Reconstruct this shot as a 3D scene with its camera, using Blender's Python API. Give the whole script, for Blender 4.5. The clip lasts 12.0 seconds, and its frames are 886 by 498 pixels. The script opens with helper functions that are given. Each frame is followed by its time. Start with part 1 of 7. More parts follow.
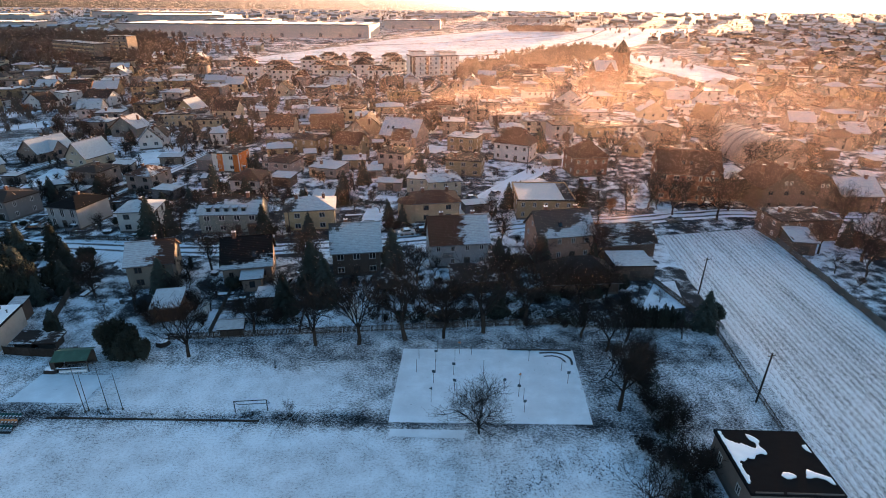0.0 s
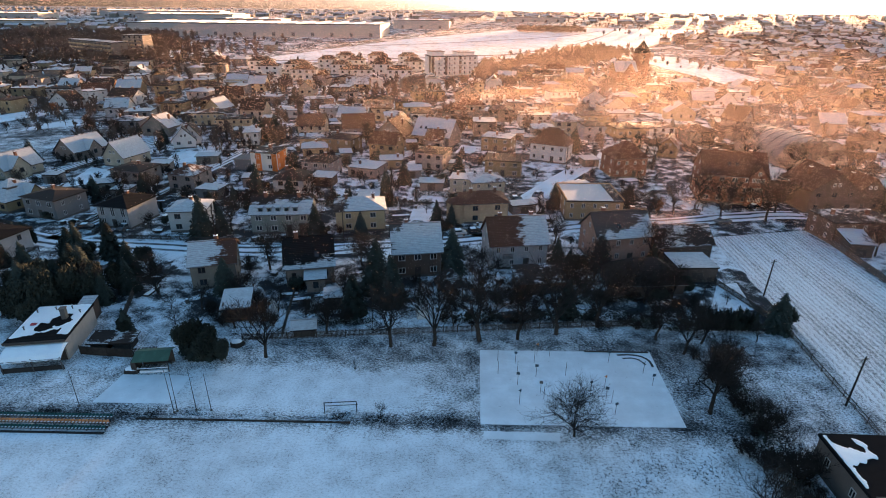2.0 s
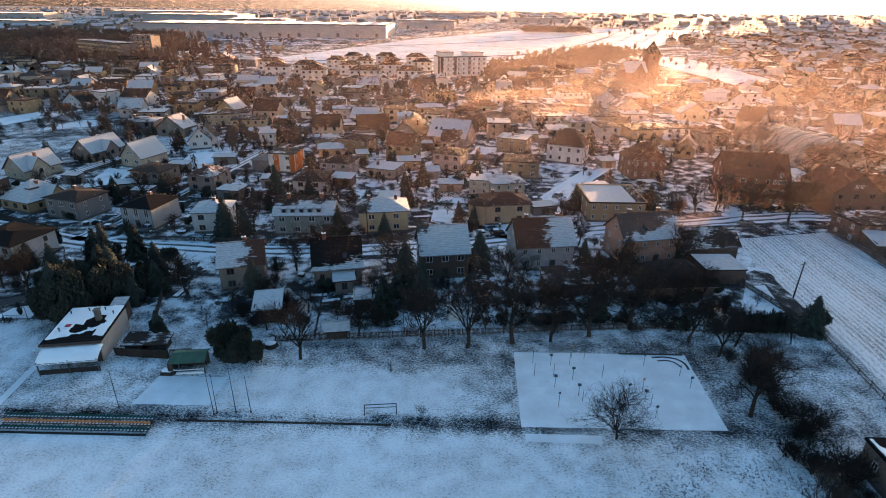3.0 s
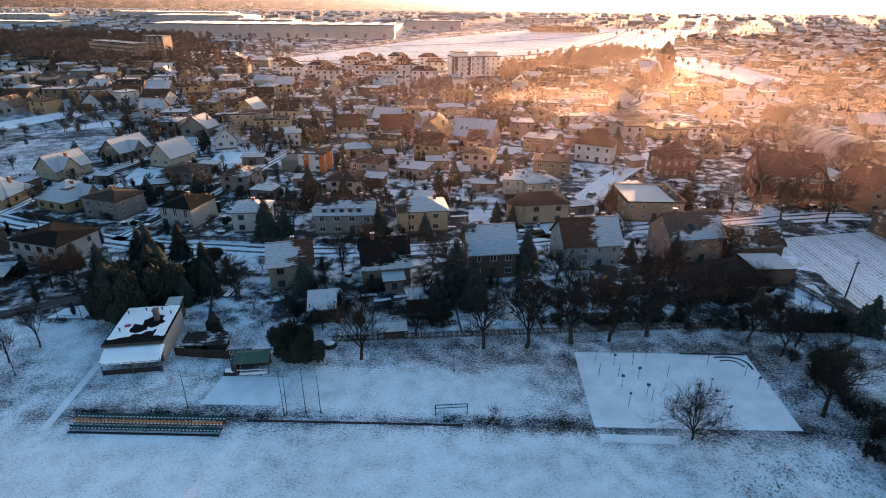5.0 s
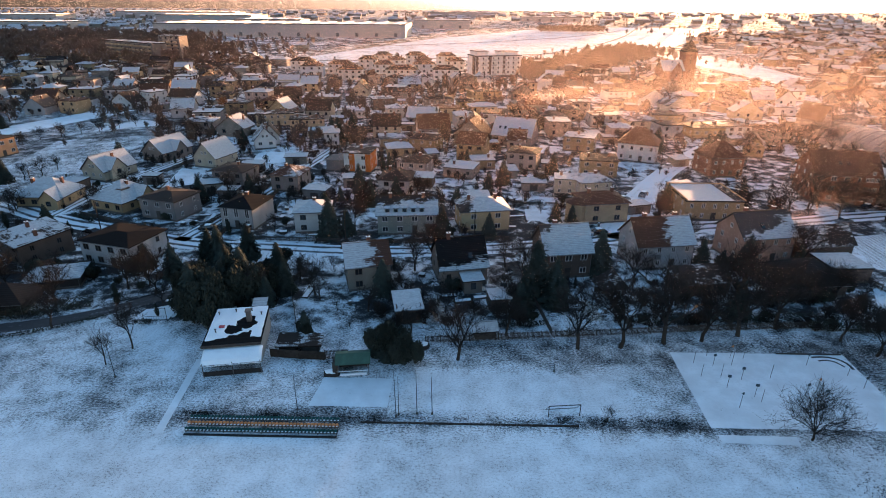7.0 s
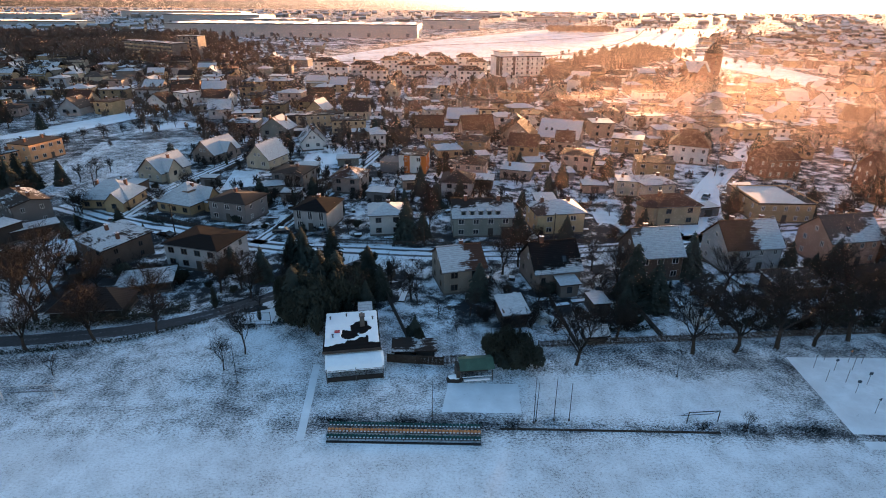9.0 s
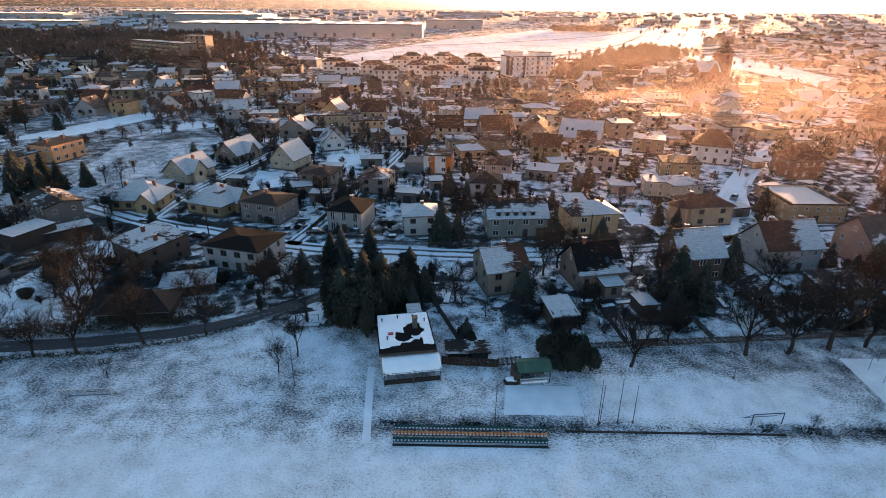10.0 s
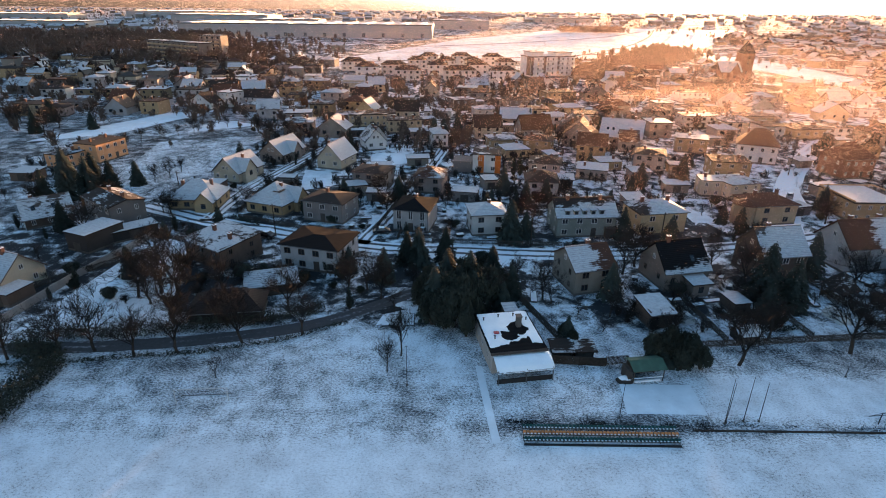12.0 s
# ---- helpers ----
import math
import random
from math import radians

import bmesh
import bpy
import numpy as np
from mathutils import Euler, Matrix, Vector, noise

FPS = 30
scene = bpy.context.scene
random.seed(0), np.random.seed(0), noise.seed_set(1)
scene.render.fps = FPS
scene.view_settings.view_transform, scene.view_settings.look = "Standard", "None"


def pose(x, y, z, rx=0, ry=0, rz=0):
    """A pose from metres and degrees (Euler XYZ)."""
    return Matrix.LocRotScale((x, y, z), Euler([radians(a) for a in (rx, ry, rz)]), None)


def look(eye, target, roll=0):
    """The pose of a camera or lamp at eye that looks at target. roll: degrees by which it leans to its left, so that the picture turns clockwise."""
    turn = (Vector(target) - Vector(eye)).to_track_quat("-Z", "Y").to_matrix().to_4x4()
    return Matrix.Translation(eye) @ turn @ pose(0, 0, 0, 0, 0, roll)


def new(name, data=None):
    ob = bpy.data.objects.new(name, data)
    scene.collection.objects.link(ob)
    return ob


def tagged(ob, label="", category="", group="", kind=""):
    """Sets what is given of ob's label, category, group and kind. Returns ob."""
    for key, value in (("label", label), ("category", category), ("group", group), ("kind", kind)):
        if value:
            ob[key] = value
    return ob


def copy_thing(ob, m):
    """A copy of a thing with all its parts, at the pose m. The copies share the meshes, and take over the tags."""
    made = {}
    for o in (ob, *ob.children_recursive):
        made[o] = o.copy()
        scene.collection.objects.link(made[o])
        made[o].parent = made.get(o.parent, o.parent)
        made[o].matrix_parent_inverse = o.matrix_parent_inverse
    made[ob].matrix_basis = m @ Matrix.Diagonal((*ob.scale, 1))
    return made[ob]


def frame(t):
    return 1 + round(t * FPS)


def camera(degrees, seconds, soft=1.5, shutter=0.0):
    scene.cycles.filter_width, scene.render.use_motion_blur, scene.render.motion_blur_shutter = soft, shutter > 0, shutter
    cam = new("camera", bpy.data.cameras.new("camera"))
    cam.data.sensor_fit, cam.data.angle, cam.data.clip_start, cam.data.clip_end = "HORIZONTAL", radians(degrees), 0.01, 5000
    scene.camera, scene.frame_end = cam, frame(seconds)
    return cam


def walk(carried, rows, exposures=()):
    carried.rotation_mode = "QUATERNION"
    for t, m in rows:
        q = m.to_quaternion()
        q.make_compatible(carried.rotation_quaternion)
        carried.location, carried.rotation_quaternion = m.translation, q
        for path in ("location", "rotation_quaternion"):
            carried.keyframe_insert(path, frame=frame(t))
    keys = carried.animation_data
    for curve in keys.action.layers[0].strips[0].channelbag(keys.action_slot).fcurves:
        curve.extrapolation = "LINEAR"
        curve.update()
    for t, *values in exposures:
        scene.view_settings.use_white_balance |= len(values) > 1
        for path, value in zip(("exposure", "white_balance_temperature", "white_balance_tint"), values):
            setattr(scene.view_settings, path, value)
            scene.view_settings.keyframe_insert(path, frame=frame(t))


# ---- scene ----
cam = camera(78.0, 12.0, 1.0)
PATH = [
    (0, (3.065, 0.192, 49.588), (3.044, 2.021, 48.779), 0.4),
    (0.5, (0.062, 0.285, 49.528), (0.041, 2.114, 48.719), 0.4),
    (1, (-3.037, 0.303, 49.496), (-3.059, 2.132, 48.686), 0.5),
    (1.5, (-6.053, 0.405, 49.5), (-6.074, 2.234, 48.69), 0.5),
    (2, (-8.916, 0.462, 49.457), (-8.94, 2.291, 48.648), 0.6),
    (2.5, (-11.528, 0.535, 49.512), (-11.555, 2.364, 48.704), 0.6),
    (3, (-14.014, 0.556, 49.594), (-14.044, 2.385, 48.786), 0.6),
    (5, (-23.227, 0.641, 49.244), (-23.261, 2.471, 48.437), 0.5),
    (5.5, (-25.927, 0.673, 49.225), (-25.962, 2.502, 48.417), 0.4),
    (6, (-29.479, 0.689, 49.193), (-29.514, 2.518, 48.384), 0.4),
    (6.5, (-33.537, 0.766, 49.132), (-33.572, 2.594, 48.322), 0.4),
    (7, (-37.996, 0.806, 49.06), (-38.029, 2.634, 48.251), 0.4),
    (9, (-56.204, 1.253, 49.296), (-56.229, 3.082, 48.487), 0.5),
    (9.5, (-60.625, 1.408, 49.377), (-60.647, 3.237, 48.567), 0.5),
    (10, (-64.646, 1.519, 49.401), (-64.665, 3.347, 48.591), 0.5),
    (10.5, (-68.578, 1.665, 49.153), (-68.592, 3.494, 48.344), 0.5),
    (11, (-72.635, 1.672, 48.888), (-72.647, 3.502, 48.08), 0.6),
    (11.5, (-76.788, 1.712, 48.677), (-76.798, 3.542, 47.87), 0.6),
    (12, (-81.075, 1.879, 48.528), (-81.083, 3.709, 47.721), 0.6),
]
walk(cam, [(t, look(eye, target, roll)) for t, eye, target, roll in PATH], exposures=[(0.0, 2.74, 5650, -1), (5.5, 2.76, 5650, 0), (7.2, 2.78, 5700, 2), (9.0, 2.8, 5900, 3), (12.0, 2.84, 5950, 3)])

from collections import defaultdict

# ---------------------------------------------------------------- world and sun
SUN_AZ, SUN_EL = 23.5, 2.9
world = bpy.data.worlds.new("winter_sky")
scene.world = world
world.use_nodes = True
wn = world.node_tree.nodes
sky = wn.new("ShaderNodeTexSky")
sky.sky_type = "NISHITA"
sky.sun_disc = False
sky.sun_elevation, sky.sun_rotation = radians(SUN_EL), radians(SUN_AZ)
sky.dust_density, sky.air_density, sky.ozone_density = 3.0, 1.0, 2.0
wn["Background"].inputs["Strength"].default_value = 0.12
# low winter haze: towards the horizon the sky loses its colour and turns pale peach
tone = wn.new("ShaderNodeRGBToBW")
pale = wn.new("ShaderNodeMix")
pale.data_type, pale.blend_type = "RGBA", "MULTIPLY"
pale.inputs["Factor"].default_value = 1.0
pale.inputs[7].default_value = (2.9, 2.0, 1.5, 1)
coord, split, ramp = wn.new("ShaderNodeTexCoord"), wn.new("ShaderNodeSeparateXYZ"), wn.new("ShaderNodeMapRange")
ramp.inputs[1].default_value, ramp.inputs[2].default_value, ramp.inputs[3].default_value, ramp.inputs[4].default_value = 0.02, 0.34, 0.85, 0.0
veil = wn.new("ShaderNodeMix")
veil.data_type = "RGBA"
wl = world.node_tree.links
wl.new(sky.outputs[0], tone.inputs[0])
wl.new(tone.outputs[0], pale.inputs[6])
wl.new(coord.outputs["Generated"], split.inputs[0])
wl.new(split.outputs[2], ramp.inputs[0])
wl.new(ramp.outputs[0], veil.inputs["Factor"])
wl.new(sky.outputs[0], veil.inputs[6])
wl.new(pale.outputs[2], veil.inputs[7])
wl.new(veil.outputs[2], wn["Background"].inputs["Color"])
sun = new("sun", bpy.data.lights.new("sun", "SUN"))
sun.data.energy, sun.data.angle, sun.data.color = 4.8, radians(1.0), (1.0, 0.47, 0.20)
az, el = radians(SUN_AZ), radians(SUN_EL)
sun.matrix_world = look((0, 0, 0), (-math.sin(az) * math.cos(el), -math.cos(az) * math.cos(el), -math.sin(el)))


# ---------------------------------------------------------------- materials
class Nodes:
    """Short hand for a node material."""

    def __init__(self, name):
        self.m = bpy.data.materials.new(name)
        self.m.use_nodes = True
        self.t = self.m.node_tree
        self.b = self.t.nodes["Principled BSDF"]

    def put(self, sock, v):
        if isinstance(v, bpy.types.NodeSocket):
            self.t.links.new(v, sock)
        elif v is not None:
            sock.default_value = v

    def math(self, op, a, b=None, c=None, clamp=False):
        n = self.t.nodes.new("ShaderNodeMath")
        n.operation, n.use_clamp = op, clamp
        for k, v in enumerate((a, b, c)):
            self.put(n.inputs[k], v)
        return n.outputs[0]

    def noise(self, scale, detail=3.0, rough=0.55, vec=None, off=None, stretch=None):
        v = vec if vec is not None else self.place()
        if off is not None or stretch is not None:
            mp = self.t.nodes.new("ShaderNodeMapping")
            self.put(mp.inputs["Vector"], v)
            if stretch is not None:
                mp.inputs["Scale"].default_value = stretch
            if off is not None:
                self.put(mp.inputs["Location"], off)
            v = mp.outputs[0]
        n = self.t.nodes.new("ShaderNodeTexNoise")
        self.put(n.inputs["Vector"], v)
        n.inputs["Scale"].default_value, n.inputs["Detail"].default_value, n.inputs["Roughness"].default_value = scale, detail, rough
        return n.outputs["Fac"]

    def place(self, kind="Object"):
        key = "tc"
        if key not in self.t.nodes:
            self.t.nodes.new("ShaderNodeTexCoord").name = key
        return self.t.nodes[key].outputs[kind]

    def rnd(self):
        if "oi" not in self.t.nodes:
            self.t.nodes.new("ShaderNodeObjectInfo").name = "oi"
        return self.t.nodes["oi"].outputs["Random"]

    def xyz(self, v):
        n = self.t.nodes.new("ShaderNodeSeparateXYZ")
        self.put(n.inputs[0], v)
        return n.outputs

    def step(self, v, lo, hi, smooth=True):
        n = self.t.nodes.new("ShaderNodeMapRange")
        n.interpolation_type = "SMOOTHSTEP" if smooth else "LINEAR"
        self.put(n.inputs[0], v)
        self.put(n.inputs[1], lo)
        self.put(n.inputs[2], hi)
        return n.outputs[0]

    def mix(self, f, a, b):
        n = self.t.nodes.new("ShaderNodeMix")
        n.data_type = "RGBA"
        self.put(n.inputs["Factor"], f)
        for k, v in ((6, a), (7, b)):
            self.put(n.inputs[k], (*v, 1) if isinstance(v, tuple) and len(v) == 3 else v)
        return n.outputs[2]

    def attr(self, name):
        n = self.t.nodes.new("ShaderNodeAttribute")
        n.attribute_name = name
        return n.outputs["Fac"]

    def bump(self, h, strength=0.4, dist=0.05):
        n = self.t.nodes.new("ShaderNodeBump")
        n.inputs["Strength"].default_value, n.inputs["Distance"].default_value = strength, dist
        self.put(n.inputs["Height"], h)
        self.t.links.new(n.outputs[0], self.b.inputs["Normal"])

    def end(self, col, rough=0.8, metal=0.0, spec=0.5):
        self.put(self.b.inputs["Base Color"], (*col, 1) if isinstance(col, tuple) else col)
        self.put(self.b.inputs["Roughness"], rough)
        self.put(self.b.inputs["Metallic"], metal)
        self.put(self.b.inputs["Specular IOR Level"], spec)
        return self.m


def dull(c, k):
    return tuple(min(0.9, v * k) for v in c)


def plain(name, col, rough=0.8, metal=0.0, big=0.5, fine=9.0, amount=0.3, spec=0.4, bump=0.2):
    """A surface with stains at a large scale, grain at a fine one, and a shift from object to object."""
    n = Nodes(name)
    off = n.math("MULTIPLY", n.rnd(), 37.0)
    a, b = n.noise(big, 3, off=off), n.noise(fine, 4)
    v = n.math("ADD", n.math("MULTIPLY", a, 0.65), n.math("MULTIPLY", b, 0.35))
    v = n.math("ADD", v, n.math("MULTIPLY", n.math("SUBTRACT", n.rnd(), 0.5), 0.25))
    c = n.mix(n.step(v, 0.3, 0.7), dull(col, 1 - amount), dull(col, 1 + amount * 0.7))
    if bump:
        n.bump(b, bump, 0.02)
    return n.end(c, rough, metal, spec)


SNOW = (0.76, 0.82, 0.88)


def roofing(name, col, cover, rows=0.35, rough=0.75, tiled=True, lean=None):
    """Tiles or felt in courses, with snow lying on the upper faces as far as cover (0 to 1) says."""
    n = Nodes(name)
    off = n.math("MULTIPLY", n.rnd(), 53.0)
    big, mid, fine = n.noise(0.20, 3, off=off), n.noise(1.0, 4, 0.6, off=off, stretch=(0.7, 1.9, 1.9)), n.noise(6.0, 3)
    x, y, z = n.xyz(n.place())
    course = n.math("PINGPONG", n.math("ADD", z, n.math("MULTIPLY", y, 0.35)), rows * 0.5)
    course = n.math("DIVIDE", course, rows * 0.5) if tiled else n.math("MULTIPLY", n.noise(0.6, 3, off=off), 0.6)
    m = n.math("ADD", n.math("MULTIPLY", big, 0.52), n.math("MULTIPLY", mid, 0.36))
    m = n.math("ADD", m, n.math("MULTIPLY", fine, 0.14))
    m = n.math("SUBTRACT", m, n.math("MULTIPLY", course, 0.05))
    m = n.math("ADD", m, n.math("MULTIPLY", n.math("SUBTRACT", n.rnd(), 0.5), 0.08))
    if lean:
        # drifts: more snow towards one end (first) or up the slope (second, about the height given third)
        m = n.math("ADD", m, n.math("ADD", n.math("MULTIPLY", x, lean[0]), n.math("MULTIPLY", n.math("SUBTRACT", z, lean[2]), lean[1])))
    edge = 0.79 - 0.58 * cover
    s = n.step(m, edge - 0.025, edge + 0.03)
    geo = n.t.nodes.new("ShaderNodeNewGeometry")
    s = n.math("MULTIPLY", s, n.step(n.xyz(geo.outputs["Normal"])[2], 0.35, 0.6))
    tile = n.mix(n.math("ADD", n.math("MULTIPLY", mid, 0.6), n.math("MULTIPLY", course, 0.35), clamp=True), dull(col, 0.55), dull(col, 1.35))
    thin = n.mix(n.step(fine, 0.35, 0.75), dull(SNOW, 0.82), SNOW)
    veil_ = n.math("ADD", 0.26, n.math("MULTIPLY", n.noise(2.6, 4, 0.7, off=off, stretch=(0.5, 1, 1)), 0.62), clamp=True)
    s = n.math("MULTIPLY", s, n.math("SUBTRACT", veil_, n.math("MULTIPLY", n.step(course, 0.72, 1.0), 0.22)), clamp=True)
    c = n.mix(s, tile, thin)
    n.bump(n.math("ADD", n.math("MULTIPLY", course, 0.4), n.math("MULTIPLY", s, 1.2)), 0.6, 0.06)
    if max(col) < 0.02:
        return n.end(c, 0.95, 0.0, 0.03)
    return n.end(c, n.math("ADD", rough + 0.12, n.math("MULTIPLY", s, -0.2)), 0.0, 0.14)


def ground_snow(name, soil=(0.034, 0.037, 0.040), soil2=(0.018, 0.021, 0.025), attr="bare", fixed=None, grain=3.6, bumpy=0.5):
    """Thin snow over winter grass and soil; the attribute says how much of the ground shows through."""
    n = Nodes(name)
    p = n.place()
    a, b, c, d = n.noise(0.045, 3), n.noise(0.33, 4), n.noise(grain, 6, 0.66, stretch=(0.8, 1.1, 1)), n.noise(grain * 2.8, 2, 0.6)
    v = n.math("ADD", n.math("MULTIPLY", a, 0.20), n.math("MULTIPLY", b, 0.22))
    v = n.math("ADD", v, n.math("ADD", n.math("MULTIPLY", c, 0.44), n.math("MULTIPLY", d, 0.36)))
    # v lies round 0.59; bare of 0.5 shows half of the ground
    lim = n.attr(attr) if fixed is None else fixed
    if fixed is None:
        vor = n.t.nodes.new("ShaderNodeTexVoronoi")
        vor.distance = "CHEBYCHEV"
        vor.inputs["Scale"].default_value, vor.inputs["Randomness"].default_value = 0.10, 0.75
        warp = n.t.nodes.new("ShaderNodeVectorMath")
        warp.operation = "ADD"
        n.t.links.new(p, warp.inputs[0])
        n.put(warp.inputs[1], n.math("MULTIPLY", b, 6.0))
        n.t.links.new(warp.outputs[0], vor.inputs["Vector"])
        cell = n.xyz(vor.outputs["Color"])[0]
        plot = n.math("ADD", n.math("MULTIPLY", n.math("SUBTRACT", cell, 0.5), 0.20), n.math("MULTIPLY", n.math("SUBTRACT", b, 0.5), 0.55))
        v = n.math("ADD", v, n.math("MULTIPLY", plot, n.attr("plots")))
    lim = n.math("ADD", 0.39, n.math("MULTIPLY", lim, 0.40))
    s = n.step(v, n.math("SUBTRACT", lim, 0.06), n.math("ADD", lim, 0.11))
    earth = n.mix(n.step(d, 0.3, 0.7), soil2, soil)
    # grass greys the thin snow; shading of its dimples is in this colour too
    tuft_shade = n.math("ADD", n.math("MULTIPLY", c, 0.55), n.math("ADD", n.math("MULTIPLY", d, 0.30), n.math("MULTIPLY", b, 0.15)))
    white = n.mix(n.step(tuft_shade, 0.36, 0.56), dull(SNOW, 0.66 if fixed is None else 0.86), n.mix(n.step(n.math("ADD", n.math("MULTIPLY", a, 0.5), n.math("MULTIPLY", b, 0.5)), 0.35, 0.62), dull(SNOW, 0.78), SNOW))
    n.bump(n.math("ADD", n.math("MULTIPLY", c, 0.6), n.math("ADD", n.math("MULTIPLY", d, 0.25), n.math("MULTIPLY", s, 0.2))), bumpy, 0.12)
    return n.end(n.mix(s, earth, white), n.mix(s, (0.95, 0.95, 0.95), (0.85, 0.85, 0.85)), 0.0, 0.12)


def road_surface(name, lo=0.42, hi=0.72):
    """Packed snow with darker wheel tracks along the strip."""
    n = Nodes(name)
    u, v, _ = n.xyz(n.place("UV"))
    w = n.noise(0.12, 3)
    f = n.noise(1.6, 4, 0.65)
    t = n.math("ABSOLUTE", n.math("SUBTRACT", n.math("PINGPONG", n.math("ADD", u, n.math("MULTIPLY", n.math("SUBTRACT", w, 0.5), 0.25)), 0.5), 0.27))
    wear = n.math("ADD", n.math("MULTIPLY", n.step(t, 0.03, 0.16), 0.42), n.math("ADD", n.math("MULTIPLY", w, 0.45), n.math("MULTIPLY", f, 0.45)))
    s = n.step(wear, lo, hi)
    c = n.mix(s, n.mix(f, (0.030, 0.030, 0.033), (0.085, 0.085, 0.092)), dull(SNOW, 0.9))
    n.bump(n.math("ADD", f, s), 0.3, 0.05)
    return n.end(c, n.math("ADD", 0.6, n.math("MULTIPLY", f, 0.35)), 0.0, 0.15)


def ploughed(name):
    """Furrows along the field, snow in the hollows and dark ridges."""
    n = Nodes(name)
    u, v, _ = n.xyz(n.place("UV"))
    f, b, fine = n.noise(5.5, 4, 0.7, stretch=(1.2, 0.42, 1)), n.noise(0.07, 3, stretch=(1, 0.25, 1)), n.noise(9, 3)
    ww = n.math("ADD", u, n.math("MULTIPLY", n.math("SUBTRACT", b, 0.5), 0.9))
    k = n.math("DIVIDE", n.math("PINGPONG", ww, 0.55), 0.55)
    k2 = n.math("DIVIDE", n.math("PINGPONG", ww, 2.3), 2.3)
    r = n.math("ADD", n.math("MULTIPLY", k, 0.08), n.math("ADD", n.math("MULTIPLY", f, 0.65), n.math("ADD", n.math("MULTIPLY", b, 0.22), n.math("ADD", n.math("MULTIPLY", k2, 0.03), n.math("MULTIPLY", fine, 0.22)))))
    s = n.step(r, 0.47, 0.66)
    c = n.mix(s, n.mix(fine, (0.050, 0.054, 0.060), (0.095, 0.098, 0.105)), n.mix(fine, dull(SNOW, 0.72), SNOW))
    n.bump(n.math("ADD", k, f), 0.5, 0.12)
    return n.end(c, 0.6)


M = {}
M["ground"] = ground_snow("snowy_grass")
M["court"] = ground_snow("smooth_snow", fixed=0.03, grain=1.2, bumpy=0.15)
M["far_snow"] = ground_snow("wind_blown_snow", fixed=0.30, grain=0.35, bumpy=0.2)
M["road"] = road_surface("packed_snow_road")
M["white_road"] = road_surface("snowed_up_road", 0.22, 0.5)
M["lane"] = road_surface("dark_wet_lane", 0.86, 1.22)
M["field"] = ploughed("ploughed_snow_field")
for k, c in dict(pink=(0.42, 0.28, 0.22), pale=(0.42, 0.42, 0.43), umber=(0.12, 0.09, 0.075), taupe=(0.24, 0.20, 0.175), stone=(0.25, 0.23, 0.20), ochre=(0.38, 0.28, 0.16),
                 yellow=(0.50, 0.40, 0.24), sage=(0.25, 0.265, 0.24), beige=(0.48, 0.37, 0.24), white=(0.62, 0.62, 0.61), grey=(0.20, 0.19, 0.19), cream=(0.46, 0.41, 0.32), rose=(0.32, 0.265, 0.245),
                 mustard=(0.26, 0.20, 0.12), brick=(0.20, 0.10, 0.07), apricot=(0.66, 0.36, 0.19), chalk=(0.95, 0.94, 0.92), rust=(0.32, 0.14, 0.05), concrete=(0.30, 0.29, 0.28), orange=(0.62, 0.17, 0.03), plinth=(0.13, 0.12, 0.11), tar=(0.045, 0.042, 0.04)).items():
    M[k] = plain("render_" + k, dull(c, 0.70), 0.9, big=0.35, fine=6.0, amount=0.22, spec=0.2)
ROOFS = dict(slate=(0.062, 0.054, 0.050), dark=(0.030, 0.024, 0.022), brown=(0.068, 0.035, 0.025), red=(0.16, 0.07, 0.05), black=(0.012, 0.012, 0.013))


def roof_mat(kind, snow, tiled=True, lean=None):
    level = max(0, min(10, round(snow * 10)))
    key = f"roof_{kind}_{level}" + ("" if tiled else "_felt")
    if lean:
        key += f"_drift_{lean[0]}_{lean[1]}_{lean[2]}"
    if key not in M:
        M[key] = roofing(key, ROOFS[kind], level / 10, tiled=tiled, lean=lean)
    return M[key]


M["glass"] = plain("window_glass", (0.02, 0.022, 0.026), 0.08, big=0.4, fine=0.9, amount=0.3, spec=0.6, bump=0.02)
M["frame_dark"] = plain("window_frame_brown", (0.06, 0.045, 0.035), 0.6, amount=0.15, bump=0)
M["frame"] = plain("window_frame_white", (0.46, 0.45, 0.44), 0.5, amount=0.1, bump=0)
M["bark"] = plain("bark", (0.042, 0.035, 0.030), 0.95, big=1.5, fine=14.0, amount=0.35, spec=0.1)
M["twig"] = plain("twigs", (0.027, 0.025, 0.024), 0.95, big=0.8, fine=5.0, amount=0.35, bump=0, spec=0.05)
M["needle"] = plain("conifer_needles", (0.034, 0.042, 0.037), 0.95, big=0.6, fine=5.0, amount=0.45, bump=0, spec=0.04)
M["hedge"] = plain("hedge_leaves", (0.036, 0.042, 0.035), 0.95, big=0.6, fine=5.0, amount=0.4, bump=0, spec=0.04)
M["rusty"] = plain("autumn_leaves", (0.20, 0.075, 0.022), 0.9, big=0.6, fine=5.0, amount=0.4, bump=0)
M["wood"] = plain("weathered_wood", (0.050, 0.042, 0.036), 0.9, big=0.8, fine=12.0, amount=0.35)
M["steel"] = plain("galvanised_steel", (0.12, 0.12, 0.125), 0.5, 0.6, amount=0.2)
M["snow"] = plain("fresh_snow", SNOW, 0.5, big=0.7, fine=5.0, amount=0.06, spec=0.5)


# ---------------------------------------------------------------- mesh helpers
def mesh_of(name, bm):
    me = bpy.data.meshes.new(name)
    bm.to_mesh(me)
    bm.free()
    return me


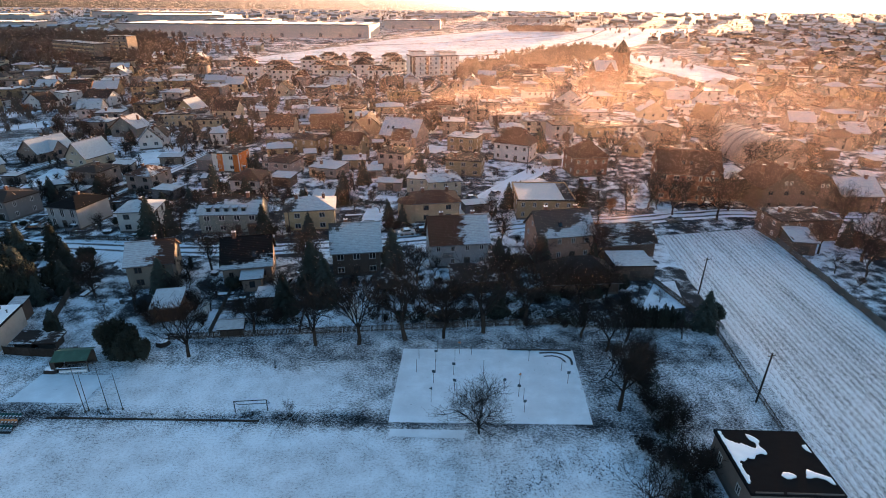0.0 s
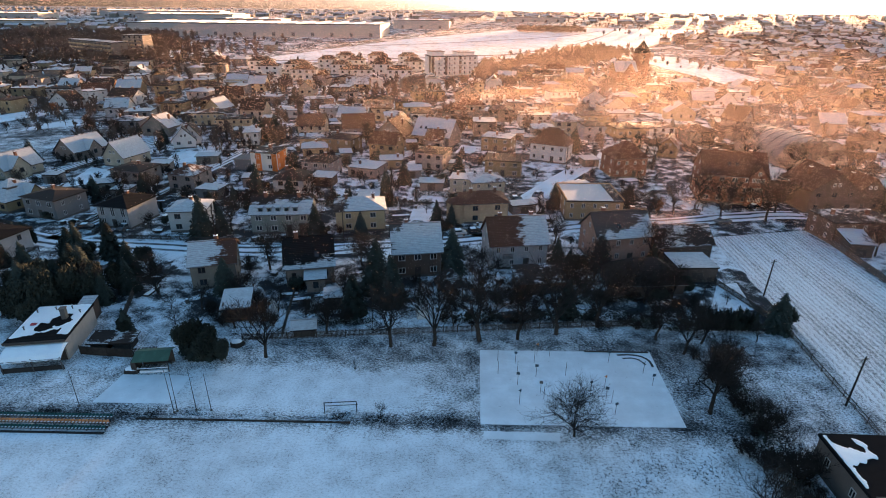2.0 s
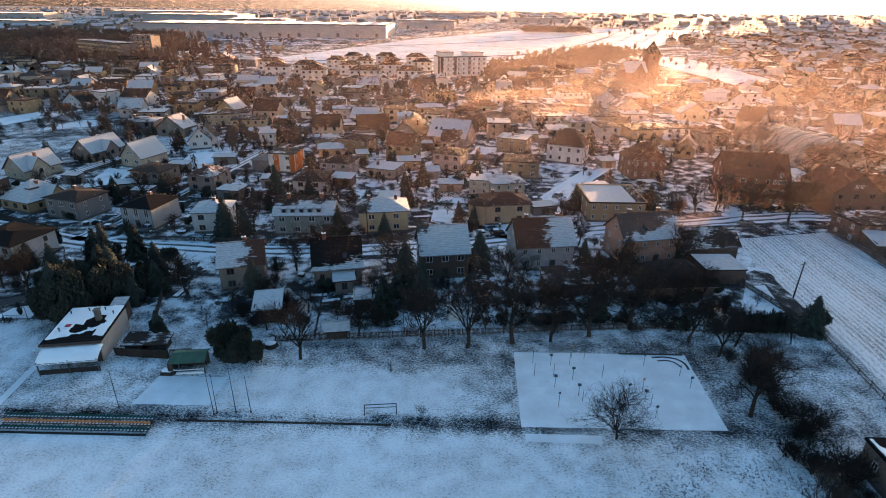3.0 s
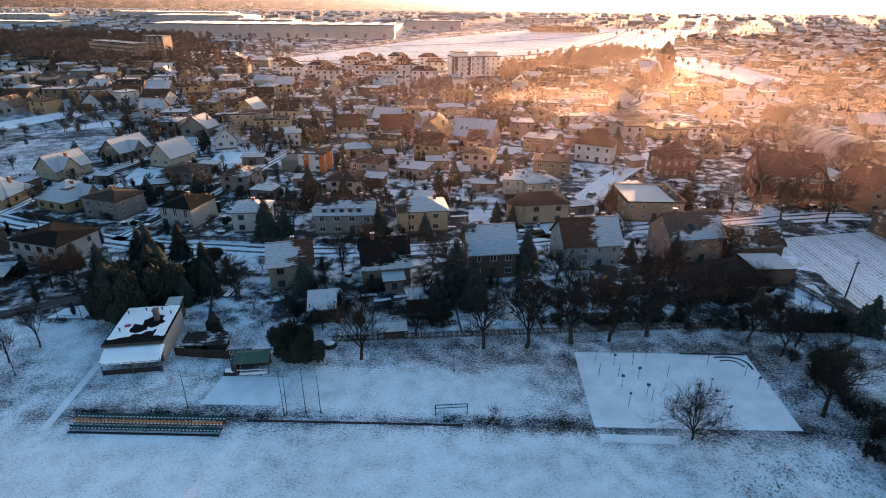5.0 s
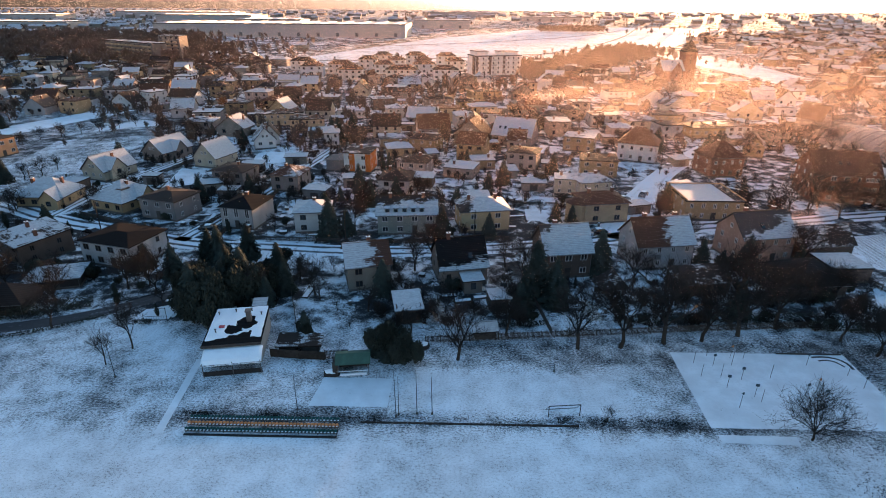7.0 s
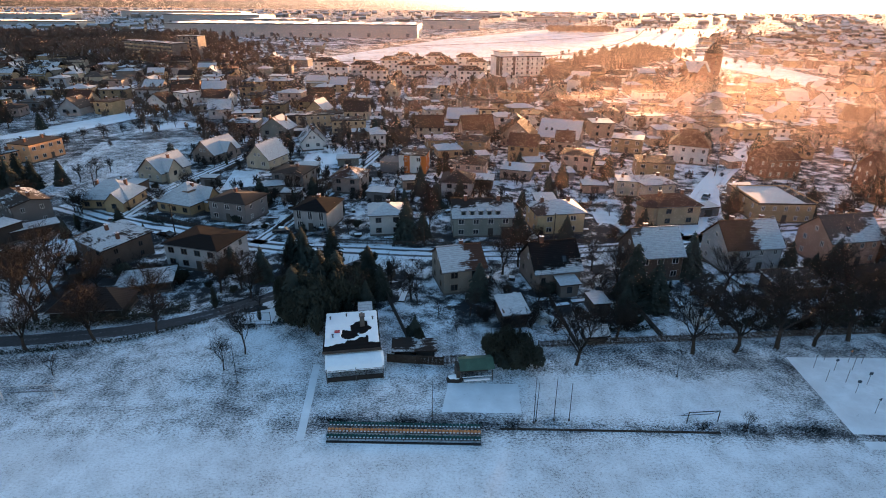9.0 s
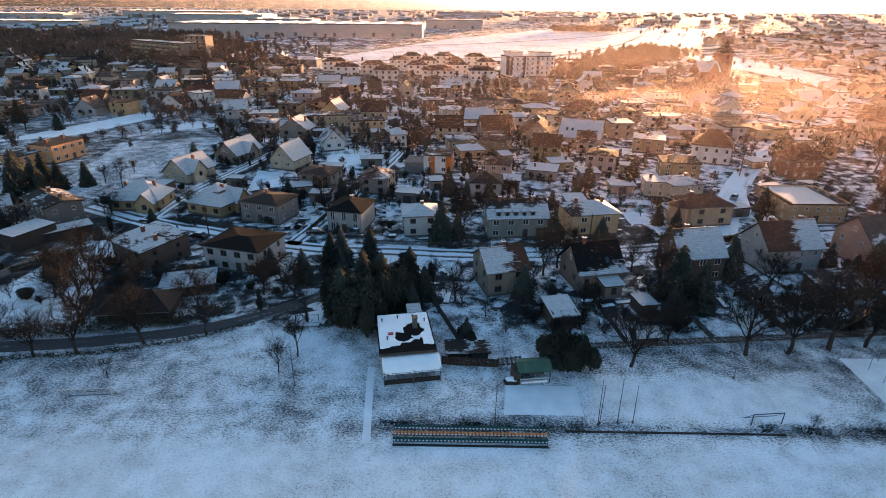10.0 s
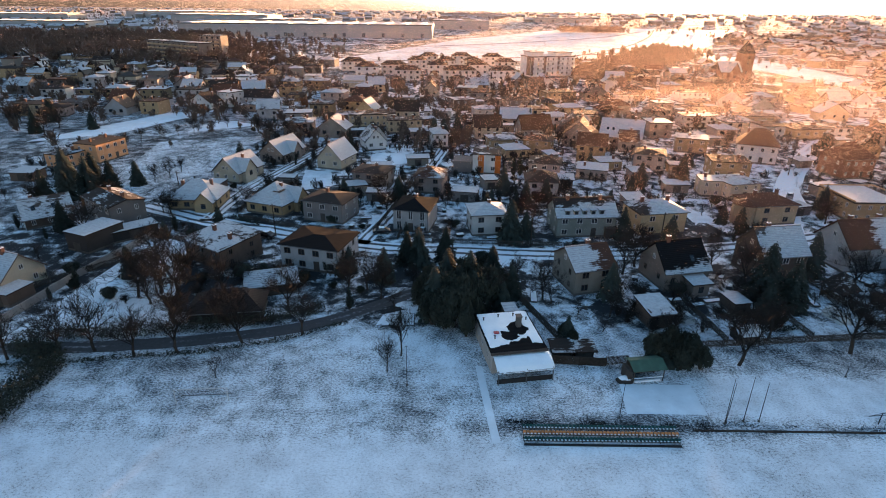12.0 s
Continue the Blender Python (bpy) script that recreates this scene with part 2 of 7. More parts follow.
def link(name, me, material, parent=None, label="", m=None):
    ob = new(name, me)
    if material is not None and not me.materials:
        me.materials.append(material)
    if parent is not None:
        ob.parent = parent
    if m is not None:
        ob.matrix_local = m
    if label:
        ob["label"] = label
    return ob


def part(name, bm, material, parent, label="", m=None):
    """Links a bmesh as one mesh object under a thing or a part."""
    return link(name, mesh_of(name, bm), material, parent, label, m)


def thing(name, m, label, category, group="", kind=""):
    ob = new(name)
    ob.matrix_world = m
    return tagged(ob, label, category, group, kind)


def box(bm, x0, y0, z0, x1, y1, z1):
    v = [bm.verts.new(p) for p in ((x0, y0, z0), (x1, y0, z0), (x1, y1, z0), (x0, y1, z0), (x0, y0, z1), (x1, y0, z1), (x1, y1, z1), (x0, y1, z1))]
    for f in ((3, 2, 1, 0), (4, 5, 6, 7), (0, 1, 5, 4), (1, 2, 6, 5), (2, 3, 7, 6), (3, 0, 4, 7)):
        bm.faces.new([v[k] for k in f])
    return bm


def boxes(*rows):
    bm = bmesh.new()
    for r in rows:
        box(bm, *r)
    return bm


def rod(bm, a, b, r0, r1=None, n=6):
    """A tapered rod from a to b."""
    r1 = r0 if r1 is None else r1
    a, b = Vector(a), Vector(b)
    q = (b - a).to_track_quat("Z", "Y")
    rings = []
    for p, r in ((a, r0), (b, r1)):
        rings.append([bm.verts.new(p + q @ Vector((r * math.cos(2 * math.pi * k / n), r * math.sin(2 * math.pi * k / n), 0))) for k in range(n)])
    for k in range(n):
        bm.faces.new((rings[0][k], rings[0][(k + 1) % n], rings[1][(k + 1) % n], rings[1][k]))
    bm.faces.new(rings[1])
    bm.faces.new(rings[0][::-1])
    return bm


def rods(*rows):
    bm = bmesh.new()
    for r in rows:
        rod(bm, *r)
    return bm


def slab(bm, top, thick):
    """A slab under a polygon of top points."""
    up = [bm.verts.new(p) for p in top]
    lo = [bm.verts.new((p[0], p[1], p[2] - thick)) for p in top]
    bm.faces.new(up)
    bm.faces.new(lo[::-1])
    n = len(top)
    for k in range(n):
        bm.faces.new((lo[k], lo[(k + 1) % n], up[(k + 1) % n], up[k]))


# ---------------------------------------------------------------- ground
def height(x, y):
    d = max(0.0, y - 130.0)
    return min(26.0, 0.021 * d * d / (d + 25.0))


def bump01(v, a, b, soft):
    """1 between a and b, falling to 0 over soft."""
    return max(0.0, min(1.0, (v - a) / soft + 1, (b - v) / soft + 1))


def bareness(x, y):
    """How much grass and soil shows through the snow."""
    w = noise.noise((x * 0.05, y * 0.08, 3.0))
    b = 0.41 + 0.05 * w + 0.05 * noise.noise((x * 0.022, y * 0.06, 8.0)) + 0.05 * noise.noise((x * 0.13, y * 0.2, 5.0))
    b -= 0.20 * bump01(y, -60, 52.5, 2.5)
    b -= 0.02 * bump01(x, -200, -80, 6) * bump01(y, -60, 62, 4)
    b += 0.10 * bump01(y, 69.5, 76, 2.5) * bump01(x, -42, 40, 6)
    b -= 0.20 * bump01(y, 59, 66, 2) * bump01(x, -44, -16, 5)
    b += 0.12 * bump01(y, 55.6, 58.0, 0.8) * bump01(x, -72, 0, 5) + 0.10 * bump01(y, 56.0, 57.6, 0.6) * (bump01(x, -24, -9, 3) + bump01(x, -73, -50, 2)) + 0.08 * bump01(y, 54.6, 56.2, 0.6) * bump01(x, -8, 26, 3)
    b += 0.08 * bump01(x, 2, 30, 6) * bump01(y, 38, 55, 3)
    b += 0.12 * bump01(x, 24, 34, 3) * bump01(y, 30, 78, 4) + 0.05 * bump01(x, 34, 47, 2) * bump01(y, 50, 80, 4)
    b += 0.05 * bump01(x, -180, -88, 8) * bump01(y, 64, 90, 3)
    b += 0.15 * bump01(y, 84, 420, 6) + 0.05 * bump01(x, -200, -84, 4) * bump01(y, 82, 140, 4)
    b += 0.22 * bump01(y, 420, 9000, 90)
    b += 0.02 * bump01(x, -330, -118, 8) * bump01(y, 128, 300, 6)
    b -= 0.14 * bump01(x + 0.75 * (y - 77), -90, -85, 2.0) * bump01(y, 67, 78, 1.5)
    return max(0.0, min(1.0, b))


def axis(stops):
    out = []
    for a, b, s in stops:
        n = max(1, round((b - a) / s))
        out += [a + (b - a) * k / n for k in range(n)]
    return out + [stops[-1][1]]


xs = axis(((-4500, -1200, 300), (-1200, -320, 55), (-320, -190, 9), (-190, 130, 2.0), (130, 320, 9), (320, 1200, 55), (1200, 4500, 300)))
ys = axis(((-900, -60, 120), (-60, 30, 9), (30, 160, 2.0), (160, 330, 6), (330, 1200, 30), (1200, 4700, 250)))
nx = len(xs)
verts = [(x, y, height(x, y) + 0.05 * noise.noise((x * 0.2, y * 0.2, 0.0)) * (1 if y < 130 else 3)) for y in ys for x in xs]
faces = [(j * nx + i, j * nx + i + 1, (j + 1) * nx + i + 1, (j + 1) * nx + i) for j in range(len(ys) - 1) for i in range(nx - 1)]
me = bpy.data.meshes.new("ground")
me.from_pydata(verts, [], faces)
lay = me.attributes.new("bare", "FLOAT", "POINT")
lay.data.foreach_set("value", [bareness(v[0], v[1]) for v in verts])
lay = me.attributes.new("plots", "FLOAT", "POINT")
lay.data.foreach_set("value", [bump01(v[1], 84, 9000, 6) * (1 - 0.8 * bump01(v[0], -330, -148, 8) * bump01(v[1], 130, 270, 10)) for v in verts])
for p in me.polygons:
    p.use_smooth = True
tagged(link("ground", me, M["ground"]), "thin snow over winter grass and gardens", "ground", kind="structure")


def sheet(name, pts, material, label, category, lift=0.06, cell=3.0, kind="structure", uv_axis=None):
    """A draped patch over a quadrilateral: near left, near right, far right, far left."""
    a, b, c, d = [Vector((*p, 0)) for p in pts]
    n, m = max(1, round((b - a).length / cell)), max(1, round((d - a).length / cell))
    vs, uv = [], []
    for j in range(m + 1):
        for i in range(n + 1):
            s, t = i / n, j / m
            p = (a * (1 - s) + b * s) * (1 - t) + (d * (1 - s) + c * s) * t
            e = 0.0 if 0 < i < n and 0 < j < m else (0.12 if lift > 0.101 else 0.045)
            vs.append((p.x + 0.08 * noise.noise((p.x, p.y, 7)) * (e > 0), p.y + 0.08 * noise.noise((p.x, p.y, 9)) * (e > 0), height(p.x, p.y) + lift - e * (lift > 0.03)))
            uv.append((s * (b - a).length, t * (d - a).length))
    fs = [(j * (n + 1) + i, j * (n + 1) + i + 1, (j + 1) * (n + 1) + i + 1, (j + 1) * (n + 1) + i) for j in range(m) for i in range(n)]
    me = bpy.data.meshes.new(name)
    me.from_pydata(vs, [], fs)
    lay = me.uv_layers.new(name="UVMap")
    for l in me.loops:
        lay.data[l.index].uv = uv[l.vertex_index]
    return tagged(link(name, me, material), label, category, kind=kind)


def strip(name, pts, width, material, label, category="road", lift=0.09, kind="structure"):
    """A draped strip along a line; u runs across from 0 to 1, v along in metres."""
    line = [Vector((*p, 0)) for p in pts]
    fine = []
    for k in range(len(line) - 1):
        p0, p1, p2, p3 = line[max(0, k - 1)], line[k], line[k + 1], line[min(len(line) - 1, k + 2)]
        n = max(2, round((p2 - p1).length / 3))
        for q in range(n):
            t = q / n
            fine.append(0.5 * ((2 * p1) + (p2 - p0) * t + (2 * p0 - 5 * p1 + 4 * p2 - p3) * t * t + (3 * p1 - p0 - 3 * p2 + p3) * t ** 3))
    fine.append(line[-1])
    vs, uv, run = [], [], 0.0
    for k, p in enumerate(fine):
        d = (fine[min(k + 1, len(fine) - 1)] - fine[max(k - 1, 0)]).normalized()
        nrm = Vector((-d.y, d.x, 0))
        if k:
            run += (p - fine[k - 1]).length
        for u in (0, 0.04, 0.5, 0.96, 1):
            q = p + nrm * (0.5 - u) * width
            vs.append((q.x, q.y, height(q.x, q.y) + (lift if 0 < u < 1 else lift - 0.12)))
            uv.append((u, run))
    fs = [(k * 5 + i, k * 5 + i + 1, (k + 1) * 5 + i + 1, (k + 1) * 5 + i) for k in range(len(fine) - 1) for i in range(4)]
    fs = [f[::-1] for f in fs]
    me = bpy.data.meshes.new(name)
    me.from_pydata(vs, [], fs)
    lay = me.uv_layers.new(name="UVMap")
    for l in me.loops:
        lay.data[l.index].uv = uv[l.vertex_index]
    return tagged(link(name, me, material), label, category, kind=kind)


sheet("court_snow", ((-4.6, 56.2), (22.1, 56.3), (22.8, 73.2), (-3.9, 73.0)), M["court"], "smooth untouched snow on the traffic training court", "court", 0.10, 2.0)
sheet("pad_snow", ((-57.0, 59.0), (-46.4, 59.0), (-46.2, 65.2), (-56.2, 65.2)), M["court"], "smooth snow on a small paved pad", "pavement", 0.09, 2.0)
sheet("field", ((46.5, 20), (75, 20), (78.5, 127), (52.5, 121.5)), M["field"], "ploughed field with snow in its furrows", "field", 0.12, 3.0)
STREET = ((-160, 138), (-138, 127), (-121, 121), (-108, 116), (-93, 112), (-76, 111), (-62, 110), (-42, 110.5), (-23, 113.5), (-3, 118.5), (26, 128), (46, 131), (66, 136), (84, 138), (125, 134))
strip("road_main", STREET, 6.0, M["road"], "village street with packed snow and wheel tracks")
strip("road_lane", ((-74, 106), (-83, 96), (-92, 87.5), (-103, 80.0), (-116.5, 75.7), (-133, 73.0), (-151, 71.6), (-200, 66)), 3.2, M["lane"], "narrow snowy lane beside the pitch")
strip("road_side", ((-100, 114), (-95, 135), (-88, 168), (-82, 200)), 4.0, M["road"], "side street between fenced gardens")
strip("road_cottages", ((-140, 127), (-138.5, 150), (-129.5, 186), (-118, 225)), 4.0, M["road"], "snowy access road between cottages")
strip("road_hill", ((-1, 119), (6, 134), (18, 155), (36, 181), (64, 214), (100, 245), (150, 262)), 7.0, M["white_road"], "snow covered side road")
strip("road_junction", ((84, 138), (110, 160), (150, 172), (230, 180)), 6.0, M["lane"], "wet dark road at the junction")
strip("path", ((-74.5, 53.4), (-75.2, 61), (-75.9, 69)), 1.1, M["court"], "straight snow covered path", "path", 0.06)
sheet("junction_snow", ((-80.2, 96.3), (-71.6, 98.7), (-65.6, 108.4), (-85.2, 111.0)), M["white_road"], "wide snowy junction with curved tyre tracks", "road", 0.07, 2.0)


# ---------------------------------------------------------------- houses
def lattice(cols, rows, y0, y1, filled):
    """One connected grid of bars: cells of cols x rows for which filled(i, j), from y0 to y1 deep."""
    bm = bmesh.new()
    vert = {}

    def at(i, j, k):
        if (i, j, k) not in vert:
            vert[i, j, k] = bm.verts.new((cols[i], (y0, y1)[k], rows[j]))
        return vert[i, j, k]

    n, m = len(cols) - 1, len(rows) - 1
    full = {(i, j) for i in range(n) for j in range(m) if filled(i, j)}
    for i, j in full:
        bm.faces.new((at(i, j, 0), at(i + 1, j, 0), at(i + 1, j + 1, 0), at(i, j + 1, 0)))
        bm.faces.new((at(i, j, 1), at(i, j + 1, 1), at(i + 1, j + 1, 1), at(i + 1, j, 1)))
        for di, dj, a, b in ((0, -1, (0, 0), (1, 0)), (1, 0, (1, 0), (1, 1)), (0, 1, (1, 1), (0, 1)), (-1, 0, (0, 1), (0, 0))):
            if (i + di, j + dj) not in full:
                p, q = (i + a[0], j + a[1]), (i + b[0], j + b[1])
                bm.faces.new((at(*p, 0), at(*p, 1), at(*q, 1), at(*q, 0)))
    return bm


def window_mesh(w, h):
    t = 0.075
    return mesh_of("window", lattice((-w / 2, -w / 2 + t, -0.045, 0.045, w / 2 - t, w / 2), (-h / 2, -h / 2 + t, h / 2 - t, h / 2), -0.07, 0.02, lambda i, j: j != 1 or i in (0, 2, 4)))


def pane_mesh(w, h):
    return mesh_of("pane", boxes((-w / 2 + 0.08, -0.02, -h / 2 + 0.08, w / 2 - 0.08, 0.03, h / 2 - 0.08)))


WINDOW = {k: (window_mesh(*s), pane_mesh(*s)) for k, s in dict(wide=(1.35, 1.25), small=(0.85, 1.15), tall=(1.1, 2.1), loft=(0.8, 1.0)).items()}
PANE_FAR = {k: mesh_of("window", boxes((-w_ / 2, -0.04, -h_ / 2, w_ / 2, 0.03, h_ / 2))) for k, (w_, h_) in dict(wide=(1.5, 1.4), small=(1.0, 1.3), tall=(1.2, 2.2), loft=(0.9, 1.1)).items()}
WINDOW_DARK = {k: (a.copy(), b) for k, (a, b) in WINDOW.items()}
CHIMNEY = mesh_of("chimney", boxes((-0.35, -0.3, -1.0, 0.35, 0.3, 0.9), (-0.42, -0.37, 0.9, 0.42, 0.37, 1.02), (-0.15, -0.12, 1.02, 0.15, 0.12, 1.2)))
CAP = mesh_of("chimney_cap", boxes((-0.40, -0.35, 1.02, 0.40, 0.35, 1.09)))
DOOR = mesh_of("door", boxes((-0.5, -0.05, 0.0, 0.5, 0.03, 2.05), (-0.6, -0.07, 0.0, -0.5, 0.03, 2.15), (0.5, -0.07, 0.0, 0.6, 0.03, 2.15), (-0.5, -0.07, 2.05, 0.5, 0.03, 2.15)))
rng = random.Random(11)
HOUSES = []
WORDS = dict(tar="near-black timber", pink="pinkish rendered", pale="pale grey rendered", umber="dark brown brick", taupe="brownish grey", stone="stone grey rendered", ochre="ochre yellow", yellow="yellow rendered", sage="grey-green rendered",
             beige="beige rendered", white="white rendered", grey="dark grey", cream="cream rendered", rose="rosy grey", mustard="mustard coloured", brick="red-brown brick", apricot="apricot coloured", rust="rusty brown", concrete="grey concrete", chalk="white painted")
SHAPES = dict(gx="pitched roof", gy="steep gabled roof", hip="hipped roof", flat="flat roof", shed="lean-to roof")


def add_window(parent, kind, x, y, z, turn, panes=True, dark=False):
    fr, gl = (WINDOW_DARK if dark else WINDOW)[kind]
    if not panes:
        link("window", PANE_FAR[kind], M["glass"], parent, m=pose(x, y, z, 0, 0, turn))
        return
    wob = link("window", fr, M["frame_dark" if dark else "frame"], parent, m=pose(x, y, z, 0, 0, turn))
    if panes:
        link("pane", gl, M["glass"], wob, m=pose(0, 0, 0))


def roof_shape(bm, roof, w, d, h, rise, over):
    """Roof slabs over a plan w by d with eaves at h."""
    W, D, t = w / 2 + over, d / 2 + over, 0.22
    if roof == "flat":
        slab(bm, ((-W, -D, h + rise), (W, -D, h + rise), (W, D, h + rise + 0.05), (-W, D, h + rise + 0.05)), rise)
    elif roof == "shed":
        slab(bm, ((-W, -D, h + t), (W, -D, h + t), (W, D, h + t + rise), (-W, D, h + t + rise)), t)
    elif roof == "gx":
        e = h - over * rise / (d / 2)
        slab(bm, ((-W, -D, e + t), (W, -D, e + t), (W, 0, h + rise + t), (-W, 0, h + rise + t)), t)
        slab(bm, ((W, D, e + t), (-W, D, e + t), (-W, 0, h + rise + t), (W, 0, h + rise + t)), t)
        rod(bm, (-W - 0.02, 0, h + rise + t), (W + 0.02, 0, h + rise + t), 0.14, n=6)
    elif roof == "gy":
        e = h - over * rise / (w / 2)
        slab(bm, ((-W, D, e + t), (-W, -D, e + t), (0, -D, h + rise + t), (0, D, h + rise + t)), t)
        slab(bm, ((W, -D, e + t), (W, D, e + t), (0, D, h + rise + t), (0, -D, h + rise + t)), t)
        rod(bm, (0, -D - 0.02, h + rise + t), (0, D + 0.02, h + rise + t), 0.14, n=6)
    elif roof == "hip":
        k = max(0.15, abs(W - D))
        a, b = ((-k, 0, h + rise + t), (k, 0, h + rise + t)) if W >= D else ((0, -k, h + rise + t), (0, k, h + rise + t))
        c = [(-W, -D, h + t), (W, -D, h + t), (W, D, h + t), (-W, D, h + t)]
        v = [bm.verts.new(p) for p in c]
        lo = [bm.verts.new((p[0], p[1], h)) for p in c]
        ra, rb = bm.verts.new(a), bm.verts.new(b)
        if W >= D:
            fs = ((v[0], v[1], rb, ra), (v[1], v[2], rb), (v[2], v[3], ra, rb), (v[3], v[0], ra))
        else:
            fs = ((v[0], v[1], ra), (v[1], v[2], rb, ra), (v[2], v[3], rb), (v[3], v[0], ra, rb))
        for f in fs:
            bm.faces.new(f)
        for q in range(4):
            bm.faces.new((lo[q], lo[(q + 1) % 4], v[(q + 1) % 4], v[q]))
        bm.faces.new(lo[::-1])


def house(x, y, yaw, w, d, h, roof, rise, wall, roofm, snow, name="house", rich=True, group="", label="", win="", chimneys=None, floors=0, sides=True, cols=0, lean=None):
    """A building with its walls, roof, chimneys, plinth, door and windows; its front faces the near side."""
    z = height(x, y)
    HOUSES.append((x, y, max(w, d) / 2))
    cover = "bare" if snow < 0.12 else "lightly snowed" if snow < 0.5 else "half snowed" if snow < 0.7 else "snow covered"
    label = label or f"{WORDS[wall]} {name.replace('_', ' ')} with a {cover} {SHAPES[roof]}"
    ob = thing(name, pose(x, y, z, 0, 0, yaw), label, "building" if name in ("school", "workshop_hall", "outbuilding") else name.replace("_", " "), group)
    bm = boxes((-w / 2, -d / 2, -1.0, w / 2, d / 2, h))
    if roof in ("gx", "gy"):
        a = ((-w / 2, -d / 2), (-w / 2, d / 2), (w / 2, -d / 2), (w / 2, d / 2))
        if roof == "gx":
            tris = [((s * w / 2, -d / 2, h), (s * w / 2, d / 2, h), (s * w / 2, 0, h + rise)) for s in (-1, 1)]
            inward = [Vector((0.25, 0, 0)), Vector((-0.25, 0, 0))]
        else:
            tris = [((-w / 2, s * d / 2, h), (w / 2, s * d / 2, h), (0, s * d / 2, h + rise)) for s in (-1, 1)]
            inward = [Vector((0, 0.25, 0)), Vector((0, -0.25, 0))]
        for tri, q in zip(tris, inward):
            o = [bm.verts.new(p) for p in tri]
            i = [bm.verts.new(Vector(p) + q) for p in tri]
            bm.faces.new(o)
            bm.faces.new(i[::-1])
            for k in range(3):
                bm.faces.new((o[k], o[(k + 1) % 3], i[(k + 1) % 3], i[k]))
    if roof == "shed":
        for s in (-1, 1):
            box(bm, s * w / 2 - 0.12, -d / 2 + 0.3, h, s * w / 2 + 0.12 if s < 0 else w / 2, d / 2, h + rise * 0.6)
        box(bm, -w / 2, d / 2 - 0.25, h, w / 2, d / 2, h + rise)
    bmesh.ops.recalc_face_normals(bm, faces=bm.faces)
    part("wall", bm, M[wall], ob)
    over = 0.18 if roof == "flat" else 0.45
    bm = bmesh.new()
    roof_shape(bm, roof, w, d, h, rise, over)
    bmesh.ops.recalc_face_normals(bm, faces=bm.faces)
    rf = part("roof", bm, roof_mat(roofm, snow, roof not in ("flat", "shed") and rise > 1.2, lean), ob)
    n = chimneys if chimneys is not None else (0 if name not in ("house", "school") else 1 + (w > 11))
    for k in range(n):
        cx = (rng.uniform(-0.3, 0.3) if n == 1 else (-0.28 + 0.56 * k)) * w
        cy = rng.uniform(-0.06, 0.14) * d
        top = h + rise * (1.0 if roof == "flat" else 0.8 if roof == "shed" else (1 - abs(cy) / (d / 2)) if roof == "gx" else 0.75 if roof == "gy" else 0.7)
        ch = link("chimney", CHIMNEY, M["brick"], rf, m=pose(cx, cy, top + 0.25))
        link("chimney_cap", CAP, M["snow"], ch, m=pose(0, 0, 0))
    if rich:
        part("plinth", boxes((-w / 2 - 0.04, -d / 2 - 0.04, -0.5, w / 2 + 0.04, d / 2 + 0.04, 0.45)), M["plinth"], ob)
        if roof in ("gx", "hip", "shed"):
            e = h - (over * rise / (d / 2) if roof == "gx" else 0)
            part("gutter", rods(((-w / 2 - over, -d / 2 - over - 0.05, e + 0.12), (w / 2 + over, -d / 2 - over - 0.05, e + 0.12), 0.07), ((w / 2 - 0.1, -d / 2 - 0.1, 0.0), (w / 2 - 0.1, -d / 2 - 0.1, e + 0.1), 0.05)), M["steel"], ob)
    floors = floors or (max(1, round(h / 2.7)) if h >= 4.2 else 1)
    if name in ("shed", "carport", "outbuilding", "garage", "barn") and not win:
        part("door", boxes((-1.1, -d / 2 - 0.06, 0, 1.1, -d / 2 + 0.02, min(2.1, h - 0.3))), M["wood"], ob)
        return ob
    fh = h / floors
    brown = rng.random() < (0.45 if rich else 0.75)
    kind = win or rng.choice(("wide", "wide", "small"))
    step = (3.1 if kind == "wide" else 2.6) * (1.0 if rich else 1.3)
    cols = cols or max(1, int(w / step))
    for f in range(floors):
        zz = f * fh + fh * 0.58
        for c in range(cols):
            xx = (c + 0.5) / cols * w - w / 2
            if rich and f == 0 and c == cols // 2 and floors > 1 and cols > 2:
                link("door", DOOR, M["wood"], ob, m=pose(xx, -d / 2, 0.1))
                continue
            add_window(ob, kind, xx, -d / 2, zz, 0, rich, brown)
        side = max(1, int(d / 4.0)) if rich and sides else 0
        for c in range(side):
            yy = (c + 0.5) / side * d - d / 2
            if rich:
                add_window(ob, "small", w / 2, yy, zz, 90, True, brown)
            add_window(ob, "small", -w / 2, yy, zz, -90, rich, brown)
    if roof == "gx" and rise > 2.5 and rich:
        for s, t in ((1, 90), (-1, -90)):
            add_window(ob, "loft", s * w / 2, 0, h + rise * 0.35, t, rich)
    if roof == "gy" and rise > 2.5 and rich:
        add_window(ob, "loft", -0.7, -d / 2, h + rise * 0.3, 0, rich)
        add_window(ob, "loft", 0.7, -d / 2, h + rise * 0.3, 0, rich)
    return ob


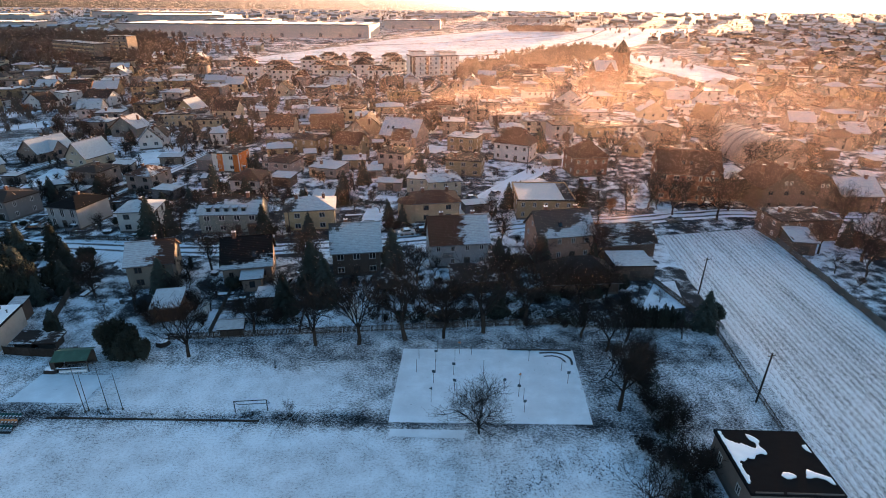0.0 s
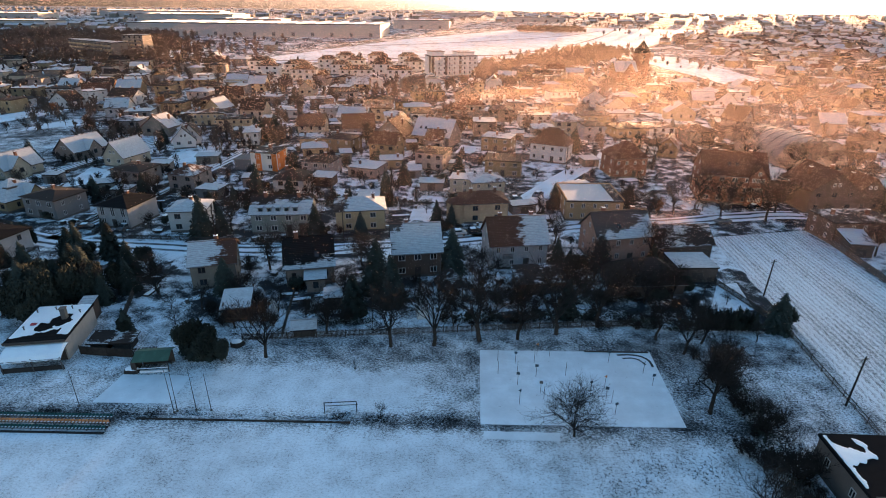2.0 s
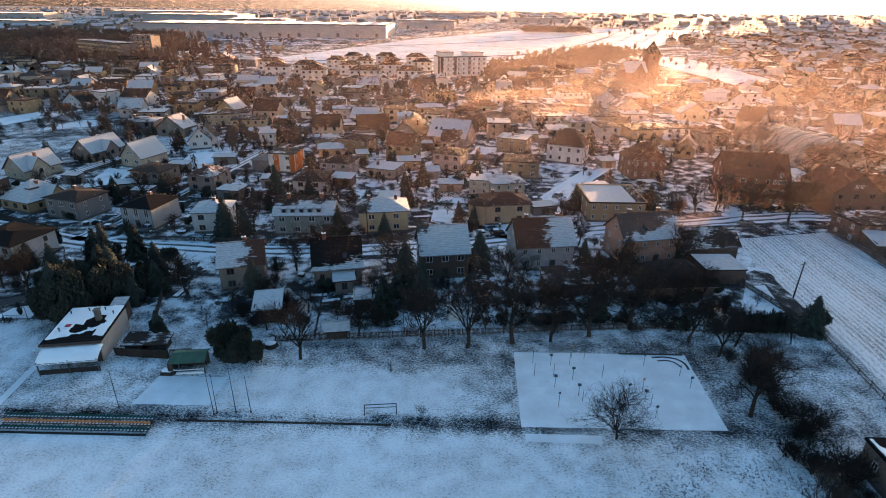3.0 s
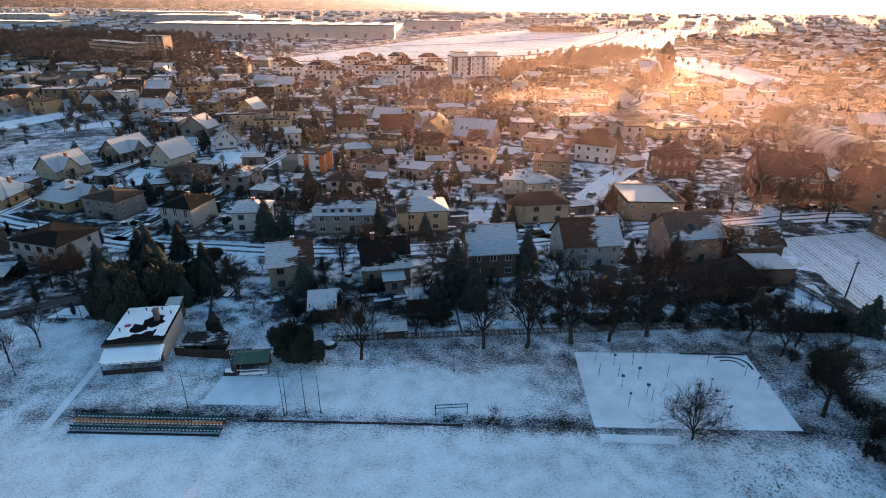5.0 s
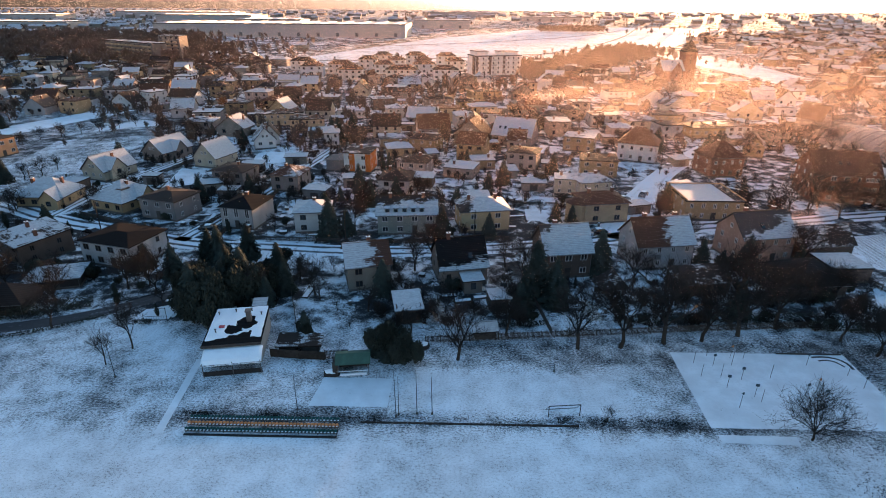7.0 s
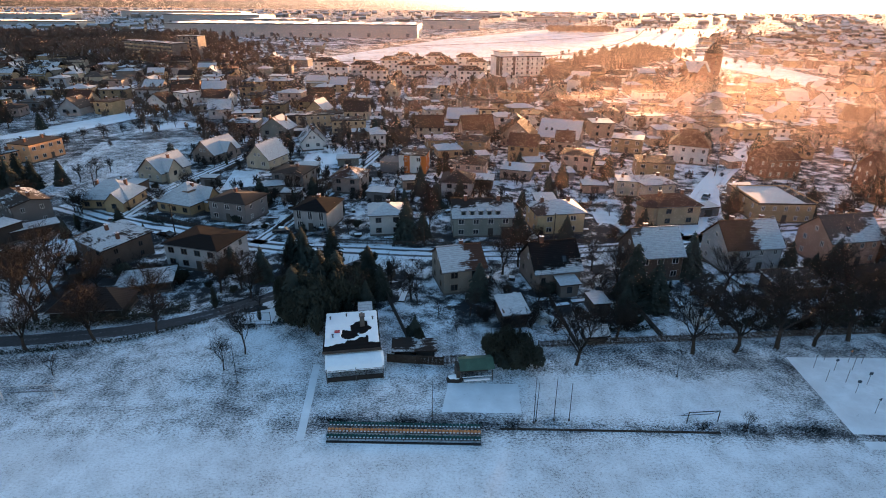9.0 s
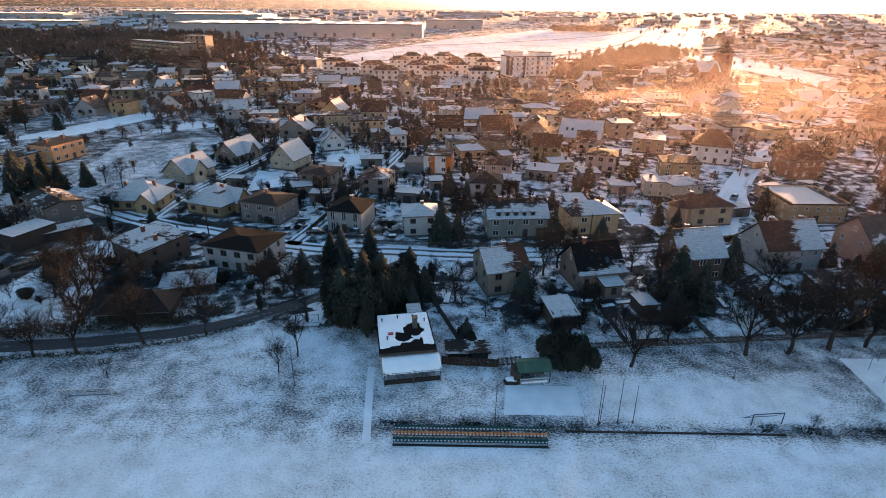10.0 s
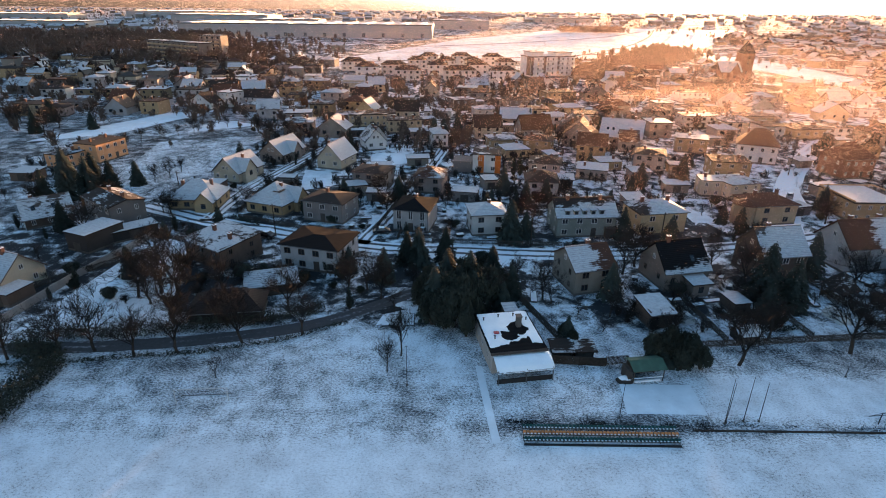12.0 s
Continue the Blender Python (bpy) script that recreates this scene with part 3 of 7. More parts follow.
pink_house = house(26.9, 110.9, 12, 12.1, 9, 6, "gx", 4, "pink", "slate", 0.36, win="small", cols=4, lean=(0.02, -0.10, 7.8))
pale_house = house(4.7, 107.4, 9, 11.9, 9, 5.5, "gx", 4.2, "pale", "brown", 0.4, win="small", cols=4, lean=(0.055, -0.02, 7.6))
house(-15.9, 102.5, 10, 9.4, 8.5, 5.5, "gx", 4.2, "umber", "slate", 0.75, lean=(0.03, -0.03, 7.5))
dark_house = house(-36.6, 98.5, 13, 9.0, 9, 4, "gx", 4.2, "taupe", "black", 0.3, lean=(0.02, -0.13, 5.6))
house(-54.6, 96.6, 16, 8.0, 9, 5, "gx", 2.8, "stone", "brown", 0.5, lean=(-0.07, 0.0, 6))
house(40.9, 112.0, 10, 12.7, 7, 3.5, "gx", 3, "umber", "dark", 0.45, name="barn")
house(39.8, 101.4, 3, 7.9, 7, 3, "flat", 0.3, "umber", "dark", 1, name="garage")
workshop = house(27.5, 138.5, 0, 14.3, 14, 5, "flat", 0.4, "ochre", "dark", 1.0, name="workshop_hall")
part("bare_roof_strip", boxes((4.6, -7.0, 5.42, 7.2, 6.9, 5.47)), M["tar"], workshop, "bare dark strip of felt on the roof")
for k, (bx, by, bw) in enumerate(((5.2, 5.2, 0.9), (6.1, 3.6, 0.6), (5.0, 2.2, 0.7), (6.4, 1.0, 0.5), (5.4, -1.2, 0.8), (6.2, -3.4, 0.6))):
    part("roof_box", boxes((bx - bw / 2, by - bw / 2, 5.46, bx + bw / 2, by + bw / 2, 5.9 + 0.1 * (k % 3))), M["steel"], workshop)
for x0, y0, x1, y1 in ((-7.33, -7.18, -7.08, 7.18), (7.08, -7.18, 7.33, 7.18), (-7.08, 6.95, 7.08, 7.18)):
    part("parapet", boxes((x0, y0, 5.35, x1, y1, 5.75)), M["ochre"], workshop)
house(28.4, 96.0, 5, 13.0, 9, 2.4, "hip", 3.6, "umber", "dark", 0.2, name="outbuilding")
house(8.7, 94.3, 9, 10.0, 5, 2.5, "shed", 1.2, "umber", "dark", 0.4, name="outbuilding")
house(-45.5, 82.8, 12, 4.1, 5, 2.6, "shed", 0.8, "umber", "dark", 0.9, name="shed")
house(-29.8, 86.9, 10, 3.0, 4, 2.2, "flat", 0.2, "umber", "dark", 0.8, name="shed")
yellow_house = house(-30.9, 126.4, 10, 11.6, 9, 5.2, "hip", 2, "yellow", "dark", 0.7, cols=2, win="wide", lean=(0.03, -0.03, 6.2))
dormer_house = house(-48.9, 124.3, 5, 13.8, 9, 5, "gx", 3, "sage", "dark", 0.62, win="wide", cols=4, lean=(0.01, -0.14, 6.7))
beige_house = house(-0.6, 133.4, 9, 11.2, 9, 5, "hip", 1.9, "beige", "brown", 0.1, win="wide", cols=2)
house(-71.4, 124.0, 8, 8.1, 8, 5, "hip", 1.8, "white", "slate", 0.95)
house(-88.3, 126.6, -11, 8.4, 10, 5.2, "hip", 1.6, "pale", "black", 0.05, win="tall", sides=False)
house(-109.8, 131.7, -17, 10.6, 9, 5, "hip", 1, "grey", "dark", 0.05)
bungalow = house(-124.9, 137.6, -20, 10.8, 11.5, 2.8, "hip", 4.2, "ochre", "slate", 0.9)
hip_bungalow = house(-146.3, 139.6, 2, 12.4, 9.6, 2.7, "hip", 4.0, "ochre", "slate", 0.9)
long_cottage = house(-144.2, 163.6, -20, 9.0, 11.5, 3.2, "gy", 4, "cream", "slate", 0.9)
house(-116.9, 178.1, -17, 8.4, 11, 3.5, "gy", 4.5, "cream", "slate", 0.9)
end_cottage = house(-137.0, 186.0, -19, 9.0, 13, 3, "gy", 4, "taupe", "slate", 0.9)
house(-102.2, 156.6, -11, 9.7, 9, 5, "hip", 0.8, "grey", "dark", 0.05)
house(-85.4, 154.9, -9, 8.2, 9, 4.5, "hip", 2, "rose", "brown", 0.4)
house(-75.6, 145.8, -10, 6.7, 5, 2.8, "flat", 0.2, "grey", "dark", 1, name="garage")
house(-54.1, 151.8, -4, 8.8, 9, 4.5, "hip", 2.2, "pale", "dark", 0.3)
house(-50.0, 170.1, -13, 9.4, 9, 4.5, "hip", 1.5, "rose", "dark", 0.3)
modern_house = house(-68.0, 174.4, -7, 8.5, 9, 6, "flat", 0.3, "white", "dark", 0.3)
house(-57.4, 192.3, 13, 8.4, 8, 3, "hip", 1.5, "beige", "slate", 0.95)
house(-47.9, 197.9, -17, 9.8, 9, 5, "hip", 1.2, "mustard", "dark", 0.1)
house(-31.2, 188.2, -16, 9.4, 9, 6, "gx", 3, "mustard", "brown", 0.15)
house(-46.4, 221.7, 12, 12.4, 9, 4, "gx", 4.5, "rose", "brown", 0.2)
house(-30.5, 209.5, -19, 11.9, 10, 4.5, "gy", 5, "taupe", "brown", 0.3)
big_roof = house(-14.4, 210.4, -22, 14.9, 12, 4, "gx", 5.5, "rose", "slate", 0.75)
house(-14.7, 178.5, -18, 9.4, 9, 5.5, "hip", 0.8, "rose", "dark", 0.1)
house(8.7, 202.6, -20, 10.8, 9, 5, "flat", 0.3, "mustard", "dark", 0.6)
house(26.0, 189.7, -25, 12.5, 9, 6, "hip", 5, "white", "brown", 0)
house(8.1, 172.3, -10, 11.3, 9, 5, "flat", 0.3, "mustard", "dark", 0.1)
house(1.0, 152.3, 12, 9.2, 9, 4.5, "hip", 1.5, "cream", "brown", 0.5)
house(-5.9, 153.4, -8, 5.7, 6, 4.5, "flat", 0.2, "cream", "dark", 0.95)
house(-35.3, 169.4, -16, 9.4, 9, 3, "flat", 0.2, "rose", "dark", 1)
house(-28.6, 177.8, 8, 7.6, 7, 3, "flat", 0.2, "mustard", "dark", 0.9)
house(46.8, 174.2, 9, 11.0, 10, 6, "hip", 4.5, "brick", "brown", 0)
house(69.6, 197.2, -26, 6.4, 10, 4, "gy", 3, "mustard", "brown", 0.4)
old_school = house(69.9, 152.4, -11, 16.3, 13, 8, "gx", 5, "brick", "brown", 0.15, name="school")
brick_house = house(91.6, 146.0, 4, 13.0, 13, 6.4, "gy", 4.6, "umber", "brown", 0.2, win="wide", floors=2, cols=3, sides=False, label="tall brown gabled brick house with white windows")
house(102.4, 146.6, 4, 7.4, 11, 5.8, "gy", 3.2, "umber", "brown", 0.3, win="small", floors=2, cols=2, sides=False)
house(83.9, 154.7, 0, 9.0, 14, 6, "flat", 0.4, "umber", "dark", 0.7)
house(-118.0, 83.6, 8, 11.5, 6.5, 1.9, "hip", 2.6, "tar", "dark", 0.3, name="outbuilding", label="long low outbuilding with a dark tiled roof")
house(-113.5, 93.0, 18, 9.0, 6.5, 2.0, "hip", 1.6, "tar", "dark", 0.55, name="outbuilding", label="low dark outbuilding with a partly snowed roof")
house(112.2, 144.8, 2, 10.9, 10, 4.5, "gx", 3.5, "umber", "slate", 0.95)
house(86.2, 123.6, 5, 14.7, 9, 5, "flat", 0.3, "umber", "dark", 0.5)
house(81.7, 114.7, -10, 4.8, 7, 3, "shed", 0.8, "umber", "dark", 0.9, name="shed")
house(102.1, 113.1, -70, 13.0, 9, 4, "gx", 3, "umber", "dark", 0.8, name="barn")
house(120.5, 233.0, 25, 24.0, 11, 7.5, "gx", 4.5, "rose", "slate", 0.4, name="school")
house(-161.0, 126.5, -37, 13.6, 8, 6, "gx", 0.9, "grey", "dark", 0.4)
house(-127.6, 107.0, -33, 11.6, 10.2, 4.2, "shed", 0.8, "umber", "dark", 0.65)
house(-106.8, 105.1, -15, 12.4, 10, 5, "hip", 0.7, "pale", "black", 0.1, chimneys=0)
solar_house = house(-177.6, 126.0, 40, 9.8, 8, 2.6, "gx", 3.5, "umber", "slate", 0.6)
house(-165.4, 93.6, -20, 15.1, 8, 3.4, "gx", 3.6, "cream", "slate", 0.7)
house(-158.4, 87.2, -14, 5.0, 5, 2.4, "flat", 0.2, "umber", "dark", 1, name="carport")
# dark flat-roofed building; the garage type only leaves its windows out
house(-157.7, 112.2, -22, 6.3, 9, 4, "flat", 0.3, "tar", "dark", 0.95, name="garage")
house(-152.6, 117.2, 44, 10.0, 4.6, 2.4, "flat", 0.2, "tar", "dark", 0.9, name="garage")
house(-197.2, 183.0, 76, 12.5, 9, 6, "flat", 0.3, "apricot", "dark", 0.25)
house(-203.6, 174.6, 76, 8.5, 8, 4.2, "flat", 0.3, "apricot", "dark", 0.4)
house(-188.0, 279.0, -30, 8.6, 9, 7, "flat", 0.4, "white", "slate", 0.8)
house(-173.4, 269.6, 16, 12.7, 9, 3, "hip", 1, "stone", "slate", 0.62)
house(-198.1, 273.3, -18, 12.2, 9, 3.5, "gy", 4, "white", "dark", 0.2)
house(-173.6, 282.5, -10, 14.1, 9, 4.5, "gx", 3, "white", "dark", 0.1)
house(-256.7, 251.9, 10, 9.5, 9, 4, "hip", 1.5, "rose", "dark", 0.3)
house(-203.0, 312.0, 12, 14.0, 11, 5, "gx", 3, "rust", "dark", 0)
house(-109.8, 242.1, 9, 12.4, 9, 5, "flat", 0.4, "pale", "dark", 0.4)
house(-98.8, 228.8, 12, 13.8, 8, 5, "flat", 0.4, "beige", "dark", 0.3)
house(-107.5, 206.3, 19, 6.3, 9, 3.5, "gy", 4, "white", "dark", 0.3)
house(-90.7, 218.6, 12, 10.1, 7, 2.8, "flat", 0.2, "stone", "dark", 0.95)
house(-14.4, 202.5, -12, 6.4, 9, 4, "gx", 3, "rose", "brown", 0.5)
house(63.5, 226.9, 8, 15.0, 12, 4, "flat", 0.3, "ochre", "dark", 0.3)
house(72.7, 226.9, 2, 16.5, 10, 4.5, "flat", 0.3, "white", "dark", 0.4)
house(27.5, 244.4, 2, 13.5, 9, 5, "flat", 0.3, "pale", "dark", 0.5)
house(50.7, 308.6, 12, 15.7, 9, 5, "flat", 0.3, "white", "dark", 0.3)
house(-46.0, 280.1, 16, 13.8, 10, 5, "hip", 1, "taupe", "dark", 0.2)
house(-73.7, 278.2, 20, 10.8, 9, 5, "flat", 0.3, "umber", "dark", 0.6)
house(-64.1, 254.6, 12, 9.7, 9, 5, "hip", 1.2, "pale", "slate", 0.5)
house(-22.0, 303.4, 15, 16.7, 10, 5, "flat", 0.3, "mustard", "dark", 0.4)
house(-60.6, 204.7, 12, 10.1, 9, 3.5, "hip", 1, "mustard", "slate", 0.5)
house(-108.1, 201.4, 22, 7.4, 9, 3.5, "gy", 4, "white", "dark", 0.4)
house(-84.0, 206.1, 12, 5.4, 9, 5, "hip", 1.5, "white", "slate", 0.9)
house(-115.0, 239.4, 11, 15.8, 9, 5, "flat", 0.4, "beige", "dark", 0.4)
house(106.5, 226.0, 25, 5.6, 10.4, 8, "gy", 4.6, "rose", "brown", 0.1)
house(118.6, 271.8, -12, 11.4, 9, 4, "flat", 0.3, "white", "dark", 0.5)
house(53.3, 246.0, 2, 13.6, 10, 5, "flat", 0.3, "ochre", "dark", 0.3)


# features that single houses have
ROOFLIGHT = mesh_of("roof_window", boxes((-0.4, -0.6, 0.0, 0.4, 0.6, 0.12)))


def rooflights(ob, w, d, h, rise, xs_, up=0.45):
    """Roof windows lying on the front slope of a pitched roof."""
    tilt = math.degrees(math.atan2(rise, d / 2))
    for x in xs_:
        y = -d / 2 * (1 - up)
        link("roof_window", ROOFLIGHT, M["glass"], ob, m=pose(x, y, h + rise * up + 0.22, tilt, 0, 0))


def balcony(ob, x, y, z, w=2.6, turn=0.0):
    b = part("balcony", boxes((-w / 2, -1.1, -0.12, w / 2, 0, 0.0)), M["concrete"], ob, m=pose(x, y, z, 0, 0, turn))
    part("railing", lattice([-w / 2 + w * k / 20 for k in range(21)], (0.0, 0.12, 0.9, 1.0), -1.1, -1.06, lambda i, j: i % 2 == 0 or j in (2,)), M["steel"], b)


rooflights(pink_house, 12.1, 9, 6, 4.0, (-1.0,), 0.4)
rooflights(big_roof, 14.9, 12, 4, 5.5, (-5, -3), 0.4)
rooflights(solar_house, 9.8, 8, 2.6, 3.5, (-2.6, 1.4), 0.45)
rooflights(dark_house, 9.0, 9, 4, 4.2, (1.5,), 0.35)
balcony(pale_house, -2.6, -4.5, 2.9, 2.2)
balcony(yellow_house, 5.8, 1.0, 2.8, 2.4, 90)
bm = bmesh.new()
rod(bm, (-6.6, -1.6, -0.5), (-6.6, -1.6, 5.0), 3.0, n=8)
bay = part("corner_bay", bm, M["beige"], beige_house, "eight-sided corner bay")
bm = bmesh.new()
rod(bm, (-6.6, -1.6, 5.0), (-6.6, -1.6, 6.3), 3.4, 0.3, 8)
part("bay_roof", bm, roof_mat("brown", 0.1), bay)
part("porch", boxes((4.3, -5.7, 0.0, 6.6, -4.5, 2.4), (4.1, -5.9, 2.4, 6.8, -4.5, 2.55)), M["umber"], dormer_house, "dark porch with a snowy lid")
for x in (-1.6, 3.6):
    part("facade_panel", boxes((x - 0.9, -4.56, 0.3, x + 0.9, -4.5, 5.9)), M["orange"], modern_house, "orange facade panel")
part("facade_panel", boxes((4.22, -3.4, 0.3, 4.30, 3.4, 5.9)), M["orange"], modern_house, "orange facade panel")
part("side_wing", boxes((-10.5, -3.5, -0.5, -4.2, 3.5, 3.2), (-10.7, -3.7, 3.2, -4.2, 3.7, 3.5)), M["grey"], modern_house, "low grey side wing")
part("dormer", boxes((1.2, -3.0, 3.6, 2.8, -0.5, 5.4), (1.0, -3.2, 5.4, 3.0, -0.4, 5.55)), M["umber"], bungalow)
extension = house(-34.2, 92.6, 13, 3.4, 2.6, 2.6, "shed", 0.4, "taupe", "dark", 0.95, name="porch", rich=False, label="small porch with a snow covered lean-to roof", win="small", chimneys=0)
gazebo = thing("gazebo", pose(-8.7, 91.5, 0, 0, 0, 20), "wooden gazebo with a steep pointed roof", "gazebo")
HOUSES.append((-8.7, 91.5, 3))
for sx in (-1.8, 1.8):
    for sy in (-1.8, 1.8):
        part("post", boxes((sx - 0.08, sy - 0.08, -0.1, sx + 0.08, sy + 0.08, 2.4)), M["wood"], gazebo)
part("parapet", boxes((-1.8, 1.74, 0, 1.8, 1.82, 1.0)), M["wood"], gazebo)
bm = bmesh.new()
base_ = [bm.verts.new((2.6 * sx, 2.6 * sy, 2.3)) for sx, sy in ((-1, -1), (1, -1), (1, 1), (-1, 1))]
tip_ = bm.verts.new((0, 0, 5.6))
for k in range(4):
    bm.faces.new((base_[k], base_[(k + 1) % 4], tip_))
bm.faces.new(base_[::-1])
part("roof", bm, roof_mat("dark", 0.4), gazebo)


def gable_wing(ob, x, w, front, h, rise, wall, rm, deep=4.0):
    """A gabled bay that breaks forward from a facade and into the main roof."""
    y0, y1 = front - 0.9, front + deep
    bm = boxes((x - w / 2, y0, -0.5, x + w / 2, front + 0.2, h))
    tri = [bm.verts.new(p) for p in ((x - w / 2, y0, h), (x + w / 2, y0, h), (x, y0, h + rise))]
    tri2 = [bm.verts.new(p) for p in ((x - w / 2, y1, h), (x + w / 2, y1, h), (x, y1, h + rise))]
    bm.faces.new(tri)
    bm.faces.new(tri2[::-1])
    for k in range(3):
        bm.faces.new((tri[k], tri2[k], tri2[(k + 1) % 3], tri[(k + 1) % 3]))
    bmesh.ops.recalc_face_normals(bm, faces=bm.faces)
    bay = part("gable_bay", bm, M[wall], ob)
    bm = bmesh.new()
    e = 0.3
    slab(bm, ((x - w / 2 - e, y1, h - 0.15), (x - w / 2 - e, y0 - e, h - 0.15), (x, y0 - e, h + rise + 0.2), (x, y1, h + rise + 0.2)), 0.18)
    slab(bm, ((x + w / 2 + e, y0 - e, h - 0.15), (x + w / 2 + e, y1, h - 0.15), (x, y1, h + rise + 0.2), (x, y0 - e, h + rise + 0.2)), 0.18)
    bmesh.ops.recalc_face_normals(bm, faces=bm.faces)
    part("bay_roof", bm, roof_mat(*rm), bay)
    for z in (1.8, 4.6, 7.2):
        for dx in (-w * 0.26, 0, w * 0.26):
            if z < h - 0.5:
                add_window(ob, "small", x + dx, y0, z, 0)
    add_window(ob, "loft", x, y0, h + rise * 0.35, 0)


def cross_gable(ob, turn, x, w, front, h, rise, wall, rm, out=1.2, deep=4.5):
    """A cross gable on any side of a cottage, with its own little roof."""
    y0, y1, e = front - out, front + deep, 0.35
    bm = boxes((x - w / 2, y0, -0.5, x + w / 2, front + 0.3, h))
    a = [bm.verts.new(p) for p in ((x - w / 2, y0, h), (x + w / 2, y0, h), (x, y0, h + rise))]
    b = [bm.verts.new(p) for p in ((x - w / 2, y1, h), (x + w / 2, y1, h), (x, y1, h + rise))]
    bm.faces.new(a)
    bm.faces.new(b[::-1])
    for k in range(3):
        bm.faces.new((a[k], b[k], b[(k + 1) % 3], a[(k + 1) % 3]))
    bmesh.ops.recalc_face_normals(bm, faces=bm.faces)
    bay = part("gable_bay", bm, M[wall], ob, m=pose(0, 0, 0, 0, 0, turn))
    bm = bmesh.new()
    slab(bm, ((x - w / 2 - e, y1, h - 0.2), (x - w / 2 - e, y0 - e, h - 0.2), (x, y0 - e, h + rise + 0.2), (x, y1, h + rise + 0.2)), 0.18)
    slab(bm, ((x + w / 2 + e, y0 - e, h - 0.2), (x + w / 2 + e, y1, h - 0.2), (x, y1, h + rise + 0.2), (x, y0 - e, h + rise + 0.2)), 0.18)
    bmesh.ops.recalc_face_normals(bm, faces=bm.faces)
    part("bay_roof", bm, roof_mat(*rm), bay)
    part("bay_window", boxes((x - 0.6, y0 - 0.04, h - 1.7, x + 0.6, y0 + 0.02, h - 0.4)), M["glass"], bay)


cross_gable(bungalow, 90, 1.5, 5.0, -5.4, 2.8, 3.0, "ochre", ("slate", 0.9))
cross_gable(hip_bungalow, 0, 3.4, 4.6, -4.8, 2.7, 2.4, "ochre", ("slate", 0.9), 2.0)
cross_gable(long_cottage, 90, -1.5, 5.0, -4.5, 3.6, 3.0, "cream", ("slate", 0.9))
cross_gable(end_cottage, 90, 0.5, 4.6, -4.5, 3.2, 2.8, "taupe", ("slate", 0.9))
gable_wing(old_school, 5.6, 4.4, -6.5, 8, 3.0, "brick", ("brown", 0.15))
rooflights(old_school, 16.3, 13, 8, 5, (-1.5, 0.5), 0.45)

# a row of small dormers along the eaves
for k in range(5):
    xx = -4.6 + 2.0 * k
    dm = part("dormer", boxes((xx - 0.55, -4.1, 5.0, xx + 0.55, -2.4, 6.35)), M["sage"], dormer_house)
    part("dormer_roof", boxes((xx - 0.7, -4.3, 6.35, xx + 0.7, -2.0, 6.47)), roof_mat("slate", 0.8, False), dm)
    part("dormer_window", boxes((xx - 0.38, -4.14, 5.35, xx + 0.38, -4.09, 6.2)), M["glass"], dm)


# ---------------------------------------------------------------- trees
def tube(vs, fs, a, b, r0, r1, n=3):
    q = (b - a).to_track_quat("Z", "Y")
    k0 = len(vs)
    for p, r in ((a, r0), (b, r1)):
        for k in range(n):
            t = 2 * math.pi * k / n
            vs.append(tuple(p + q @ Vector((r * math.cos(t), r * math.sin(t), 0))))
    for k in range(n):
        fs.append((k0 + k, k0 + (k + 1) % n, k0 + n + (k + 1) % n, k0 + n + k))


def raw_mesh(name, vs, fs, material):
    me = bpy.data.meshes.new(name)
    me.from_pydata(vs, [], fs)
    me.materials.append(material)
    return me


def branch_out(r, vs, fs, p, d, length, rad, level, counts, up, spread, twig_r=0.018):
    """One limb with a bend in it, and the limbs that leave it."""
    segs = 3 if level < 2 else 2
    pts = [p]
    for s in range(segs):
        d = (d + Vector((r.gauss(0, 0.16), r.gauss(0, 0.16), r.gauss(0, 0.10) + up))).normalized()
        pts.append(pts[-1] + d * length / segs)
    for s in range(segs):
        tube(vs, fs, pts[s], pts[s + 1], rad * (1 - 0.6 * s / segs), rad * (1 - 0.6 * (s + 1) / segs), 5 if level == 0 else 3)
    if level >= len(counts):
        return
    for k in range(counts[level]):
        f = r.uniform(0.35, 1.0) if k else 1.0
        i = min(segs - 1, int(f * segs))
        q = pts[i].lerp(pts[i + 1], f * segs - i)
        side = Vector((r.gauss(0, 1), r.gauss(0, 1), r.gauss(0, 0.5))).normalized()
        nd = (d * (1 - spread) + side * spread + Vector((0, 0, 0.12))).normalized()
        branch_out(r, vs, fs, q, nd, length * r.uniform(0.55, 0.8), max(twig_r, rad * 0.5), level + 1, counts, up, spread, twig_r)


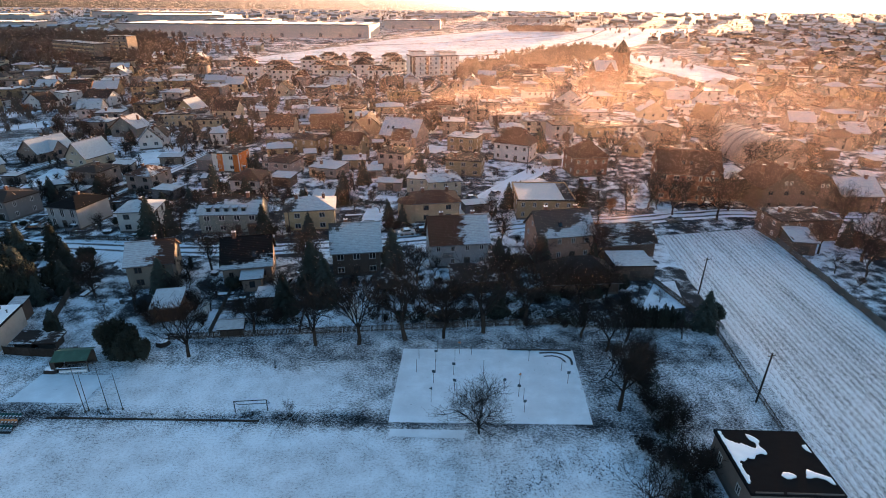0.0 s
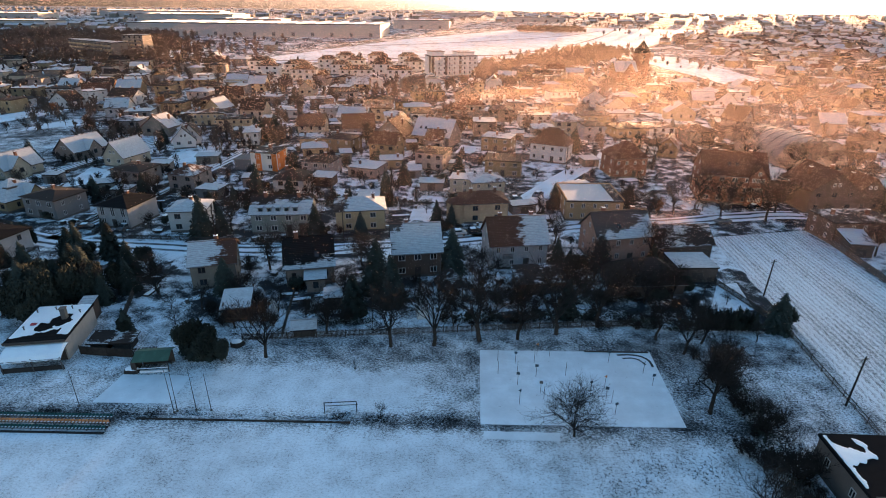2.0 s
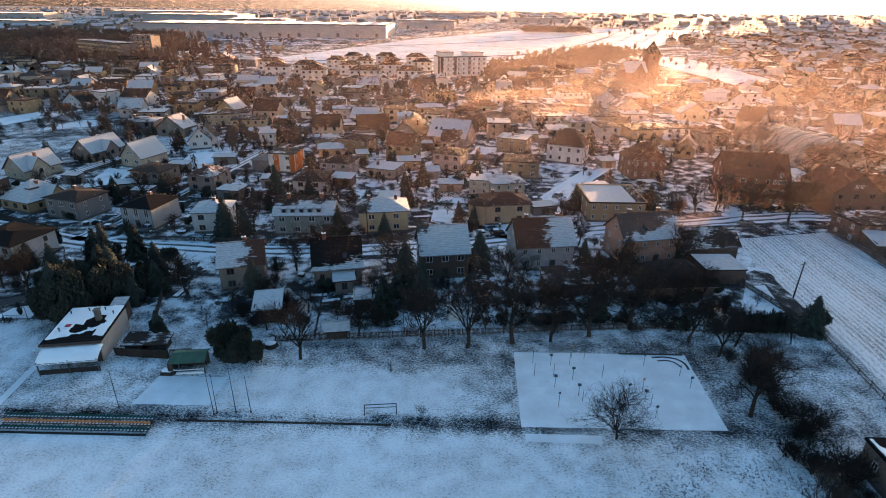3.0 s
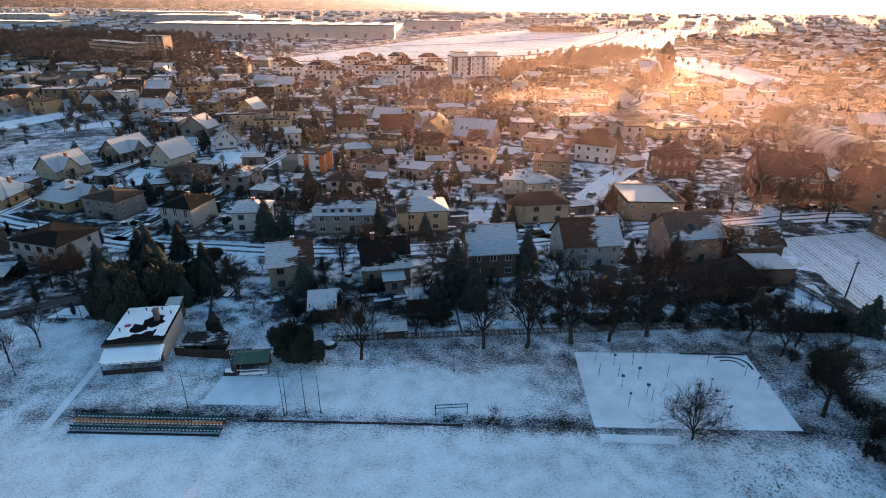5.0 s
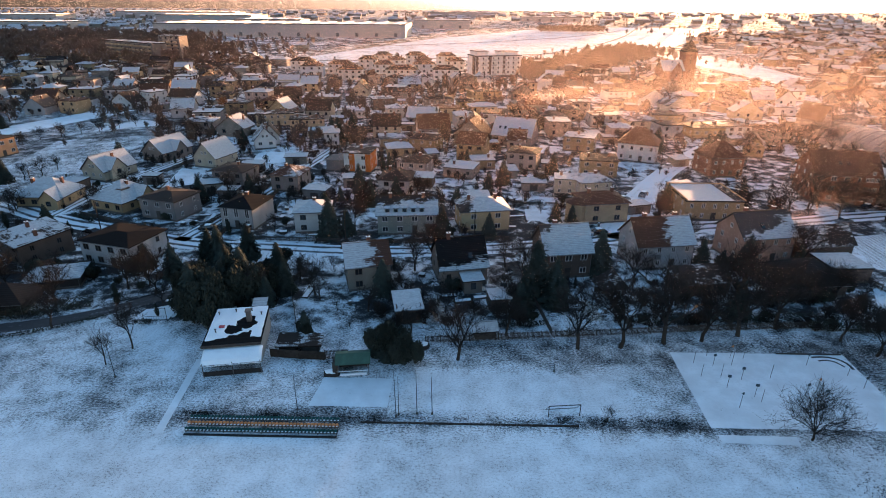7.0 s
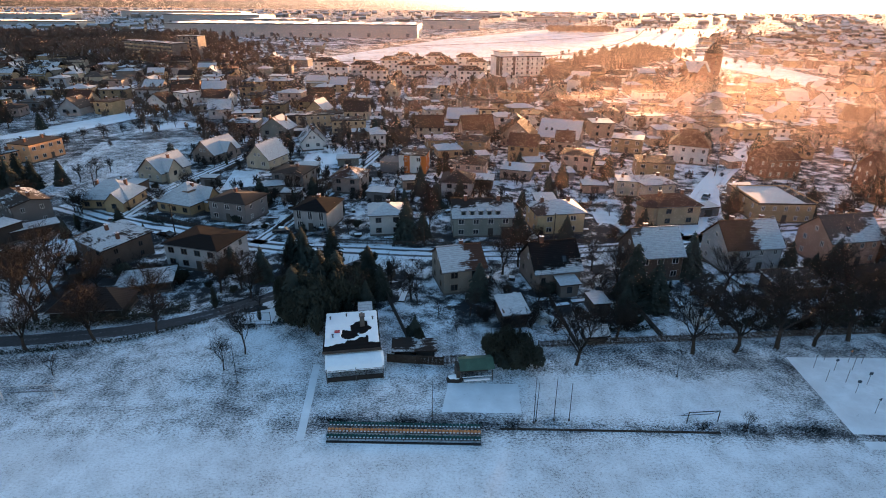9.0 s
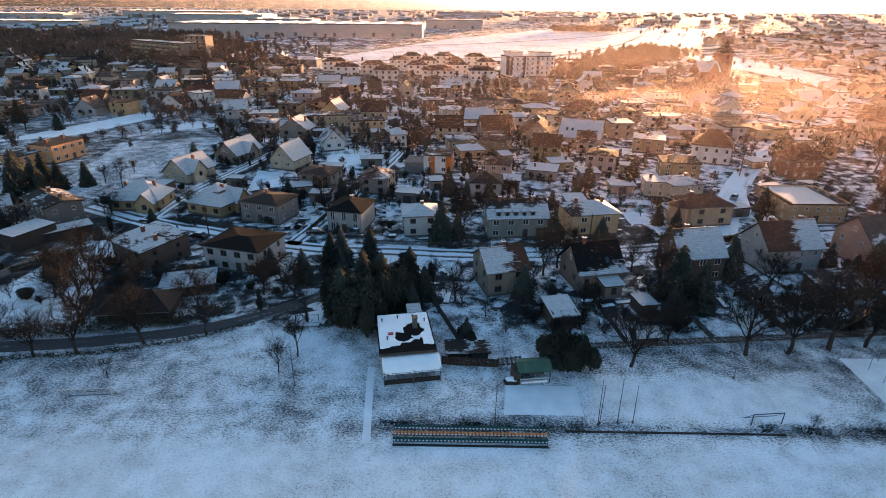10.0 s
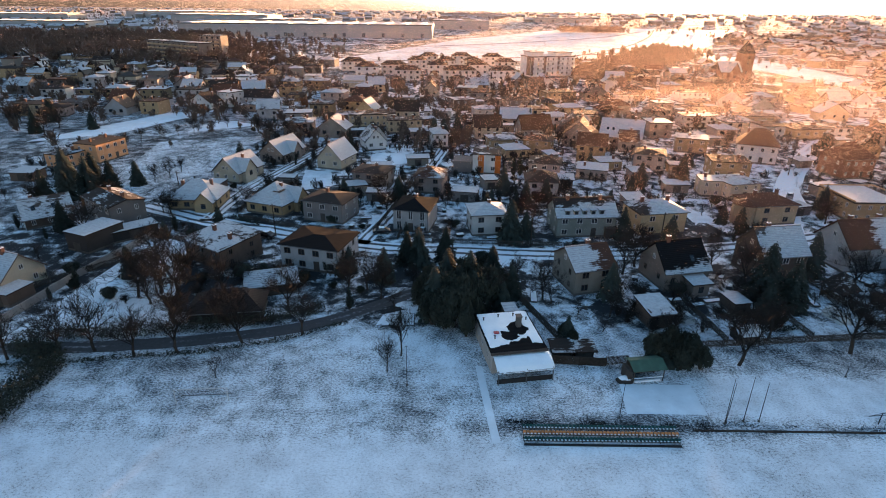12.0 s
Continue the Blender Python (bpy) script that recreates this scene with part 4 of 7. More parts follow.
def bare_tree(name, seed, h, label, counts=(5, 4, 4, 4), trunk=0.3, spread=0.62, rad=0.22, stems=1, twig="twig", up=0.09, twig_r=0.018):
    r = random.Random(seed)
    ob = thing(name, pose(0, 0, 0), label, "tree" if "tree" in name else "shrub")
    tv, tf, cv, cf = [], [], [], []
    for s in range(stems):
        lean = Vector((r.gauss(0, 0.08), r.gauss(0, 0.08), 1)) if stems == 1 else Vector((r.gauss(0, 0.45), r.gauss(0, 0.45), 1))
        base = Vector((0, 0, -0.3)) if stems == 1 else Vector((r.uniform(-0.03, 0.03), r.uniform(-0.03, 0.03), -0.2))
        fork = base + lean.normalized() * (h * trunk)
        mid = base.lerp(fork, 0.5) + Vector((r.gauss(0, 0.06), r.gauss(0, 0.06), 0)) * h * 0.1
        tube(tv, tf, base, base + (mid - base) * 0.25, rad * 1.5, rad * 1.05, 7)
        tube(tv, tf, base + (mid - base) * 0.25, mid, rad * 1.05, rad * 0.92, 7)
        tube(tv, tf, mid, fork, rad * 0.92, rad * 0.75, 7)
        for k in range(counts[0]):
            t = 2 * math.pi * (k + r.random() * 0.7) / counts[0]
            tilt = r.uniform(0.3, 0.95) if k else 0.1
            dd = Vector((math.cos(t) * tilt, math.sin(t) * tilt, 1)).normalized()
            q = mid.lerp(fork, r.uniform(0.55, 1.0)) if k else fork
            branch_out(r, cv, cf, q, dd, h * r.uniform(0.26, 0.36), rad * 0.5, 1, counts, up, spread, twig_r)
    top = max(v[2] for v in cv)
    sc = h / top
    for lst in (tv, cv):
        lst[:] = [tuple(c * sc for c in v) for v in lst]
    link("trunk", raw_mesh("trunk", tv, tf, M["bark"]), None, ob)
    link("crown", raw_mesh("crown", cv, cf, M[twig]), None, ob)
    return ob


def conifer(name, seed, h, width, label, tiers=17, each=11, droop=0.35, slim=False):
    r = random.Random(seed)
    ob = thing(name, pose(0, 0, 0), label, "tree")
    tv, tf, vs, fs = [], [], [], []
    tube(tv, tf, Vector((0, 0, -0.3)), Vector((0, 0, h * 0.96)), 0.16, 0.03, 6)
    for i in range(tiers):
        f = i / (tiers - 1)
        z = h * (0.05 + 0.93 * f)
        reach = width * 0.5 * ((1 - f) ** (0.62 if not slim else 0.5)) * r.uniform(0.85, 1.12) + 0.08
        for k in range(max(5, round(each * (1 - 0.5 * f)))):
            t = 2 * math.pi * (k + r.random()) / each * (1 if f < 0.5 else 1.3)
            L = reach * r.uniform(0.65, 1.12)
            c, s = math.cos(t), math.sin(t)
            drop = -droop * L + r.uniform(-0.1, 0.1) if not slim else L * 1.5
            n = 4
            for q in range(n):
                a, b = q / n, (q + 1.25) / n
                wq = (0.34 if not slim else 0.25) * L * (1.05 - 0.75 * q / n) + 0.06
                p0 = Vector((c * L * a, s * L * a, z + drop * a * a))
                p1 = Vector((c * L * b, s * L * b, z + drop * b * b))
                for sd in (-1, 1):
                    side = Vector((-s, c, 0)) * sd * wq
                    tip = p1 * 0.55 + p0 * 0.45 + side + Vector((0, 0, r.uniform(-0.22, 0.02) * wq * 2))
                    k0 = len(vs)
                    vs += [tuple(p0), tuple(p1), tuple(tip)]
                    fs.append((k0, k0 + 1, k0 + 2))
                k0 = len(vs)
                vs += [tuple(p0), tuple(p1), tuple(p0.lerp(p1, 0.6) - Vector((0, 0, wq * 0.8)))]
                fs.append((k0, k0 + 1, k0 + 2))
    link("trunk", raw_mesh("trunk", tv, tf, M["bark"]), None, ob)
    link("crown", raw_mesh("crown", vs, fs, M["needle"]), None, ob)
    return ob


def leafy(name, seed, h, w, label, mat="hedge", n=3200, category="shrub", leaf=(0.08, 0.20)):
    """An evergreen or dry-leaved bush: stems and many small leaf clumps with gaps."""
    r = random.Random(seed)
    ob = thing(name, pose(0, 0, 0), label, category)
    tv, tf, vs, fs = [], [], [], []
    lobes = [Vector((r.uniform(-0.3, 0.3) * w, r.uniform(-0.3, 0.3) * w, r.uniform(0.35, 0.78) * h)) for _ in range(9)]
    for q in lobes:
        tube(tv, tf, Vector((q.x * 0.15, q.y * 0.15, -0.2)), q, 0.07, 0.03, 4)
    for k in range(n):
        q = r.choice(lobes)
        v = Vector((r.gauss(0, 1), r.gauss(0, 1), r.gauss(0, 1))).normalized() * r.uniform(0.5, 1.0)
        p = q + Vector((v.x * w * 0.26, v.y * w * 0.26, v.z * h * 0.3))
        p.z = max(0.05, p.z)
        s = r.uniform(*leaf) * (w / 3) ** 0.4
        k0 = len(vs)
        for _ in range(3):
            vs.append(tuple(p + Vector((r.gauss(0, s), r.gauss(0, s), r.gauss(0, s)))))
        fs.append((k0, k0 + 1, k0 + 2))
    link("stem", raw_mesh("stem", tv, tf, M["bark"]), None, ob)
    link("foliage", raw_mesh("foliage", vs, fs, M[mat]), None, ob)
    return ob


def spot(x, y, turn=0.0, size=1.0, sz=None):
    return Matrix.LocRotScale((x, y, height(x, y)), Euler((0, 0, radians(turn))), (size, size, sz or size))


def place_copy(ob, x, y, size=1.0, sz=None):
    c = copy_thing(ob, Matrix.Identity(4))
    c.matrix_basis = spot(x, y, rng.uniform(0, 360), size, sz)
    return c


court_tree = bare_tree("court_tree", 5, 8.8, "small bare spreading tree with many thin branches in the snow", (12, 6, 5, 5), trunk=0.17, spread=0.56, rad=0.14, up=0.02, twig_r=0.012)
court_tree.matrix_basis = spot(7.2, 54.5)
OAKS = [bare_tree("bare_tree", 20 + k, 11.0, "tall bare deciduous tree with a dark twiggy crown", (6, 5, 5, 5), trunk=0.26, spread=0.55, rad=0.25, twig_r=0.026) for k in range(5)]
ORCHARD = [bare_tree("fruit_tree", 40 + k, 4.6, "small bare fruit tree in a snowy garden", (5, 4, 4, 3), trunk=0.25, spread=0.66, rad=0.11) for k in range(3)]
SHRUBS = [bare_tree("bare_shrub", 60 + k, 3.2, "leafless dark shrub with dense stems", (4, 4, 4), trunk=0.12, spread=0.6, rad=0.05, stems=6) for k in range(3)]
SPRUCES = [conifer("spruce", 80 + k, 10.0, 6.2, "dark green spruce with drooping branches", 26, 18) for k in range(3)]
THUJAS = [conifer("thuja", 90 + k, 5.0, 1.7, "slim dark evergreen thuja", 15, 9, slim=True) for k in range(2)]
BUSHES = [leafy("evergreen_bush", 100 + k, 2.6, 3.4, "rounded dark evergreen bush") for k in range(3)]
DENSE = [leafy("evergreen_bush", 120 + k, 2.6, 3.4, "dense dark evergreen bush with soft edges", n=7000, leaf=(0.05, 0.13)) for k in range(3)]
RUSTY = [leafy("beech_tree", 110, 6.0, 5.5, "tree still holding rusty brown leaves", "rusty", 1300, "tree")]
for lst in (OAKS, ORCHARD, SHRUBS, SPRUCES, THUJAS, BUSHES, DENSE, RUSTY):
    for k, o in enumerate(lst):
        o["spare"] = 1

PLANTED = defaultdict(int)


def plant(lst, x, y, size=1.0, sz=None):
    """The first call uses the tree itself, later ones its copies."""
    o = lst[PLANTED[id(lst)] % len(lst)]
    PLANTED[id(lst)] += 1
    if "spare" in o:
        del o["spare"]
        o.matrix_basis = spot(x, y, rng.uniform(0, 360), size, sz)
        return o
    return place_copy(o, x, y, size, sz)


# the row of tall trees between the pitch and the gardens
for x, y, s in ((-36.9, 70.2, 1.05), (-18.0, 73.6, 1.3), (-11.2, 74.2, 1.2), (-3.8, 75.7, 1.45), (2.4, 76.3, 1.2), (9.0, 78.0, 1.35), (-29, 77, 0.9), (16.5, 80.5, 1.2)):
    plant(OAKS, x, y, s)
# trees along the lane and the pitch's corner
for x, y, s in ((-146, 69.2, 0.8), (-139.5, 71, 0.95), (-134.3, 71.6, 1.0), (-127.8, 70.4, 0.95), (-121.6, 71.5, 0.9), (-112.8, 74.5, 0.9), (-104, 77, 0.8), (-126, 80, 1.25), (-117, 79.5, 0.9), (-108, 84, 0.9), (-99, 91, 0.8), (-133, 90, 1.1), (-160, 75, 1.0)):
    plant(OAKS, x, y, s)
plant(ORCHARD, -113.5, 65.4, 0.55, 1.0)
plant(OAKS, -89.3, 67.3, 0.42, 0.72), plant(OAKS, -87.6, 71.5, 0.5, 0.85)
# the dark thicket beside the court
for x, y, s in ((26.3, 59.2, 1.12), (30.5, 66, 0.85), (28, 73, 0.9), (31, 54, 0.7), (30, 47, 0.65), (32, 76, 0.8), (25, 77, 0.9), (25, 42, 0.75)):
    plant(OAKS, x, y, s)
for k in range(46):
    t = rng.random()
    plant(SHRUBS, 29.4 + 2.4 * t + rng.gauss(0, 1.5), 38 + 34 * t + rng.gauss(0, 0.8), rng.uniform(0.6, 1.15))
plant(ORCHARD, 41.4, 76.9, 0.8), plant(ORCHARD, 44.0, 72.0, 0.6), plant(ORCHARD, 36.5, 80, 0.9)
# conifers and evergreens of the gardens
for x, y, s in ((-82.7, 83.2, 1.0), (-76.6, 90, 1.0), (-68.9, 90.5, 0.7), (-78.5, 86, 0.9), (-66.2, 117.3, 1.05), (-62.6, 119.3, 0.7), (-8.4, 100.9, 1.0),
                (-22.3, 91.5, 1.15), (-25.6, 84, 0.8), (-19.5, 88, 1.0), (-86.5, 103.4, 0.9), (-80.8, 105.4, 0.85), (-92.8, 96.5, 0.75), (-56.5, 102.0, 0.6), (-71, 86, 0.6), (46.5, 80.5, 0.75), (-64.9, 151, 0.9), (-82, 210, 1.0), (-77, 212, 1.1), (-86, 216, 0.9),
                (13.3, 104.1, 0.7), (-105, 110.5, 0.6), (-170, 120, 0.8), (-195, 160, 1.0), (-188, 150, 0.9), (-60, 140, 0.8), (-23, 160, 0.8), (36, 200, 1.0), (-100, 100, 0.6), (-61.5, 76.0, 0.5), (-47.4, 70.4, 0.66), (-45.4, 70.0, 0.55), (-49.2, 71.4, 0.5), (-80.5, 93, 0.9)):
    plant(SPRUCES, x, y, s)
for x, y, s in ((-88, 104, 0.9), (-89.6, 103, 1.0), (-103, 112, 0.9), (-104.5, 112.3, 1.0), (-101.7, 111.6, 0.8), (-112.5, 138.5, 1.0), (-90, 118, 0.8), (-117, 132, 0.9), (-60, 168, 1.3), (-58, 168.5, 1.4), (-144, 120, 0.9), (-98, 140, 0.7)):
    plant(THUJAS, x, y, s)
for k in range(16):
    plant(THUJAS, 33.0 + 0.62 * k, 80.0 + 0.1 * math.sin(k * 2.0), rng.uniform(0.72, 0.95))
for x, y, s in ((-73, 104, 1.1), (-86, 106.5, 1.0), (-80, 86, 1.2), (-12, 158, 1.3), (18, 103, 1.2), (36, 94, 1.1), (48.2, 82.0, 1.3), (-109, 127, 0.9), (30, 90, 1.0), (-38, 92, 0.9)):
    plant(BUSHES, x, y, s)
for x, y, s in ((-47.6, 70.2, 1.3), (-45.0, 69.6, 1.15), (-49.2, 71.0, 1.1), (-43.2, 69.0, 0.8), (-46.4, 68.9, 0.8), (-62.0, 76.5, 0.7), (-61.0, 74.8, 0.6)):
    plant(DENSE, x, y, s, s * 1.8)
for x, y, s in ((37, 119, 0.8), (-140, 262, 1.0), (-150, 268, 1.1), (-193, 255, 0.9), (46, 138, 0.7)):
    plant(RUSTY, x, y, s)
# bare trees round the houses
for x, y, s in ((-45.5, 100.5, 0.75), (-42, 104, 0.7), (-27, 103.0, 0.6), (-24, 95, 0.8), (20, 99, 0.7), (13, 92, 0.8), (34, 104, 0.8), (50, 137, 0.8), (57, 141, 0.9), (61, 134, 0.85), (66, 141, 0.8), (72, 133, 0.9), (40, 128, 0.8), (78, 140, 0.9), (100, 128, 0.9),
                (85, 112, 0.8), (92, 108, 0.9), (94, 98, 0.8), (88, 101, 0.7), (95, 165, 1.0), (85, 170, 1.1), (105, 172, 1.0), (120, 175, 1.0), (96, 195, 1.0), (60, 185, 0.9), (75, 178, 1.1), (110, 155, 0.9)):
    plant(OAKS, x, y, s * 1.3)
for x, y, s in ((-62, 88, 1.0), (-58, 84, 0.8), (-55, 79, 0.7), (-39, 84, 1.0), (-33, 80, 0.9), (4, 90, 0.9), (-2, 86, 0.8), (-10, 82, 0.8), (12, 86, 0.9), (39, 92, 0.9), (42, 89, 0.8), (-15, 135, 0.9), (-10, 141, 0.8), (-18, 143, 0.9), (-75, 94, 0.7),
                (-145, 100, 1.0), (-138, 97, 0.9), (-151, 106, 0.8), (-132, 100, 0.9), (-118, 93, 1.0), (-113, 92, 0.9), (-22, 137, 0.7), (20, 140, 0.7), (-165, 104, 0.9)):
    plant(ORCHARD, x, y, s)
# dark trees at the far end of the meadows
for x, y, s in ((-255, 222, 1.0), (-248, 230, 0.9), (-240, 226, 1.0), (-262, 235, 1.1), (-232, 238, 0.8), (-236, 212, 0.9)):
    plant(OAKS, x, y, s)
for x, y, s in ((-244, 218, 1.0), (-252, 240, 1.1), (-226, 226, 0.8)):
    plant(SPRUCES, x, y, s)
# dark evergreens and scrub round the houses beyond the street
for x, y, s in ((-187, 139, 1.0), (-182.5, 141, 0.9), (-181, 148, 1.1), (-176.5, 151.5, 0.9), (-171, 155, 0.8), (-190, 153, 1.2), (-184, 156, 1.0)):
    plant(SPRUCES, x, y, s)
for x, y, s in ((-167.5, 158, 0.6), (-165, 162, 0.65), (-164, 168, 0.55), (-196, 206, 0.55), (-192, 212, 0.6), (-187, 217, 0.5), (-183, 222, 0.6), (-178, 228, 0.5), (-199, 199, 0.5), (-189, 210, 0.45), (-180, 219, 0.45), (-173, 232, 0.5)):
    plant(OAKS, x, y, s)
# open yards stay clear of planting
HOUSES.extend(((-119, 163, 7), (-100, 186, 7), (-13, 147, 5), (14, 147, 6), (-16, 134, 4), (73, 241, 8), (43, 91, 5)))
gr = random.Random(3)
placed = 0
while placed < 470:
    x, y = gr.uniform(-190, 130), gr.choice((gr.uniform(80, 250), gr.uniform(84, 150)))
    if any(math.hypot(x - a, y - b) < r + 1.2 for a, b, r in HOUSES) or (46 < x < 80 and y < 128) or (-192 < x < -150 and 142 < y < 222) or (-195 < x < -150 and y < 240 and x + 0.33 * y < -90 and y > 160):
        continue
    if any((Vector((x, y)) - Vector(p)).length < 7 for p in STREET) or abs(y - 110) < 4:
        continue
    k = gr.random()
    plant(ORCHARD if k < 0.26 else SHRUBS if k < 0.46 else BUSHES if k < 0.60 else THUJAS if k < 0.70 else OAKS if k < 0.88 else SPRUCES, x, y, gr.uniform(0.45, 0.9))
    placed += 1
# dark undergrowth between the tree row and the houses
for k in range(60):
    plant(SHRUBS, gr.uniform(-24, 36), gr.uniform(79.5, 92), gr.uniform(0.5, 1.0))
for x, y, s in ((-42.5, 80.5, 0.9), (-41.0, 83.5, 1.0), (-48.0, 85.5, 0.9), (-50.0, 82.0, 0.8), (-43.5, 86.5, 0.9), (-38.5, 79.0, 0.8), (-47.0, 79.0, 0.8), (-34.0, 84.0, 0.8), (-26.5, 80.0, 0.9), (-30.0, 82.5, 0.9)):
    plant(SHRUBS, x, y, s * 1.2)
for x, y, s in ((-52.5, 84.0, 0.9), (-49.0, 90.0, 0.9), (-40.0, 89.0, 0.9), (-44.5, 78.0, 0.8)):
    plant(ORCHARD, x, y, s * 1.3)
# dark garden corner beyond the lane
for x, y, s in ((-136.5, 88.5, 1.0), (-133, 86, 0.9), (-129, 89, 1.3), (-122, 91, 0.8), (-138, 93, 0.7)):
    plant(OAKS, x, y, s)
for x, y, s in ((-116, 97, 0.8), (-101, 97, 1.1), (-104, 100, 0.8)):
    plant(BUSHES, x, y, s * 0.9, s * 1.3)
for x, y, s in ((-75, 98, 1.0), (-108, 95, 0.9), (-120, 96, 1.0), (-102, 101, 0.9)):
    plant(BUSHES, x, y, s, s * 1.2)
# the black mass of evergreens beside the pavilion
for x, y, s in ((-77.6, 77.2, 0.9), (-76.3, 79.6, 1.0), (-80.9, 79.5, 1.25), (-78.2, 81.5, 1.4), (-83.0, 80.5, 1.1), (-75.6, 85.0, 1.3), (-73.0, 87.5, 1.2), (-80.0, 84.5, 1.5), (-84.5, 84.5, 1.2), (-77.0, 88.5, 1.4), (-70.5, 90.0, 1.0), (-83.5, 88.5, 1.2)):
    plant(DENSE, x, y, s * 1.2, s * 2.2)
for x, y, s in ((30.5, 90.5, 0.8), (33.0, 91.5, 0.75), (24.5, 90.8, 0.8), (22.0, 92.0, 0.7), (27.0, 89.0, 0.7)):
    plant(OAKS, x, y, s)


# ---------------------------------------------------------------- sports ground
M["seat_green"] = plain("seat_plastic_green", (0.012, 0.075, 0.075), 0.45, amount=0.2, bump=0)
M["seat_orange"] = plain("seat_plastic_orange", (0.55, 0.26, 0.11), 0.45, amount=0.2, bump=0)
M["green_roof"] = plain("green_painted_sheet", (0.060, 0.120, 0.085), 0.8, big=0.6, amount=0.3)
M["pale_wall"] = plain("grey_plaster", (0.30, 0.28, 0.255), 0.9, big=0.5, amount=0.25)


def seat_mesh():
    """A bucket seat: a dished pan and a low curved back."""
    bm = bmesh.new()
    ring = []
    for r, z in ((0.20, 0.06), (0.14, 0.0)):
        ring.append([bm.verts.new((r * math.cos(t), r * math.sin(t), z)) for t in (2 * math.pi * k / 10 for k in range(10))])
    for k in range(10):
        bm.faces.new((ring[0][k], ring[0][(k + 1) % 10], ring[1][(k + 1) % 10], ring[1][k]))
    bm.faces.new(ring[1])
    lo = [bm.verts.new((0.20 * math.cos(t), 0.20 * math.sin(t), 0.06)) for t in (math.pi * (0.1 + 0.8 * k / 6) for k in range(7))]
    hi = [bm.verts.new((0.22 * math.cos(t), 0.24 * math.sin(t), 0.34)) for t in (math.pi * (0.1 + 0.8 * k / 6) for k in range(7))]
    for k in range(6):
        bm.faces.new((lo[k], lo[k + 1], hi[k + 1], hi[k]))
    return mesh_of("seat", bm)


SEAT_SNOW = mesh_of("seat_snow", rods(((0, 0, 0.03), (0, 0, 0.07), 0.13, 0.08, 8)))
seat_green, seat_orange = seat_mesh(), seat_mesh()
for i, (yy, zz, me, mt, word) in enumerate(((53.7, 0.35, seat_green, "seat_green", "green"), (54.6, 0.52, seat_orange, "seat_orange", "orange"), (55.5, 0.70, seat_green, "seat_green", "green"))):
    row = thing("seat_row", pose(-61.6, yy, 0), f"long stand row of {word} plastic bucket seats with snow", "bench", "rows of the stand")
    part("bench_rail", boxes((-9.6, -0.06, zz - 0.16, 9.6, 0.06, zz - 0.04), (-9.6, 0.1, zz - 0.16, 9.6, 0.2, zz - 0.06)), M["steel"], row)
    for k in range(9):
        x = -9.5 + 19 * k / 8
        part("leg", boxes((x - 0.04, -0.05, -0.1, x + 0.04, 0.05, zz - 0.16)), M["steel"], row)
    part("footboard", boxes((-9.6, -0.62, zz - 0.33, 9.6, -0.28, zz - 0.27)), M["tar"], row, "dark footboard")
    for k in range(43):
        x = -9.4 + 18.8 * k / 42
        s = link("seat", me, M[mt], row, m=pose(x, 0, zz))
        link("snow", SEAT_SNOW, M["snow"], s, m=pose(0, 0, 0))

def snow_blanket(parent, x0, x1, y0, y1, top, inside, cell=0.16, thick=0.1, label="lying snow with a ragged edge"):
    """Snow left lying on a roof: a thin slab with a ragged edge, where inside(x, y) holds."""
    bm = bmesh.new()
    n, m = round((x1 - x0) / cell), round((y1 - y0) / cell)
    vert = {}

    def at(i, j, k, bm):
        if (i, j, k) not in vert:
            x, y = x0 + (x1 - x0) * i / n, y0 + (y1 - y0) * j / m
            e = 0.09 * noise.noise((x * 2.3, y * 2.3, 4.0))
            vert[i, j, k] = bm.verts.new((x + e, y - e, top(x, y) + (thick * (0.75 + 0.4 * noise.noise((x, y, 2.0))) if k else -0.02)))
        return vert[i, j, k]

    full = {(i, j) for i in range(n) for j in range(m) if inside(x0 + (x1 - x0) * (i + 0.5) / n, y0 + (y1 - y0) * (j + 0.5) / m)}
    bm.free()
    while full:
        # one piece of snow at a time
        heap, piece = [full.pop()], set()
        while heap:
            c = heap.pop()
            piece.add(c)
            for d in ((1, 0), (-1, 0), (0, 1), (0, -1)):
                q = (c[0] + d[0], c[1] + d[1])
                if q in full:
                    full.discard(q)
                    heap.append(q)
        if len(piece) < 12:
            continue
        bm = bmesh.new()
        vert.clear()
        for i, j in piece:
            bm.faces.new([at(*q, 1, bm) for q in ((i, j), (i + 1, j), (i + 1, j + 1), (i, j + 1))])
            for di, dj, a, b in ((0, -1, (0, 0), (1, 0)), (1, 0, (1, 0), (1, 1)), (0, 1, (1, 1), (0, 1)), (-1, 0, (0, 1), (0, 0))):
                if (i + di, j + dj) not in piece:
                    p, q = (i + a[0], j + a[1]), (i + b[0], j + b[1])
                    bm.faces.new((at(*p, 0, bm), at(*q, 0, bm), at(*q, 1, bm), at(*p, 1, bm)))
        for _ in range(4):
            bmesh.ops.smooth_vert(bm, verts=bm.verts, factor=0.5, use_axis_x=True, use_axis_y=True, use_axis_z=False)
        ob = part("snow", bm, M["snow"], parent, label)
        for f in ob.data.polygons:
            f.use_smooth = True


